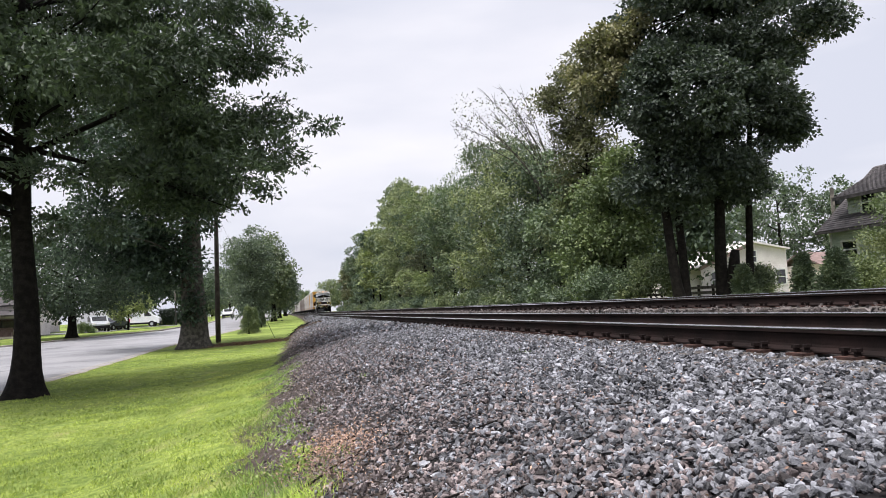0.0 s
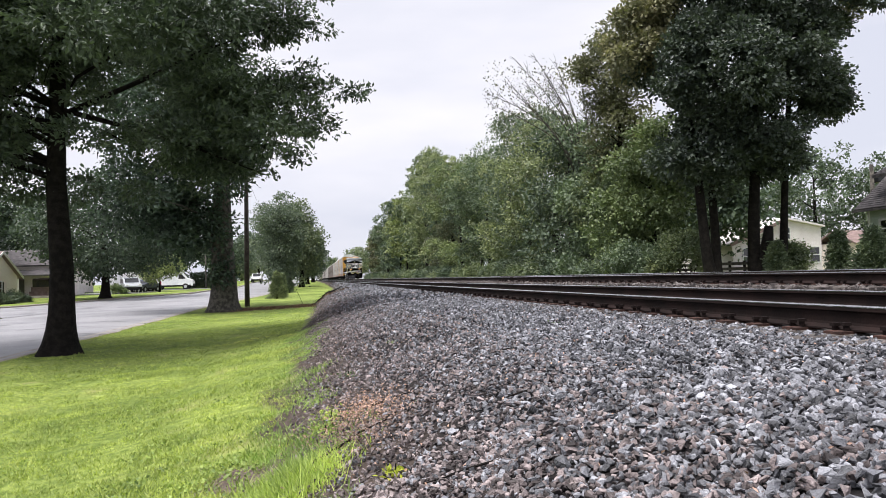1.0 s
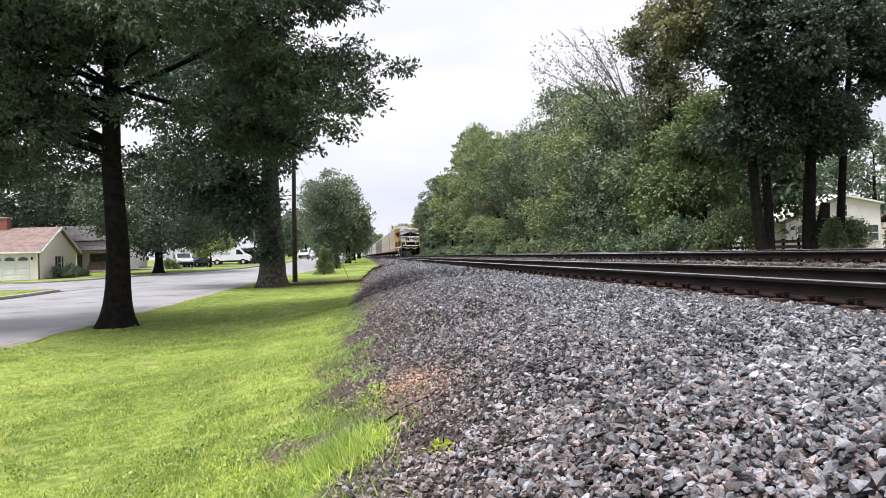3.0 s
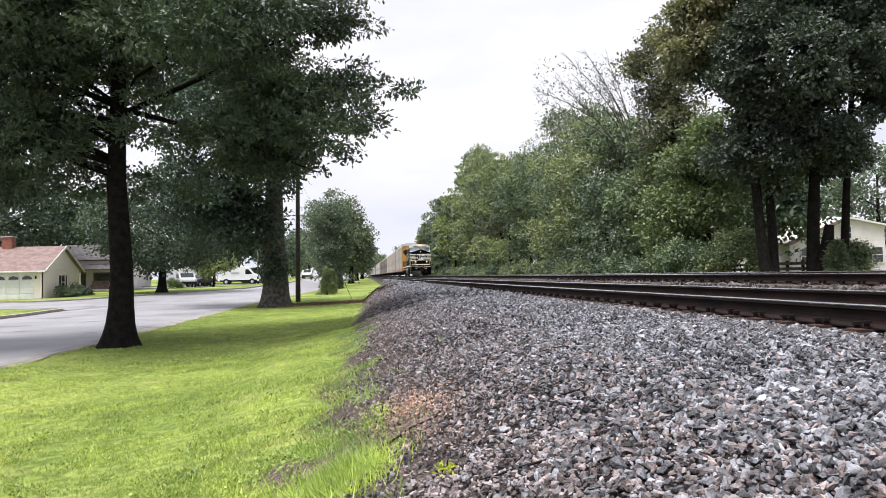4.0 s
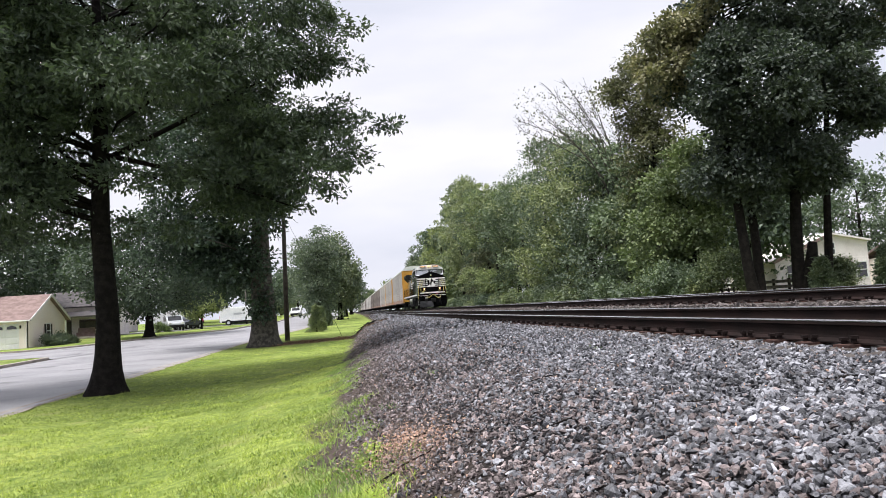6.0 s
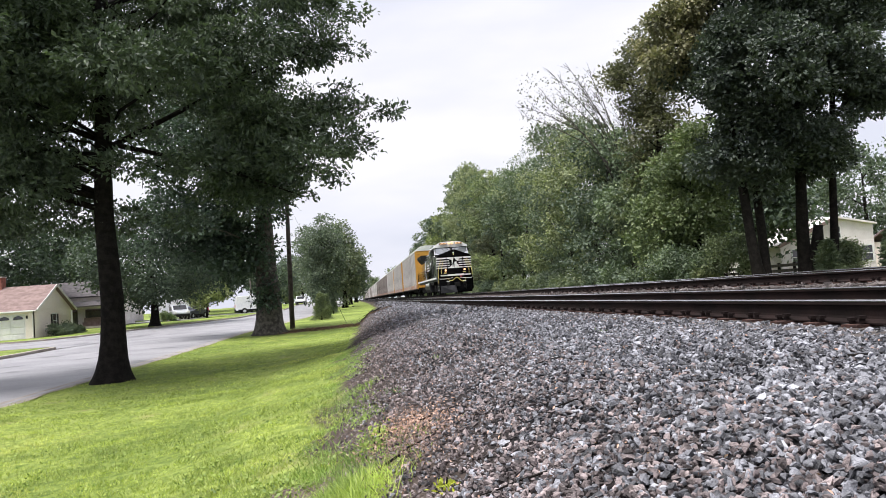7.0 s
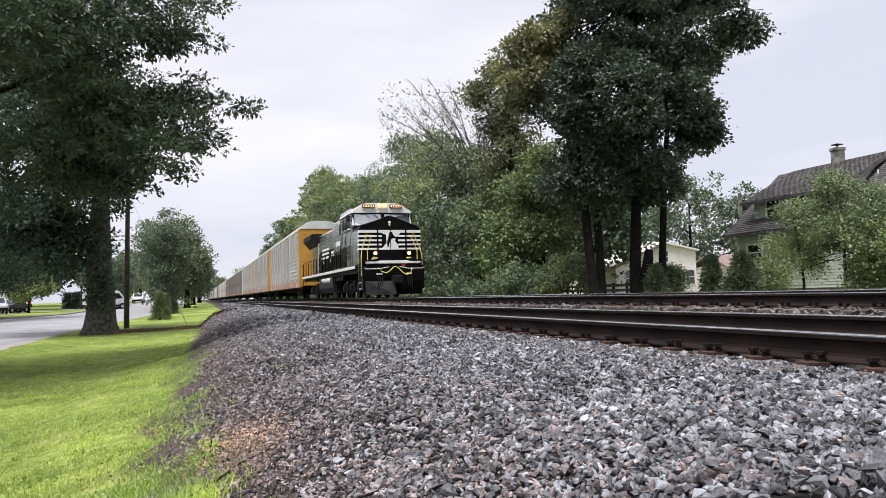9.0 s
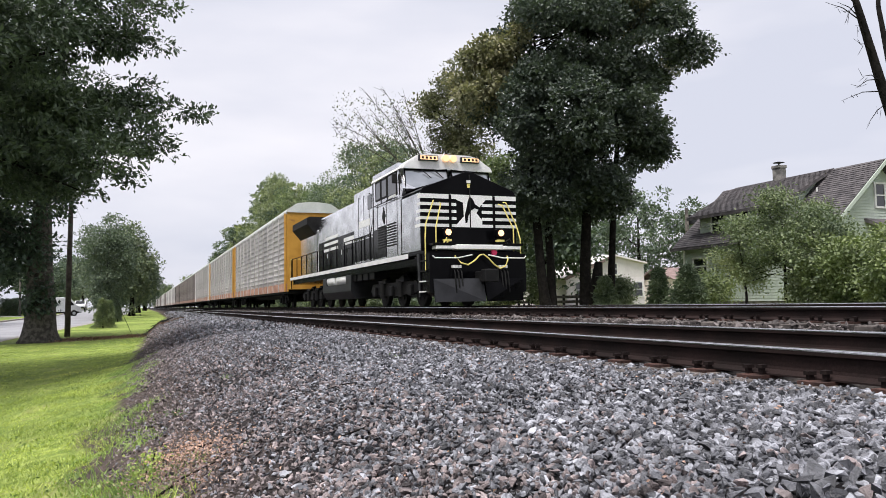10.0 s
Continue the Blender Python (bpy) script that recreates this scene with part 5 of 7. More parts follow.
def build_autorack(i):
    side, post = CAR_LOOKS[i % len(CAR_LOOKS)] if i < 8 else CAR_LOOKS[6] if i % 3 else CAR_LOOKS[3]
    words = {GALVA: "galvanised steel", GALVA_DARK: "weathered brown steel"}[side]
    tint = {OCHRE: "yellow posts", GALVA_DARK: "rusty posts", UNDER: "dark posts", TRIM: "pale posts"}[post]
    car = empty("autorack_car", pose(TRAIN_X, 170 + CAR_FIRST + CAR_GAP * i, TRAIN_Z), f"tall {words} autorack car with {tint}", "rail car", "autorack cars of the train")
    L, X = 25.2, 1.52
    shared_part(("under",), lambda: boxes((-1.45, 0.2, 0.78, 1.45, L - 0.2, 1.02), (-0.3, 0.0, 0.55, 0.3, L, 0.8)), UNDER, car, "underframe")
    npan = 12
    w = (L - 0.9) / npan
    for s in (-1, 1):
        ob = shared_part(("sill", side.name), lambda: boxes((-0.04, 0.1, 0.88, 0.04, L - 0.1, 1.32), bevel=0.01), RUST_SILL, car, "side_sill")
        ob.location = (s * X, 0, 0)
        for k in range(npan):
            ob = shared_part(("panel", side.name), lambda: rack_panel(w - 0.05, 3.85), side, car, "side_panel")
            ob.matrix_local = pose(s * X, 0.45 + w * k + (w - 0.025 if s > 0 else 0.025), 1.34, 0, 0, 180 if s > 0 else 0)
        for k in range(npan + 1):
            ends = k in (0, npan)
            ob = shared_part(("post", post.name if ends else side.name, ends), lambda: boxes((-0.06, -0.14 if ends else -0.035, 0.88, 0.06, 0.14 if ends else 0.035, 5.24), bevel=0.006), post if ends else side, car, "end_post" if ends else "post")
            ob.location = (s * (X + 0.02), 0.45 + w * k, 0)
            if ends:
                ob = shared_part(("post2", post.name), lambda: boxes((-0.04, -0.05, 0.88, 0.04, 0.05, 5.30), bevel=0.006), post, car, "corner_post")
                ob.location = (s * (X - 0.04), 0.12 if k == 0 else L - 0.12, 0)
        ob = shared_part(("top", ), lambda: boxes((-0.05, 0.05, 5.18, 0.05, L - 0.05, 5.32), bevel=0.01), ROOF_STEEL, car, "top_rail")
        ob.location = (s * X, 0, 0)
        if s < 0 and i < 6:
            for yy in (0.26, L - 0.26):
                lad = shared_part(("ladder", post.name), lambda: ladder(), post, car, "ladder")
                lad.location = (-X - 0.07, yy, 0)
    roof = [(-1.56, 5.26), (-1.50, 5.42), (-0.95, 5.78), (-0.3, 5.86), (0.3, 5.86), (0.95, 5.78), (1.50, 5.42), (1.56, 5.26)]
    shared_part(("roof",), lambda: prism(roof, "y", 0.0, L), ROOF_STEEL, car, "roof")
    for yy in (0.05, L - 0.13):
        ob = shared_part(("door", post.name), lambda: boxes((-1.5, 0, 1.0, 1.5, 0.08, 5.26), (-0.03, -0.03, 1.0, 0.03, 0.1, 5.2)), post, car, "end_door")
        ob.location = (0, yy, 0)
        ob = shared_part(("coupler",), lambda: boxes((-0.12, -0.45, 0.68, 0.12, 0.45, 0.95), bevel=0.03), UNDER, car, "coupler")
        ob.location = (0, yy, 0)
    wheels = []
    for ys in ((2.2, 4.0), (L - 4.0, L - 2.2)):
        bogie(car, ys, 0.42) if i < 8 else shared_part(("bogie", ys[0]), lambda: boxes((-1.1, ys[0] - 0.5, 0.25, 1.1, ys[1] + 0.5, 0.8)), UNDER, car, "bogie_frame")
        for y in ys:
            if i < 3:
                wheels.append((wheelset(car, y, 0.42), y, 0.42))
            else:
                ob = shared_part(("wheelset",), lambda: tube(disc(disc(bmesh.new(), -0.75, 0, 0.42, 0.42, 0.13), 0.75, 0, 0.42, 0.42, 0.13), [(-0.95, 0, 0.42), (0.95, 0, 0.42)], [0.09, 0.09], 10), UNDER, car, "wheelset")
                ob.location = (0, y, 0)
    return car, wheels


def ladder():
    bm = bmesh.new()
    for y in (-0.16, 0.16):
        tube(bm, [(0, y, 1.0), (0, y, 5.2)], [0.018, 0.018], 5)
    for k in range(12):
        tube(bm, [(0, -0.16, 1.15 + 0.34 * k), (0, 0.16, 1.15 + 0.34 * k)], [0.013, 0.013], 5)
    return bm


LOCO, LOCO_WHEELS = build_locomotive()
RACKS = [build_autorack(i) for i in range(CARS_N)]


# ---- houses ----
def siding(w, h, step=0.13, depth=0.02):
    """A clapboard wall: lies along x from 0 to w, faces -y, height h."""
    prof = [(0.10, 0.0)]
    n = max(2, round(h / step))
    for k in range(n):
        z = h * k / n
        prof += [(-depth, z), (0.0, z + h / n - 0.004)]
    prof += [(0.10, h)]
    return prism(prof, "x", 0, w)


def gable_board(w, h, step=0.13, depth=0.02):
    """A triangular clapboard gable, base w, height h, faces -y."""
    bm = bmesh.new()
    n = max(3, round(h / step))
    for k in range(n):
        z0, z1 = h * k / n, h * (k + 1) / n
        a0, a1 = w / 2 * z0 / h, w / 2 * z1 / h
        v = [bm.verts.new(p) for p in ((a0, -depth, z0), (w - a0, -depth, z0), (w - a1, 0, z1), (a1, 0, z1), (a0, 0.1, z0), (w - a0, 0.1, z0), (w - a1, 0.1, z1), (a1, 0.1, z1))]
        for f in ((0, 1, 2, 3), (4, 7, 6, 5), (0, 4, 5, 1), (3, 2, 6, 7), (0, 3, 7, 4), (1, 5, 6, 2)):
            try:
                bm.faces.new([v[k2] for k2 in f])
            except ValueError:
                pass
    bmesh.ops.remove_doubles(bm, verts=bm.verts, dist=1e-4)
    bmesh.ops.recalc_face_normals(bm, faces=bm.faces)
    return bm


def slab(p, q, r, s, t=0.14):
    """A roof slope through four corners, with thickness."""
    bm = bmesh.new()
    c = [Vector(x) for x in (p, q, r, s)]
    n = (c[1] - c[0]).cross(c[3] - c[0]).normalized()
    if n.z < 0:
        n = -n
    a = [bm.verts.new(x) for x in c]
    b = [bm.verts.new(x - n * t) for x in c]
    for k in range(4):
        bm.faces.new((a[k], a[(k + 1) % 4], b[(k + 1) % 4], b[k]))
    bm.faces.new(a)
    bm.faces.new(b[::-1])
    bmesh.ops.recalc_face_normals(bm, faces=bm.faces)
    return bm


def courses(parent, p, q, r, s, step=0.16):
    """Overlapping rows of shingles on a slope with its eave from p to q and its ridge from s to r."""
    p, q, r, s = (Vector(v) for v in (p, q, r, s))
    n = max(3, round((s - p).length / step))
    nrm = (q - p).cross(s - p).normalized()
    nrm = nrm if nrm.z > 0 else -nrm
    for k in range(n):
        a, b, c, d = p.lerp(s, k / n), q.lerp(r, k / n), q.lerp(r, (k + 1.05) / n), p.lerp(s, (k + 1.05) / n)
        part("shingle_course", slab(a + nrm * 0.030, b + nrm * 0.030, c + nrm * 0.006, d + nrm * 0.006, 0.012), SHINGLE, parent)


def window(parent, m, w, h, trim=None, shutters=False):
    """A sash window centred at the pose m, facing its -y."""
    fr = part("window", boxes((-w / 2 - 0.09, -0.05, -h / 2 - 0.09, w / 2 + 0.09, 0.02, -h / 2), (-w / 2 - 0.09, -0.05, h / 2, w / 2 + 0.09, 0.02, h / 2 + 0.09), (-w / 2 - 0.09, -0.05, -h / 2, -w / 2, 0.02, h / 2), (w / 2, -0.05, -h / 2, w / 2 + 0.09, 0.02, h / 2), (-w / 2, -0.04, -0.03, w / 2, 0.02, 0.03)), trim or TRIM, parent)
    fr.matrix_local = m
    part("pane", boxes((-w / 2, -0.012, -h / 2, w / 2, 0.0, h / 2)), GLASS_DARK, fr)
    if shutters:
        for s in (-1, 1):
            part("shutter", boxes((s * (w / 2 + 0.10), -0.05, -h / 2, s * (w / 2 + 0.40), -0.01, h / 2)), UNDER, fr)
    return fr


def build_green_house():
    ho = empty("house", pose(26.0, 22.2, 1.12), "pale green clapboard house with grey shingle roof and chimney", "house")
    W, D, E, R = 6.4, 8.7, 3.35, 6.15      # across, along the line, eave, ridge
    part("foundation", boxes((0.02, 0.02, -0.2, W - 0.02, D - 0.02, 0.35)), STUCCO, ho)
    o = part("wall", siding(D, E - 0.33), SIDING_GREEN, ho)
    o.matrix_local = pose(0, D, 0.33, 0, 0, -90)
    o = part("wall", siding(W, E - 0.33), SIDING_GREEN, ho)
    o.matrix_local = pose(0, 0, 0.33)
    o = part("gable", gable_board(W, R - E), SIDING_GREEN, ho)
    o.matrix_local = pose(0, 0, E)
    part("wall", boxes((0.1, D - 0.12, 0.3, W, D, E), (W - 0.12, 0.1, 0.3, W, D, E)), SIDING_GREEN, ho)
    o = part("gable", gable_board(W, R - E), SIDING_GREEN, ho)
    o.matrix_local = pose(W, D, E, 0, 0, 180)
    k = (R - E) / (W / 2)
    ov = 0.45
    part("roof", slab((-ov, -0.4, E - ov * k + 0.12), (-ov, D + 0.4, E - ov * k + 0.12), (W / 2, D + 0.4, R + 0.12), (W / 2, -0.4, R + 0.12)), SHINGLE, ho)
    part("roof", slab((W + ov, -0.4, E - ov * k + 0.12), (W + ov, D + 0.4, E - ov * k + 0.12), (W / 2, D + 0.4, R + 0.12), (W / 2, -0.4, R + 0.12)), SHINGLE, ho)
    courses(ho, (-ov, -0.4, E - ov * k + 0.12), (-ov, D + 0.4, E - ov * k + 0.12), (W / 2, D + 0.4, R + 0.12), (W / 2, -0.4, R + 0.12))
    for s in (-1, 1):
        x0 = -ov if s < 0 else W + ov
        part("barge_board", slab((x0, -0.45, E - ov * k + 0.10), (x0, -0.40, E - ov * k + 0.10), (W / 2, -0.40, R + 0.10), (W / 2, -0.45, R + 0.10), 0.14), SIDING_GREEN, ho)
    part("gutter", boxes((-ov - 0.1, -0.4, E - ov * k - 0.02, -ov, D + 0.4, E - ov * k + 0.09)), SHINGLE, ho)
    # dormer towards the line
    d0, d1, zt = 2.5, 7.8, 4.7
    o = part("dormer_wall", siding(d1 - d0, zt - 3.45), SIDING_GREEN, ho)
    o.matrix_local = pose(0.35, d1, 3.45, 0, 0, -90)
    for y in (d0, d1 - 0.1):
        part("dormer_cheek", prism([(0.35, 3.5), (0.35, zt), (W / 2, R - 0.05), (W / 2 - 0.2, R - 0.2)], "y", y, y + 0.1), SIDING_GREEN, ho)
    part("dormer_roof", slab((-0.15, d0 - 0.35, zt - 0.10), (-0.15, d1 + 0.35, zt - 0.10), (W / 2, d1 + 0.35, R + 0.16), (W / 2, d0 - 0.35, R + 0.16), 0.12), SHINGLE, ho)
    courses(ho, (-0.15, d0 - 0.35, zt - 0.10), (-0.15, d1 + 0.35, zt - 0.10), (W / 2, d1 + 0.35, R + 0.16), (W / 2, d0 - 0.35, R + 0.16))
    part("fascia", boxes((-0.2, d0 - 0.35, zt - 0.24, -0.15, d1 + 0.35, zt - 0.10)), SHINGLE, ho)
    for y in (3.5, 4.9, 6.5):
        window(ho, pose(0.33, y, 4.2, 0, 0, -90), 0.8, 0.95)
    for y in (1.6, 4.8, 7.5):
        window(ho, pose(-0.01, y, 2.1, 0, 0, -90), 0.9, 0.75)
    window(ho, pose(W / 2, -0.02, 4.75), 0.52, 0.95)
    window(ho, pose(1.6, -0.02, 1.9), 0.9, 1.2)
    window(ho, pose(4.6, -0.02, 1.9), 0.9, 1.2)
    part("corner_board", boxes((-0.04, -0.05, 0.3, 0.10, 0.08, E)), TRIM, ho)
    part("corner_board", boxes((-0.04, D - 0.08, 0.3, 0.10, D + 0.04, E)), TRIM, ho)
    part("porch_roof", slab((W / 2 - 1.0, -1.6, 3.1), (W + 0.5, -1.6, 3.1), (W + 0.5, 0.0, 3.75), (W / 2 - 1.0, 0.0, 3.75)), SHINGLE, ho)
    for x in (W / 2 - 0.8, W + 0.3):
        part("porch_post", boxes((x - 0.06, -1.5, 0.0, x + 0.06, -1.38, 3.0)), TRIM, ho)
    ch = part("chimney", boxes((W / 2 - 0.22, 5.06, R - 0.35, W / 2 + 0.22, 5.50, R + 0.80), (W / 2 - 0.26, 5.02, R + 0.68, W / 2 + 0.26, 5.54, R + 0.83), bevel=0.02), STUCCO, ho, "weathered rendered chimney")
    part("chimney_cap", boxes((W / 2 - 0.2, 5.1, R + 0.96, W / 2 + 0.2, 5.46, R + 1.0), (W / 2 - 0.18, 5.12, R + 0.8, W / 2 - 0.15, 5.16, R + 0.97), (W / 2 + 0.15, 5.4, R + 0.8, W / 2 + 0.18, 5.44, R + 0.97)), UNDER, ch)
    part("vent_pipe", tube(bmesh.new(), [(1.9, 2.0, 5.0), (1.9, 2.0, 5.35)], [0.03, 0.03], 8), TRIM, ho)


def build_white_house():
    ho = empty("house", pose(33.6, 55, 1.1), "white gabled house behind the garden shrubs", "house")
    W, D, E, R, A, E2 = 8.1, 10.0, 2.5, 4.4, 4.8, 3.75      # ridge at A across; eaves E and E2
    o = part("wall", siding(W, E), SIDING_WHITE, ho)
    o.matrix_local = pose(0, 0, 0)
    part("gable", prism([(0, E), (A, R), (W, E2), (W, E)], "y", 0.0, 0.12), SIDING_WHITE, ho)
    o = part("wall", siding(D, E), SIDING_WHITE, ho)
    o.matrix_local = pose(0, D, 0, 0, 0, -90)
    part("wall", boxes((0.1, D - 0.1, 0, W, D, E), (W - 0.1, 0.1, 0, W, D, E2)), SIDING_WHITE, ho)
    k = (R - E) / A
    for x0, z0 in ((-0.4, E - 0.4 * k + 0.1), (W + 0.2, E2 + 0.06)):
        part("roof", slab((x0, -0.3, z0), (x0, D + 0.3, z0), (A, D + 0.3, R + 0.1), (A, -0.3, R + 0.1)), SIDING_WHITE, ho, "pale weathered roof")
    part("barge_board", slab((-0.4, -0.36, E - 0.4 * k + 0.12), (-0.4, -0.30, E - 0.4 * k + 0.12), (A, -0.30, R + 0.12), (A, -0.36, R + 0.12), 0.28), SHINGLE_BROWN, ho)
    window(ho, pose(A, -0.02, 3.2), 0.8, 0.9)
    for x in (1.4, 7.4):
        window(ho, pose(x, -0.02, 1.4), 0.9, 1.2)
    window(ho, pose(-0.02, 3.0, 1.5, 0, 0, -90), 0.9, 1.2)
    part("chimney", boxes((1.7, 4.0, 3.0, 2.1, 4.4, 4.2)), STUCCO, ho)
    # a low building of pinkish boards beside it
    sh = empty("shed", pose(44.2, 54, 1.1), "low pinkish-brown shed beside the white house", "shed")
    o = part("wall", siding(6, 2.3), SIDING_CREAM, sh)
    part("wall", boxes((0, 0.1, 0, 0.1, 5, 2.3), (5.9, 0.1, 0, 6, 5, 2.3), (0, 4.9, 0, 6, 5, 2.3)), SIDING_CREAM, sh)
    part("roof", slab((-0.3, -0.3, 2.25), (6.3, -0.3, 2.25), (6.3, 2.5, 3.4), (-0.3, 2.5, 3.4)), SHINGLE_BROWN, sh)
    part("roof", slab((-0.3, 5.3, 2.25), (6.3, 5.3, 2.25), (6.3, 2.5, 3.4), (-0.3, 2.5, 3.4)), SHINGLE_BROWN, sh)


def build_cream_house():
    z = 0.24
    ho = empty("house", pose(-25.5, 63.0, z), "cream clapboard bungalow with brown roof and white garage door", "house")
    W, D, E, R = 15.0, 7.7, 2.55, 4.45
    # front faces the street; the gable end faces the line
    o = part("wall", siding(W - 4.9, E), SIDING_CREAM, ho)
    o.matrix_local = pose(-W, 0, 0)
    part("wall", boxes((-4.9, 0, 2.15, -0.0, 0.12, E), (-1.6 + 0.9, 0, 0, 0, 0.12, 2.15)), SIDING_CREAM, ho)
    o = part("wall", siding(D, E), SIDING_CREAM, ho)
    o.matrix_local = pose(0, 0, 0, 0, 0, 90)
    o = part("gable", gable_board(D, R - E), SIDING_CREAM, ho)
    o.matrix_local = pose(0, 0, E, 0, 0, 90)
    part("wall", boxes((-W, D - 0.1, 0, 0, D, E), (-W, 0.1, 0, -W + 0.1, D, E)), SIDING_CREAM, ho)
    k = (R - E) / (D / 2)
    for y0 in (-0.45, D + 0.45):
        z0 = E - 0.45 * k + 0.1
        part("roof", slab((-W - 0.3, y0, z0), (0.35, y0, z0), (0.35, D / 2, R + 0.1), (-W - 0.3, D / 2, R + 0.1)), SHINGLE_BROWN, ho)
        part("barge_board", slab((0.35, y0, z0 + 0.02), (0.40, y0, z0 + 0.02), (0.40, D / 2, R + 0.12), (0.35, D / 2, R + 0.12), 0.2), TRIM, ho)
    part("gutter", boxes((-W - 0.3, -0.55, E - 0.45 * k - 0.04, 0.35, -0.45, E - 0.45 * k + 0.08), bevel=0.02), TRIM, ho)
    part("downpipe", path([(-0.1, -0.5, E - 0.2), (-0.1, -0.08, E - 0.4), (-0.1, -0.08, 0.1)], 0.04), TRIM, ho)
    gd = part("garage_door", boxes((-4.9, 0.03, 0, -0.7, 0.08, 2.15)), WHITE_PAINT, ho, "white panelled garage door")
    for r in range(4):
        for c in range(4):
            part("door_panel", boxes((-4.8 + 1.04 * c, 0.0, 0.08 + 0.52 * r, -3.9 + 1.04 * c, 0.035, 0.48 + 0.52 * r), bevel=0.01), WHITE_PAINT if r < 3 else TRIM, gd)
    for c in range(4):
        part("door_light", prism([(-4.74 + 1.04 * c, 1.72), (-3.96 + 1.04 * c, 1.72), (-4.02 + 1.04 * c, 1.92), (-4.35 + 1.04 * c, 2.02), (-4.68 + 1.04 * c, 1.92)], "y", -0.012, 0.0), GLASS_DARK, gd)
    window(ho, pose(0.02, 3.9, 1.45, 0, 0, 90), 0.75, 1.15, None, True)
    ch = part("chimney", boxes((-4.7, 3.4, 3.6, -3.9, 4.2, 5.35)), BRICK, ho, "red brick chimney")
    part("chimney_cap", boxes((-4.78, 3.32, 5.35, -3.82, 4.28, 5.45)), CONCRETE, ch)
    part("wall_lamp", boxes((-0.62, -0.1, 1.75, -0.5, 0.0, 2.0), bevel=0.02), UNDER, ho)
    for y, x, r in ((64.5, -24.4, 0.6), (66.8, -24.3, 0.6), (65.6, -24.2, 0.5), (68.8, -24.2, 0.28)):
        zz = left_z(y) + 0.16
        bl = crown_blobs(x, y, zz + r * 0.75, r, r, r * 0.7, 12, (0.22, 0.36), 0.3, 0.9)
        shrub("foundation_shrub", (x, y, zz), bl, 2400, 0.10, FIR, "clipped round dark shrub against the house")
    # grey house with a porch behind it
    z2 = left_z(84) + 0.15
    h2 = empty("house", pose(-26.0, 84.0, z2), "pale grey house with a dark porch", "house")
    o = part("wall", siding(6.6, 3.5), SIDING_WHITE, h2)
    o.matrix_local = pose(-6.6, 0, 0)
    o = part("wall", siding(8, 3.5), SIDING_WHITE, h2)
    o.matrix_local = pose(0, 0, 0, 0, 0, 90)
    part("wall", boxes((-6.6, 7.9, 0, 0, 8, 3.5), (-6.6, 0.1, 0, -6.5, 8, 3.5)), SIDING_WHITE, h2)
    for y0 in (-0.4, 8.4):
        part("roof", slab((-6.9, y0, 3.4), (0.3, y0, 3.4), (0.3, 4, 5.2), (-6.9, 4, 5.2)), SHINGLE, h2)
    o = part("gable", gable_board(8, 1.7), SIDING_WHITE, h2)
    o.matrix_local = pose(0, 0, 3.5, 0, 0, 90)
    part("porch_roof", slab((-6.6, -3.0, 2.35), (0.2, -3.0, 2.35), (0.2, 0, 2.9), (-6.6, 0, 2.9)), SHINGLE, h2)
    part("porch_floor", boxes((-6.6, -2.9, 0, 0.1, 0, 0.2)), CONCRETE, h2)
    for x in (-6.4, -3.2, 0.0):
        part("porch_post", boxes((x - 0.06, -2.85, 0.2, x + 0.06, -2.73, 2.4)), TRIM, h2)
    part("porch_door", boxes((-4.6, -0.06, 0.2, -3.6, -0.03, 2.2)), GLASS_DARK, h2)
    part("porch_window", boxes((-2.8, -0.06, 0.9, -1.0, -0.03, 2.0)), GLASS_DARK, h2)
    part("porch_bench", boxes((-2.6, -1.6, 0.2, -0.9, -1.0, 0.65), (-2.6, -1.05, 0.65, -0.9, -0.95, 1.1)), SHINGLE_BROWN, h2)
    # third house further on
    z3 = left_z(102) + 0.15
    h3 = empty("house", pose(-43.0, 106.0, z3), "long white bungalow beyond the parked cars", "house")
    o = part("wall", siding(12, 2.6), SIDING_WHITE, h3)
    part("wall", boxes((0, 7.9, 0, 12, 8, 2.6), (0, 0.1, 0, 0.1, 8, 2.6), (11.9, 0.1, 0, 12, 8, 2.6)), SIDING_WHITE, h3)
    part("roof", slab((-0.4, -0.4, 2.5), (12.4, -0.4, 2.5), (12.4, 4, 4.2), (-0.4, 4, 4.2)), SHINGLE, h3)
    part("roof", slab((-0.4, 8.4, 2.5), (12.4, 8.4, 2.5), (12.4, 4, 4.2), (-0.4, 4, 4.2)), SHINGLE, h3)
    for x in (2, 5, 8, 10.5):
        window(h3, pose(x, -0.02, 1.4), 0.9, 1.1)


build_green_house()
build_white_house()
build_cream_house()


# ---- vehicles ----
def car_wheel(parent, x, y, r):
    w = smooth(part("wheel", tube(bmesh.new(), [(-0.11, 0, 0), (-0.09, 0, 0), (0.09, 0, 0), (0.11, 0, 0)], [r * 0.88, r, r, r * 0.88], 18), RUBBER, parent))
    w.matrix_local = pose(x, y, r)
    part("rim", tube(bmesh.new(), [(-0.118, 0, 0), (0.118, 0, 0)], [r * 0.6, r * 0.6], 12), CAR_SILVER, w)
    return w


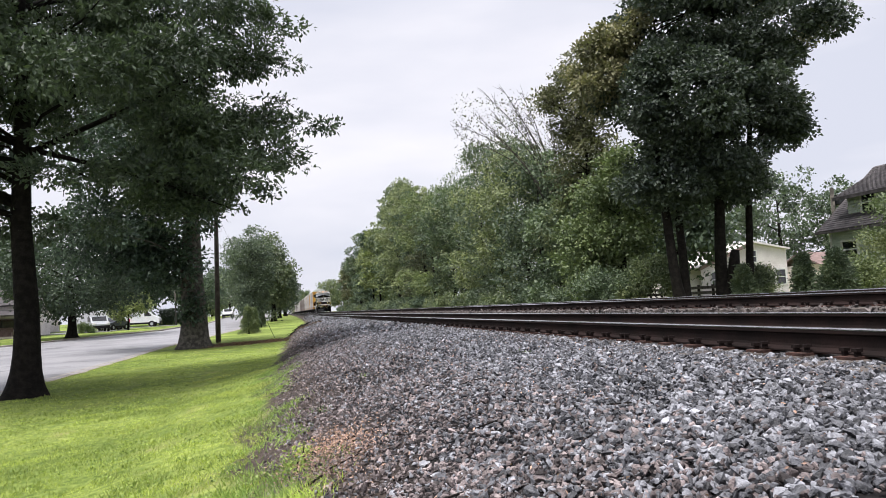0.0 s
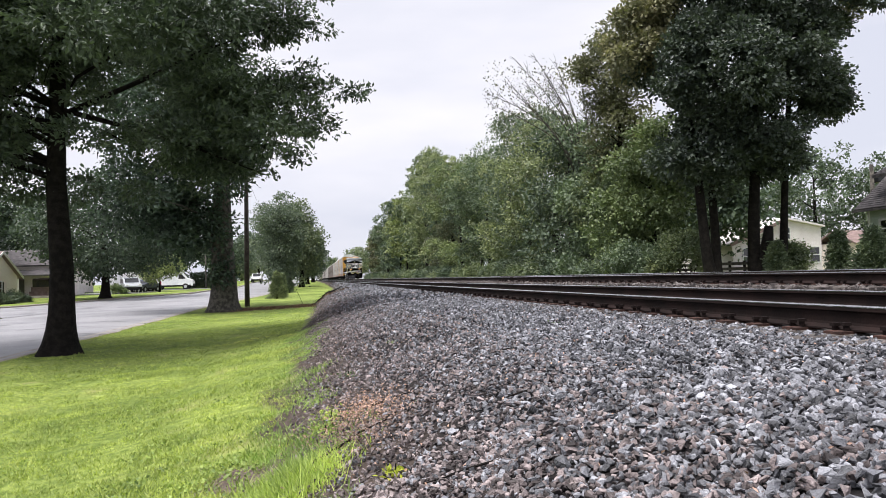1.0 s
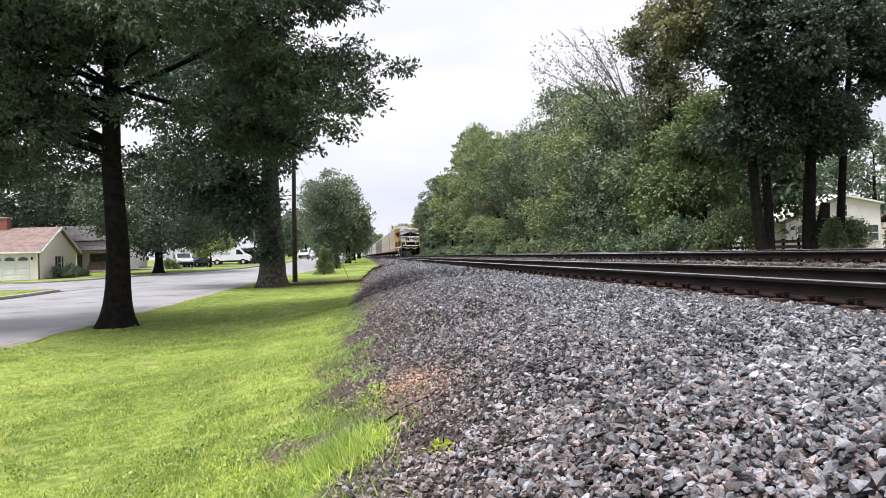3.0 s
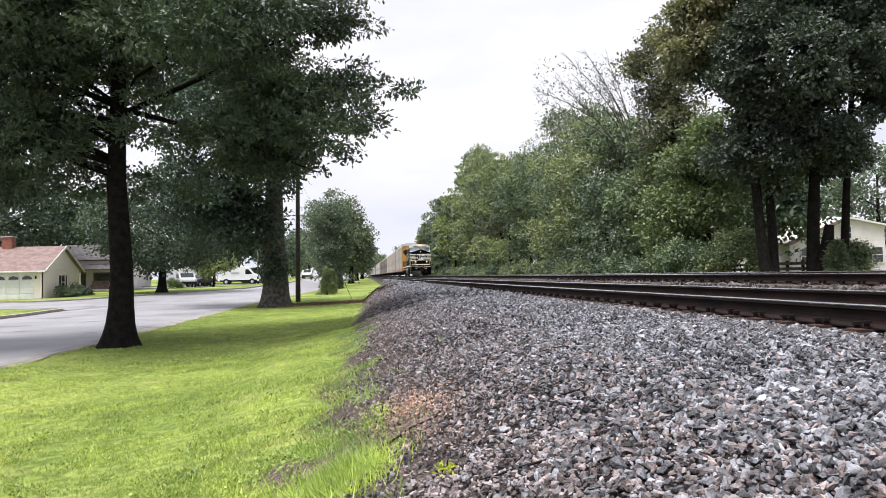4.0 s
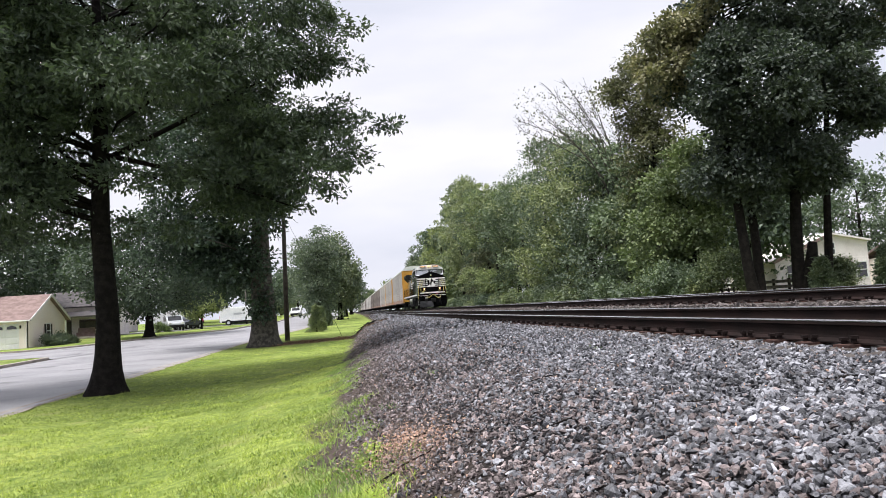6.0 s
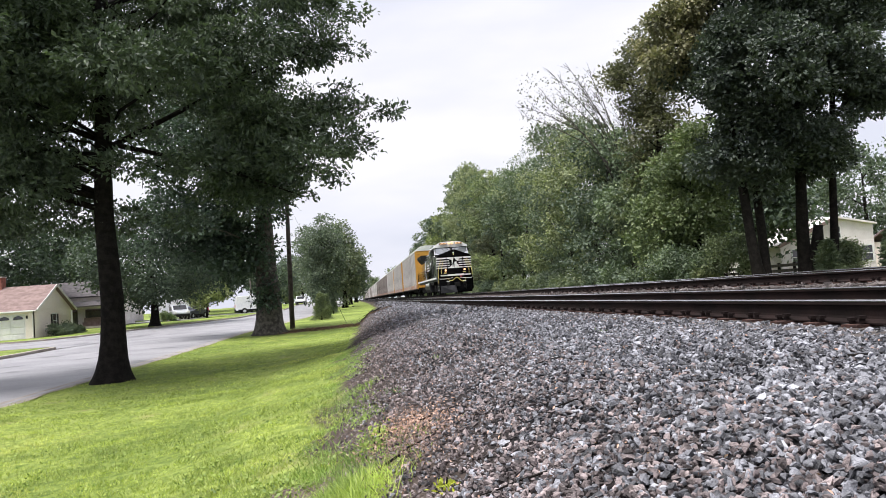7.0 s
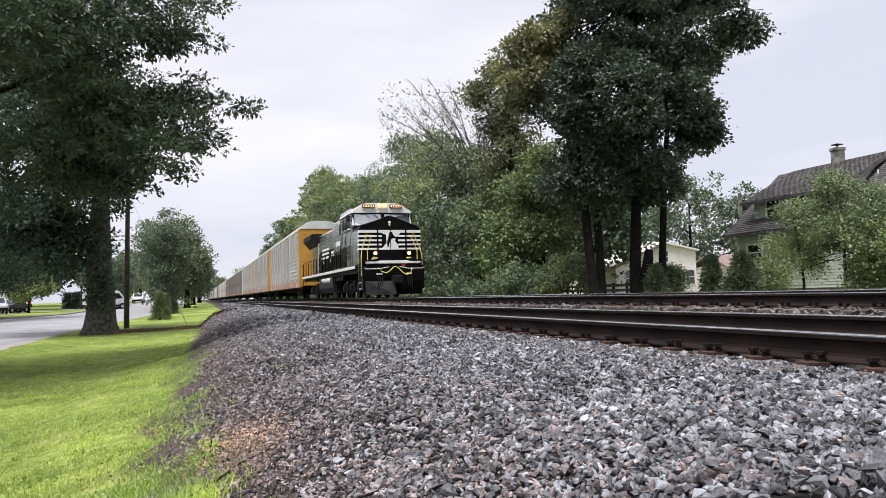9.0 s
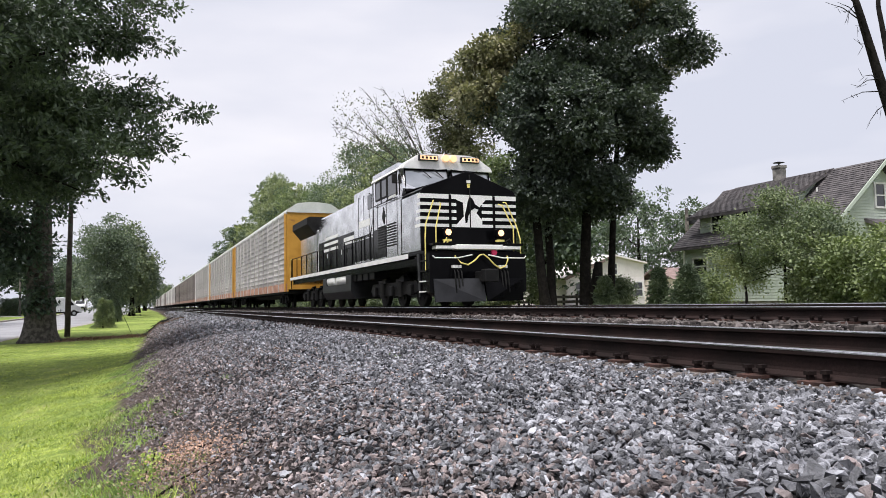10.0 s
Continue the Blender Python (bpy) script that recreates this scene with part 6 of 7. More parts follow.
def vehicle(name, m, profile, glass, half, paint, label, category, wheels, r, low):
    """A road vehicle from its side outline (y forward, z); glass: outlines of the side windows."""
    ob = empty(name, m, label, category)
    bm = prism(profile, "x", -half, half)
    es = [e for e in bm.edges if abs(abs(e.verts[0].co.x) - half) < 1e-4 and abs(e.verts[0].co.x - e.verts[1].co.x) < 1e-4 and min(e.verts[0].co.z, e.verts[1].co.z) > 0.6]
    bmesh.ops.bevel(bm, geom=es, offset=0.10, segments=3, affect="EDGES", profile=0.6)
    part("body", bm, paint, ob)
    for g in glass:
        for s in (-1, 1):
            part("side_window", prism(g, "x", min(s * (half - 0.03), s * (half + 0.008)), max(s * (half - 0.03), s * (half + 0.008))), GLASS_DARK, ob)
    y1 = max(p[0] for p in profile)
    y0 = min(p[0] for p in profile)
    part("front_bumper", boxes((-half + 0.03, y1 - 0.12, low, half - 0.03, y1 + 0.05, low + 0.32), bevel=0.04), UNDER, ob)
    part("rear_bumper", boxes((-half + 0.03, y0 - 0.05, low, half - 0.03, y0 + 0.12, low + 0.28), bevel=0.04), UNDER, ob)
    for s in (-1, 1):
        part("sill", boxes((s * (half - 0.04), y0 + 0.3, low - 0.03, s * (half + 0.015), y1 - 0.3, low + 0.20), bevel=0.01), UNDER, ob)
        part("headlight", boxes((s * (half - 0.40), y1 - 0.12, low + 0.40, s * (half - 0.06), y1 + 0.02, low + 0.62), bevel=0.03), TRIM, ob)
        part("tail_light", boxes((s * (half - 0.14), y0 - 0.02, low + 0.5, s * (half - 0.02), y0 + 0.05, low + 0.95)), RED_LENS, ob)
    ws = []
    for y in wheels:
        for s in (-1, 1):
            part("wheel_arch", tube(bmesh.new(), [(s * (half - 0.2), y, r), (s * (half + 0.006), y, r)], [r * 1.22, r * 1.22], 18), UNDER, ob)
            ws.append((car_wheel(ob, s * (half - 0.10), y, r), s * (half - 0.10), y, r))
    return ob, ws


VAN_OUT = [(-2.95, 0.45), (-2.98, 1.2), (-2.90, 2.45), (-2.75, 2.56), (1.2, 2.56), (1.55, 2.42), (2.25, 1.55), (2.85, 1.25), (2.98, 1.0), (2.98, 0.45)]
VAN_GLASS = [[(1.0, 1.45), (1.0, 2.15), (1.42, 2.15), (1.95, 1.55), (1.9, 1.45)]]
CAR_OUT = [(-2.2, 0.35), (-2.25, 0.85), (-2.1, 1.0), (-1.5, 1.05), (-0.95, 1.5), (0.35, 1.52), (1.05, 1.02), (2.05, 0.88), (2.25, 0.7), (2.25, 0.35)]
CAR_GLASS = [[(-1.2, 1.06), (-0.85, 1.42), (-0.1, 1.44), (-0.1, 1.06)], [(0.0, 1.06), (0.0, 1.44), (0.35, 1.44), (0.85, 1.06)]]
SUV_OUT = [(-2.3, 0.4), (-2.35, 1.0), (-2.2, 1.62), (-1.9, 1.74), (0.3, 1.74), (1.0, 1.15), (2.1, 1.02), (2.3, 0.8), (2.3, 0.4)]
SUV_GLASS = [[(-2.0, 1.12), (-1.9, 1.6), (-0.7, 1.62), (-0.7, 1.12)], [(-0.6, 1.12), (-0.6, 1.62), (0.25, 1.62), (0.78, 1.12)]]

VAN, VAN_WHEELS = vehicle("delivery_van", pose(-20.2, 112, 0.9, 0, 0, -90), VAN_OUT, VAN_GLASS, 1.0, VAN_WHITE, "white high-roofed delivery van with dark bumpers pulling out", "van", (-1.75, 1.95), 0.36, 0.40)
part("windscreen", slab((-0.82, 1.66, 2.36), (0.82, 1.66, 2.36), (0.82, 2.27, 1.58), (-0.82, 2.27, 1.58), 0.02), GLASS_DARK, VAN)
for _s in (-1, 1):
    part("side_emblem", boxes((_s * 1.004, -1.0, 1.45, _s * 1.012, 0.1, 1.75)), CAR_SILVER, VAN, "pale grey plain emblem bar")


def build_parked():
    g = left_z(112) + 0.19
    bm = boxes((-32, 108.5, g - 0.3, -12.2, 115.5, g + 0.02))
    tagged(part("driveway", bm, ASPHALT), "grey asphalt driveway", "driveway", kind="structure")
    g = left_z(95)
    tagged(part("driveway", boxes((-27, 88.5, g - 0.2, -19.0, 104, g + 0.21)), ASPHALT), "grey asphalt driveway with parked cars", "driveway", kind="structure")
    z = g + 0.21
    a, _ = vehicle("parked_car", pose(-21.0, 92.5, z, 0, 0, 200), SUV_OUT, SUV_GLASS, 0.93, CAR_SILVER, "silver estate car parked on a driveway", "car", (-1.4, 1.4), 0.34, 0.34)
    part("windscreen", slab((-0.75, 0.36, 1.70), (0.75, 0.36, 1.70), (0.75, 0.98, 1.18), (-0.75, 0.98, 1.18), 0.02), GLASS_DARK, a)
    b, _ = vehicle("parked_car", pose(-20.7, 98.6, z, 0, 0, 160), CAR_OUT, CAR_GLASS, 0.9, CAR_DARK, "dark blue saloon car parked on a driveway", "car", (-1.4, 1.4), 0.32, 0.3)
    part("windscreen", slab((-0.72, 0.40, 1.48), (0.72, 0.40, 1.48), (0.72, 1.02, 1.05), (-0.72, 1.02, 1.05), 0.02), GLASS_DARK, b)
    c, _ = vehicle("parked_van", pose(-22.6, 101.6, z, 0, 0, -80), VAN_OUT, VAN_GLASS, 1.0, VAN_WHITE, "white panel van parked behind a small tree", "van", (-1.75, 1.95), 0.36, 0.40)
    d, _ = vehicle("parked_car", pose(-10.6, 150, left_z(150) + 0.06, 0, 0, 178), SUV_OUT, SUV_GLASS, 0.93, VAN_WHITE, "white car standing far along the street", "car", (-1.4, 1.4), 0.34, 0.34)
    part("windscreen", slab((-0.75, 0.36, 1.70), (0.75, 0.36, 1.70), (0.75, 0.98, 1.18), (-0.75, 0.98, 1.18), 0.02), GLASS_DARK, d)
    # clipped hedge and round shrubs by the drives
    bl = [(-17.0 + 0.5 * i, 121 + 0.2 * j, 0.95 + 0.55 * k + 0.3, 0.5, 0.5, 0.45) for i in range(-3, 4) for j in range(2) for k in range(4)]
    shrub("hedge", (-17, 121, left_z(121) + 0.15), bl, 9000, 0.16, FIR, "square clipped dark green hedge")
    for x, y in ((-21.9, 88.6), (-21.0, 88.2)):
        zz = left_z(y) + 0.18
        bl = crown_blobs(x, y, zz + 0.45, 0.45, 0.45, 0.45, 10, (0.2, 0.3), 0.3, 1.0)
        shrub("round_shrub", (x, y, zz), bl, 1800, 0.12, LIGHT_LEAF, "round clipped yellow-green shrub")


build_parked()


# ---- poles and wires ----
def build_poles():
    p = empty("utility_pole", pose(-4.05, 48.2, ground_z(-4.05, 48.2)), "dark weathered timber utility pole with a guy wire", "utility pole")
    smooth(part("post", tube(bmesh.new(), [(0, 0, -0.1), (0.04, 0, 4), (0.12, 0, 9.8)], [0.16, 0.145, 0.11], 12), POLE_WOOD, p))
    part("crossarm", boxes((-1.1, -0.06, 9.0, 1.3, 0.06, 9.12)), POLE_WOOD, p)
    part("guy_wire", rod((0.11, 0, 8.2), (3.5, -2.6, 0.05), 0.006), UNDER, p)
    part("guy_guard", rod((3.06, -2.27, 1.10), (3.5, -2.6, 0.05), 0.012), UNDER, p)
    q = empty("street_pole", pose(-15.2, 112.5, left_z(112) + 0.1), "slim grey street pole beside the kerb", "pole")
    smooth(part("post", tube(bmesh.new(), [(0, 0, -0.1), (0, 0, 5.0)], [0.13, 0.10], 9), BARK_PALE, q))
    r = empty("utility_pole", pose(35.8, 42.1, 1.12), "grey utility pole with a transformer behind the house", "utility pole")
    smooth(part("post", tube(bmesh.new(), [(0, 0, -0.1), (0, 0, 6.9)], [0.15, 0.12], 10), BARK_PALE, r))
    part("transformer", boxes((0.25, -0.25, 5.7, 0.85, 0.25, 6.3), bevel=0.08), TANK, r)
    part("bracket", boxes((0, -0.05, 6.3, 1.2, 0.05, 6.42)), UNDER, r)
    # garden fence and a round white chair back behind the maple
    f = empty("fence", pose(0, 0, 0), "low dark timber garden fence", "fence")
    for k in range(9):
        part("post", boxes((20.3 + 0.02 * k, 31 + 1.3 * k, 1.0, 20.4 + 0.02 * k, 31.1 + 1.3 * k, 1.95)), BARK, f)
    for zz in (1.25, 1.5, 1.75):
        part("board", boxes((20.28, 31, zz, 20.31, 41.6, zz + 0.14)), BARK_PALE, f)
    c = empty("garden_chair", pose(22.6, 28.6, 1.13), "white round-backed wire garden chair", "chair")
    ring = [(0.42 * math.cos(a * math.tau / 20), 0, 0.95 + 0.5 * math.sin(a * math.tau / 20)) for a in range(21)]
    part("back_hoop", path(ring, 0.025), TRIM, c)
    for k in range(-2, 3):
        part("back_wire", rod((0.15 * k, 0, 0.52), (0.15 * k, 0, 1.4), 0.01), TRIM, c)
    part("seat", boxes((-0.4, -0.5, 0.42, 0.4, 0.02, 0.47), bevel=0.02), TRIM, c)
    for x in (-0.36, 0.36):
        for y in (-0.46, 0.0):
            part("leg", rod((x, y, 0), (x, y, 0.44), 0.018), TRIM, c)


build_poles()


# ---- litter, stones, grass ----
def build_litter():
    rr = random.Random(21)

    def stick(x, y, ln, ang, r, label):
        d = Vector((math.cos(ang), math.sin(ang), 0)) * ln / 2
        n = Vector((-d.y, d.x, 0)).normalized() * 0.04 * ln
        pts = []
        for f in (-1, -0.3, 0.3, 1):
            p = Vector((x, y, 0)) + d * f + n * math.sin(f * 3)
            p.z = ground_z(p.x, p.y) + 0.035
            pts.append(p)
        tagged(part("stick", tube(bmesh.new(), pts, [r, r * 0.9, r * 0.7, r * 0.4], 6), BARK), label, "stick", "fallen sticks on the shoulder")
    stick(0.20, 4.45, 0.55, 0.55, 0.010, "thin dark fallen stick on the stones")
    for k in range(16):
        stick(rr.uniform(0.5, 3.2), rr.uniform(2.4, 10), rr.uniform(0.15, 0.4), rr.uniform(0, 3.1), rr.uniform(0.004, 0.008), "thin dark fallen stick on the stones")
    # brush heap where the lawn ends
    heap = empty("brush_heap", pose(0.7, 46.5, ground_z(0.7, 46.5)), "heap of dead brown branches on the bank", "brush heap")
    for k in range(60):
        along = rr.gauss(0, 1.7)
        x, y = 0.2 * along + rr.gauss(0, 0.22), along
        a, ln = rr.gauss(1.3, 0.45), rr.uniform(0.5, 1.4)
        h = max(0.02, 0.34 - 0.5 * abs(x - 0.2 * along) - 0.10 * abs(along)) * rr.random()
        base = ground_z(0.7 + x, 46.5 + y) - ground_z(0.7, 46.5)
        p = Vector((x, y, base + 0.03 + h))
        end = Vector((x + math.cos(a) * ln, y + math.sin(a) * ln, 0))
        end.z = ground_z(0.7 + end.x, 46.5 + end.y) - ground_z(0.7, 46.5) + 0.04 + rr.uniform(0.0, 0.25)
        part("branch", tube(bmesh.new(), [p - (end - p) * 0.3, p, end], [0.022, 0.025, 0.008], 5), BARK if k % 3 else BARK_PALE, heap)
    # fallen leaves in a band from the old tree to the bank, and an orange drift on the shoulder
    n = 5200
    x = RNG.uniform(-4.5, 2.2, n)
    y = 43.6 + 0.10 * x + RNG.normal(0, 0.7, n)
    z = np.array([ground_z(a, b) for a, b in zip(x, y)]) + 0.03
    tagged(new("leaf_litter", leaf_mesh("leaf_litter", np.stack([x, y, z], 1), RNG.normal(0, 1, (n, 3)) * np.array([1, 1, 0.1]), 0.10, DEAD_LEAF, 0.0)), "brown fallen leaves in a band across the lawn", "leaf litter", kind="stuff")
    n = 1700
    x = 0.28 + RNG.normal(0, 0.17, n)
    y = 4.9 + RNG.normal(0, 0.42, n)
    z = np.array([ground_z(a, b) for a, b in zip(x, y)]) + RNG.uniform(0.035, 0.075, n)
    tagged(new("leaf_drift", leaf_mesh("leaf_drift", np.stack([x, y, z], 1), RNG.normal(0, 1, (n, 3)) * np.array([1, 1, 0.25]), 0.022, ORANGE_LEAF, 0.0, 0.2)), "orange dry plant litter on the stones", "leaf litter", kind="stuff")
    n = 700
    x = RNG.uniform(0.0, 3.6, n)
    y = RNG.uniform(1.6, 12, n)
    z = np.array([ground_z(a, b) for a, b in zip(x, y)]) + RNG.uniform(0.03, 0.06, n)
    tagged(new("leaf_scraps", leaf_mesh("leaf_scraps", np.stack([x, y, z], 1), RNG.normal(0, 1, (n, 3)) * np.array([1, 1, 0.2]), 0.022, ORANGE_LEAF, 0.0, 0.25)), "scattered dry leaf scraps between the stones", "leaf litter", kind="stuff")


DEAD_LEAF = leaf_material("dead_leaves", (0.10, 0.055, 0.03), (0.22, 0.13, 0.08), None, 0.1)
ORANGE_LEAF = leaf_material("orange_litter", (0.30, 0.17, 0.13), (0.56, 0.38, 0.31), None, 0.1)
CLOVER = leaf_material("clover_leaves", (0.10, 0.16, 0.05), (0.25, 0.34, 0.10), None, 0.25, 3.0)
TUFT = leaf_material("tuft_blades", (0.20, 0.29, 0.07), (0.44, 0.54, 0.16), None, 0.35, 3.0)
YELLOW_LEAF = leaf_material("yellow_weed", (0.25, 0.32, 0.04), (0.45, 0.48, 0.08), None, 0.3)


def stone_shapes(n, seed, points):
    """Angular broken stones of unit size: hulls of a few points, each with its own triangles."""
    r = np.random.default_rng(seed)
    shapes = []
    for _ in range(n):
        bm = bmesh.new()
        d = unit(r.normal(0, 1, (points, 3))) * r.uniform(0.85, 1.12, (points, 1))
        for p in d:
            bm.verts.new(p)
        res = bmesh.ops.convex_hull(bm, input=bm.verts)
        bmesh.ops.delete(bm, geom=list({g for g in res["geom_interior"] + res["geom_unused"] if isinstance(g, bmesh.types.BMVert)}), context="VERTS")
        bm.verts.index_update()
        shapes.append((np.array([v.co[:] for v in bm.verts]), np.array([[v.index for v in f.verts] for f in bm.faces])))
        bm.free()
    return shapes


def scatter_stones(x, y, size, shapes):
    """Arrays of vertices and faces for stones of the given sizes at x, y."""
    V, F, base = [], [], 0
    pick = RNG.integers(len(shapes), size=len(x))
    for i, (v0, f0) in enumerate(shapes):
        sel = pick == i
        n = int(sel.sum())
        if not n:
            continue
        sz = size[sel]
        S = v0[None] * (sz * RNG.lognormal(0, 0.26, n))[:, None, None] * np.array([1.08, 0.80, 0.58]) * RNG.uniform(0.75, 1.25, (n, 1, 3))
        q = RNG.normal(0, 1, (n, 4)) * np.array([1, 0.5, 0.5, 1])
        q /= np.linalg.norm(q, axis=1, keepdims=True)
        w, a, b, c = q.T
        R = np.stack([1 - 2 * (b * b + c * c), 2 * (a * b - c * w), 2 * (a * c + b * w), 2 * (a * b + c * w), 1 - 2 * (a * a + c * c), 2 * (b * c - a * w), 2 * (a * c - b * w), 2 * (b * c + a * w), 1 - 2 * (a * a + b * b)], 1).reshape(n, 3, 3)
        S = np.einsum("nij,nvj->nvi", R, S)
        z = np.array([ground_z(u, v) for u, v in zip(x[sel], y[sel])]) + sz * RNG.uniform(-0.6, 2.0, n)
        S += np.stack([x[sel], y[sel], z], 1)[:, None, :]
        F.append((f0[None] + (base + np.arange(n) * len(v0))[:, None, None]).reshape(-1, 3))
        V.append(S.reshape(-1, 3))
        base += n * len(v0)
    return np.concatenate(V), np.concatenate(F)


def build_stones():
    fine, rough, coarse = stone_shapes(20, 1, 12), stone_shapes(16, 2, 9), stone_shapes(16, 3, 7)

    def zone(n, x0, x1, y0, y1, size, shapes, label, skip=None, old=False):
        x, y = RNG.uniform(x0, x1, n), RNG.uniform(y0, y1, n)
        # smaller stones towards the lawn need more of them, the coarse ones by the rail fewer
        k = np.clip(0.78 + 0.13 * x, 0.76, 1.10) if not old else np.ones(n)
        wob = np.array([0.30 * noise.noise(Vector((a * 1.1, b * 0.7, 3.0))) for a, b in zip(x, y)])
        ok = RNG.random(n) < np.clip((x - bank_shift(y) + 0.25 + wob) / 1.1, 0.0, 1.0) ** 0.7 / np.clip(k, 1, 2) ** 1.2
        if skip is not None:
            ok &= ~skip(x, y)
        x, y, k = x[ok], y[ok], k[ok]
        brown = RNG.random(len(x)) < np.clip(0.95 - 0.42 * x, 0.05, 0.92)
        pick = ((brown | ~brown, STONE_OLD, "dark weathered "),) if old else ((brown, STONE_RUST, "reddish-brown stained "), (~brown, STONE, "grey broken "))
        for sel, mat, lab in pick:
            if sel.sum():
                v, f = scatter_stones(x[sel], y[sel], size * k[sel], shapes)
                tagged(new("ballast_stones", raw_mesh("ballast_stones", v, f, 3, mat)), lab + label, "ballast", kind="stuff")
    picked = lambda x, y: (x > 0.2) & (x < 0.95) & (y > 1.8) & (y < 2.2)
    zone(24000, -0.2, 3.95, 1.9, 3.5, 0.0190, fine, "granite ballast on the near shoulder", picked)
    zone(36000, -0.2, 3.95, 3.5, 7.6, 0.0184, rough, "granite ballast on the shoulder")
    zone(40000, -0.2, 3.95, 7.6, 18.0, 0.0215, coarse, "granite ballast along the shoulder")
    zone(17000, -0.2, 3.95, 18.0, 44.0, 0.036, coarse, "granite ballast farther along the shoulder")
    zone(15000, -0.2, 3.95, -4.5, 1.9, 0.030, coarse, "granite ballast behind along the shoulder")
    zone(7000, 0.2, 3.95, 44.0, 110.0, 0.06, coarse, "granite ballast far along the shoulder")
    zone(6500, 5.6, 7.95, 1.5, 26.0, 0.038, coarse, "granite ballast between the tracks", None, True)
    zone(3000, 5.6, 7.95, 26.0, 70.0, 0.050, coarse, "granite ballast between the tracks", None, True)
    # the nearest stones one by one
    root = empty("ballast_patch", pose(0, 0, 0), "loose grey granite stones close to the camera", "ballast")
    meshes = [raw_mesh("stone", v, f, 3, STONE_PIECE) for v, f in fine]
    rr = random.Random(9)
    for k in range(300):
        x, y = rr.uniform(0.2, 0.95), rr.uniform(1.8, 2.2)
        ob = new("stone", meshes[rr.randrange(len(meshes))])
        ob.parent = root
        s = 0.0195 * math.exp(rr.gauss(0, 0.28))
        ob.matrix_local = pose(x, y, ground_z(x, y) + s * rr.uniform(0, 0.8), rr.uniform(-30, 30), rr.uniform(-30, 30), rr.uniform(0, 360)) @ Matrix.Diagonal((s * 1.15, s * 0.8, s * 0.6, 1))


def build_grass():
    def blades(n, x, y, h, w, mat, name, label, lean=0.5):
        z = np.array([ground_z(a, b) for a, b in zip(x, y)]) + 0.0
        for k in range(len(z)):
            if -8 < x[k] < 3.5 and -4 < y[k] < 40:
                z[k] += 0.03 * noise.noise(Vector((x[k] * 0.9, y[k] * 0.9, 0)))
        c = np.stack([x, y, z], 1)
        a = RNG.uniform(0, math.tau, n)
        side = np.stack([np.cos(a), np.sin(a), np.zeros(n)], 1) * w * RNG.uniform(0.7, 1.3, (n, 1))
        tip = np.stack([RNG.normal(0, lean, n), RNG.normal(0, lean, n), np.ones(n)], 1)
        tip = unit(tip) * (h * RNG.uniform(0.5, 1.4, (n, 1)))
        v = np.stack([c - side, c + side, c + tip], 1).reshape(-1, 3)
        tagged(new(name, raw_mesh(name, v, np.arange(n * 3).reshape(-1, 3), 3, mat)), label, "grass", kind="stuff")
    def edge(x, y):
        return np.array([-0.22 + 0.34 * noise.noise(Vector((7.0, b * 0.75, 0))) + 0.22 * noise.noise(Vector((a * 2.0, b * 2.4, 5.0))) for a, b in zip(x, y)])
    def lush(x, y):
        return np.array([0.75 + 0.9 * max(-0.4, noise.noise(Vector((a * 2.6, b * 2.6, 9.0)))) + 0.5 * noise.noise(Vector((a * 0.7, b * 0.7, 2.0))) for a, b in zip(x, y)])[:, None]
    n = 130000
    y = 2.2 + 12 * RNG.random(n) ** 1.5
    x = 0.15 - (0.8 + 0.62 * y) * RNG.random(n)
    ok = x + np.abs(RNG.normal(0, 0.16, n)) < edge(x, y) + bank_shift(y)
    bare = np.hypot(x + 0.26, y - 4.8) < 0.42
    ok &= ~(bare & (RNG.random(n) < 0.85))
    x, y = x[ok], y[ok]
    blades(len(x), x, y, 0.052 * lush(x, y), 0.0046, BLADE, "lawn_grass", "short bright green mown lawn grass", 0.9)
    n = 24000
    y, x = RNG.uniform(-9, 2.2, n), -7 * RNG.random(n)
    ok = x < edge(x, y)
    x, y = x[ok], y[ok]
    blades(len(x), x, y, 0.045 * lush(x, y), 0.010, BLADE, "lawn_grass", "short bright green mown lawn grass by the path", 0.9)
    n = 60000
    y = 13 + 28 * RNG.random(n) ** 1.3
    x = 0.9 - 8.0 * RNG.random(n)
    ok = x + np.abs(RNG.normal(0, 0.2, n)) < edge(x, y) + bank_shift(y) + 0.05
    x, y = x[ok], y[ok]
    blades(len(x), x, y, 0.045 * lush(x, y), 0.010, BLADE, "lawn_grass", "short bright green mown lawn grass farther off", 0.9)
    # low broad-leaved plants in the lawn, in patches
    n = 26000
    y = 2.4 + 9 * RNG.random(n) ** 1.4
    x = 0.1 - (0.7 + 0.62 * y) * RNG.random(n)
    ok = (x < edge(x, y)) & (lush(x, y)[:, 0] > 0.95)
    x, y = x[ok], y[ok]
    z = np.array([ground_z(a, b) for a, b in zip(x, y)]) + RNG.uniform(0.012, 0.045, len(x))
    tagged(new("lawn_clover", leaf_mesh("lawn_clover", np.stack([x, y, z], 1), RNG.normal(0, 1, (len(x), 3)) * np.array([1, 1, 0.3]), 0.024, CLOVER, 0.0, 0.42)), "low clover and broad-leaved plants in the lawn", "clover", kind="stuff")
    # ragged tufts where the lawn meets the stones
    cy = np.concatenate([RNG.uniform(2.6, 5.5, 30), RNG.uniform(5, 18, 60)])
    cx = edge(np.zeros(90), cy) + RNG.normal(0.0, 0.16, 90)
    k = RNG.integers(90, size=12000)
    x, y = cx[k] + RNG.normal(0, 0.09, 12000), cy[k] + RNG.normal(0, 0.12, 12000)
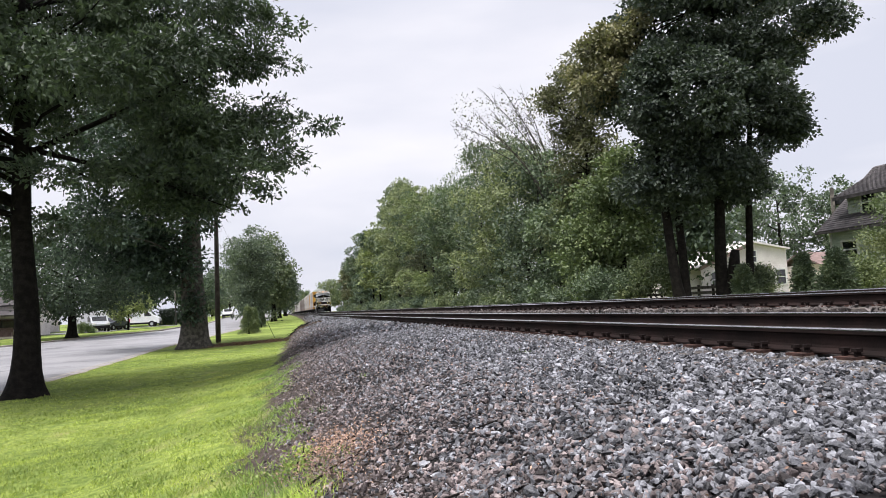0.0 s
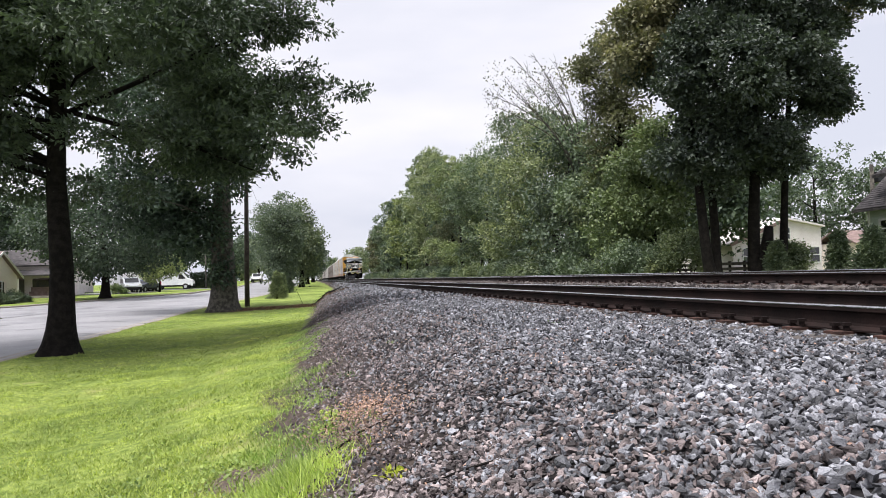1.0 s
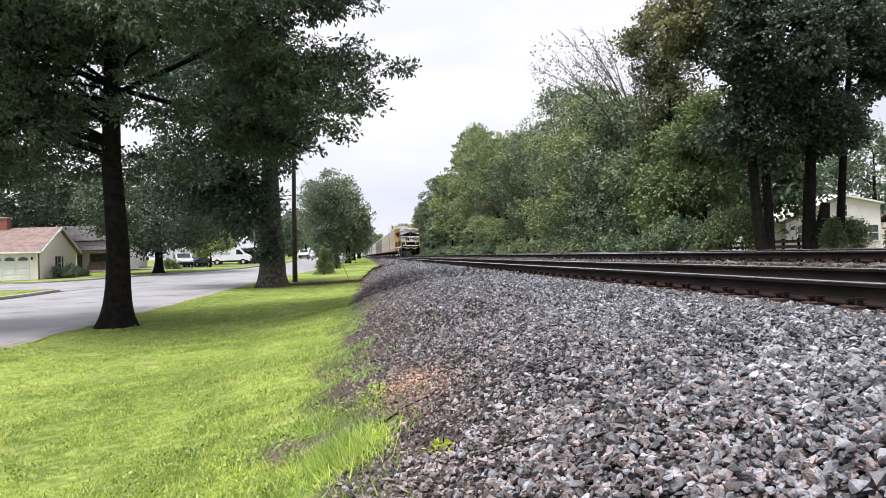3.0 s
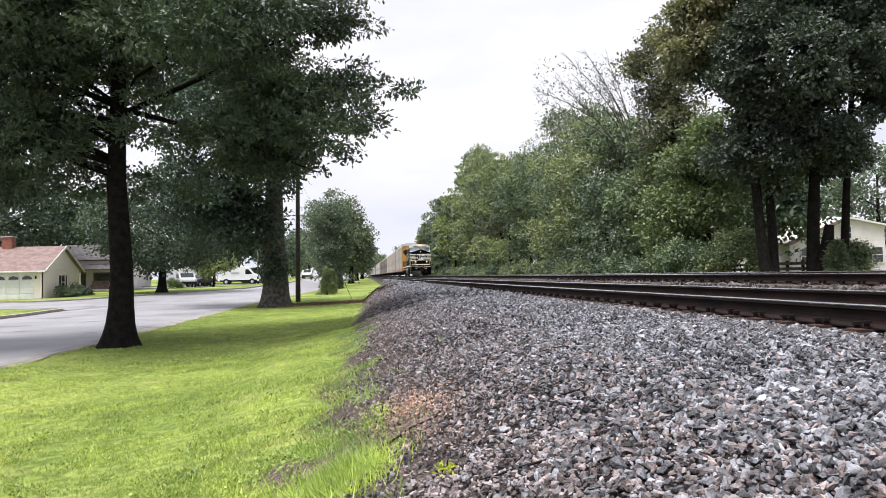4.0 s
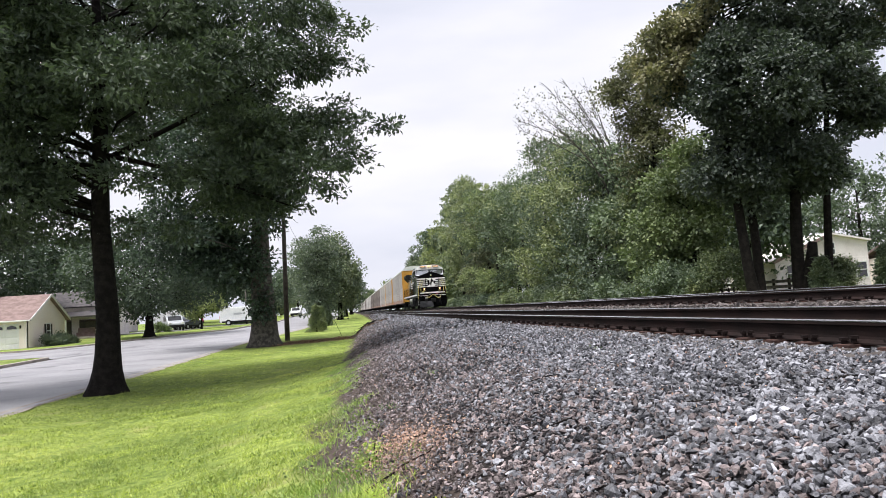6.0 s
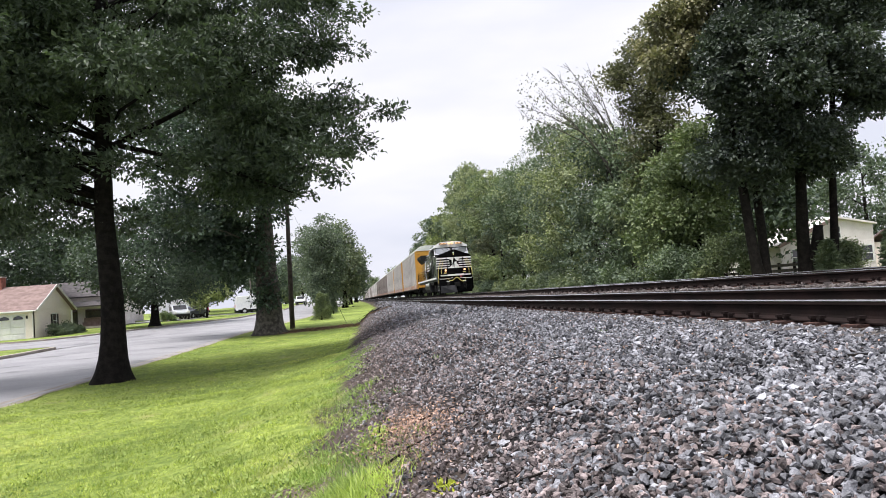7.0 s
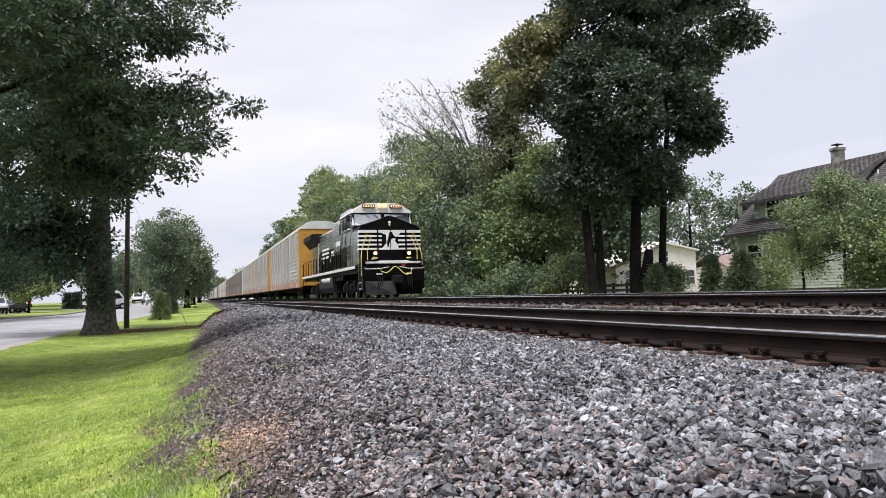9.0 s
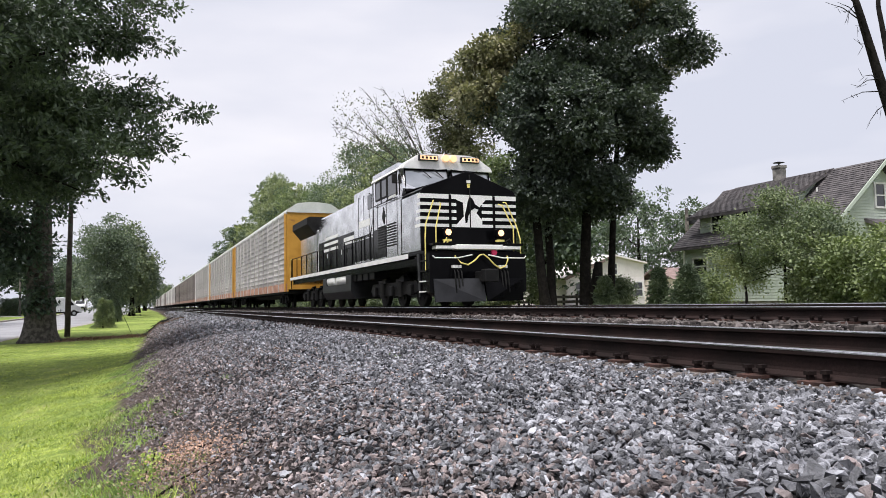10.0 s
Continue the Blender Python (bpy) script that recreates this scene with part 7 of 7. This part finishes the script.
    blades(12000, x, y, 0.062, 0.0042, TUFT, "grass_tuft", "ragged grass tufts at the ballast edge", 1.1)
    n = 2600
    x, y = -0.14 + RNG.normal(0, 0.14, n), 4.1 + RNG.normal(0, 0.18, n)
    blades(n, x, y, 0.11, 0.0036, TUFT, "grass_tuft", "long bright grass tuft at the ballast edge", 1.0)
    # small weeds on the stones
    for wx, wy, m, cnt, r in ((0.34, 3.4, YELLOW_LEAF, 60, 0.055), (0.10, 5.4, TUFT, 150, 0.13), (0.05, 5.0, TUFT, 120, 0.12), (0.10, 5.1, LIGHT_LEAF, 70, 0.09), (2.55, 7.6, LIGHT_LEAF, 30, 0.05), (0.30, 7.0, LIGHT_LEAF, 50, 0.08), (0.9, 8.6, LIGHT_LEAF, 40, 0.06)):
        root = empty("weed", pose(wx, wy, ground_z(wx, wy) + 0.02), "small yellow-green weed among the stones" if m is YELLOW_LEAF else "small green weed among the stones", "weed")
        p = RNG.normal(0, r * 0.55, (cnt, 3)) * np.array([1, 1, 0.45])
        p[:, 2] = np.abs(p[:, 2]) + 0.01
        lf = new("foliage", leaf_mesh("foliage", p, p + np.array([0, 0, 0.08]), 0.026, m, 0.0, 0.3))
        lf.parent = root
        part("stem", rod((0, 0, -0.03), (0.01, 0, 0.06), 0.004), BARK, root)


build_litter()
build_stones()
build_grass()


# ---- what moves ----
def motions():
    def train_y(t):
        return TRAIN_Y + SPEED * (10 - t)

    for ob, off in [(LOCO, 0.0)] + [(c, CAR_FIRST + CAR_GAP * i) for i, (c, _) in enumerate(RACKS)]:
        walk(ob, [(t, pose(TRAIN_X, train_y(t) + off, TRAIN_Z)) for t in (0, 2.5, 5, 7.5, 10)])
    spinning = list(LOCO_WHEELS) + [w for _, ws in RACKS[:3] for w in ws]
    for ob, y, r in spinning:
        deg = math.degrees(SPEED / r)
        walk(ob, [(k / 30, pose(0, y, r, deg * k / 30)) for k in range(301)])
    van = [(0, -20.2, 112.0, 0.90, -90), (1.25, -19.65, 112.0, 0.90, -90), (2.5, -19.0, 112.0, 0.90, -90), (4.5, -17.4, 112.0, 0.89, -90), (5.5, -16.5, 112.1, 0.88, -86), (6.5, -15.3, 112.3, 0.85, -80), (7.5, -13.9, 112.8, 0.81, -72), (8.2, -13.2, 113.2, 0.79, -68), (9.0, -12.3, 113.8, 0.78, -64), (10, -11.1, 114.8, 0.77, -60)]
    walk(VAN, [(t, pose(x, y, z, 0, 0, a)) for t, x, y, z, a in van])
    for ob, wx, wy, r in VAN_WHEELS:
        rows, dist = [], 0.0
        for k in range(101):
            t = k / 10
            for (t0, x0, y0, *_), (t1, x1, y1, *_) in zip(van, van[1:]):
                if t0 <= t <= t1:
                    v = math.hypot(x1 - x0, y1 - y0) / (t1 - t0)
            rows.append((t, pose(wx, wy, r, -math.degrees(dist / r))))
            dist += v * 0.1
        walk(ob, rows)


motions()
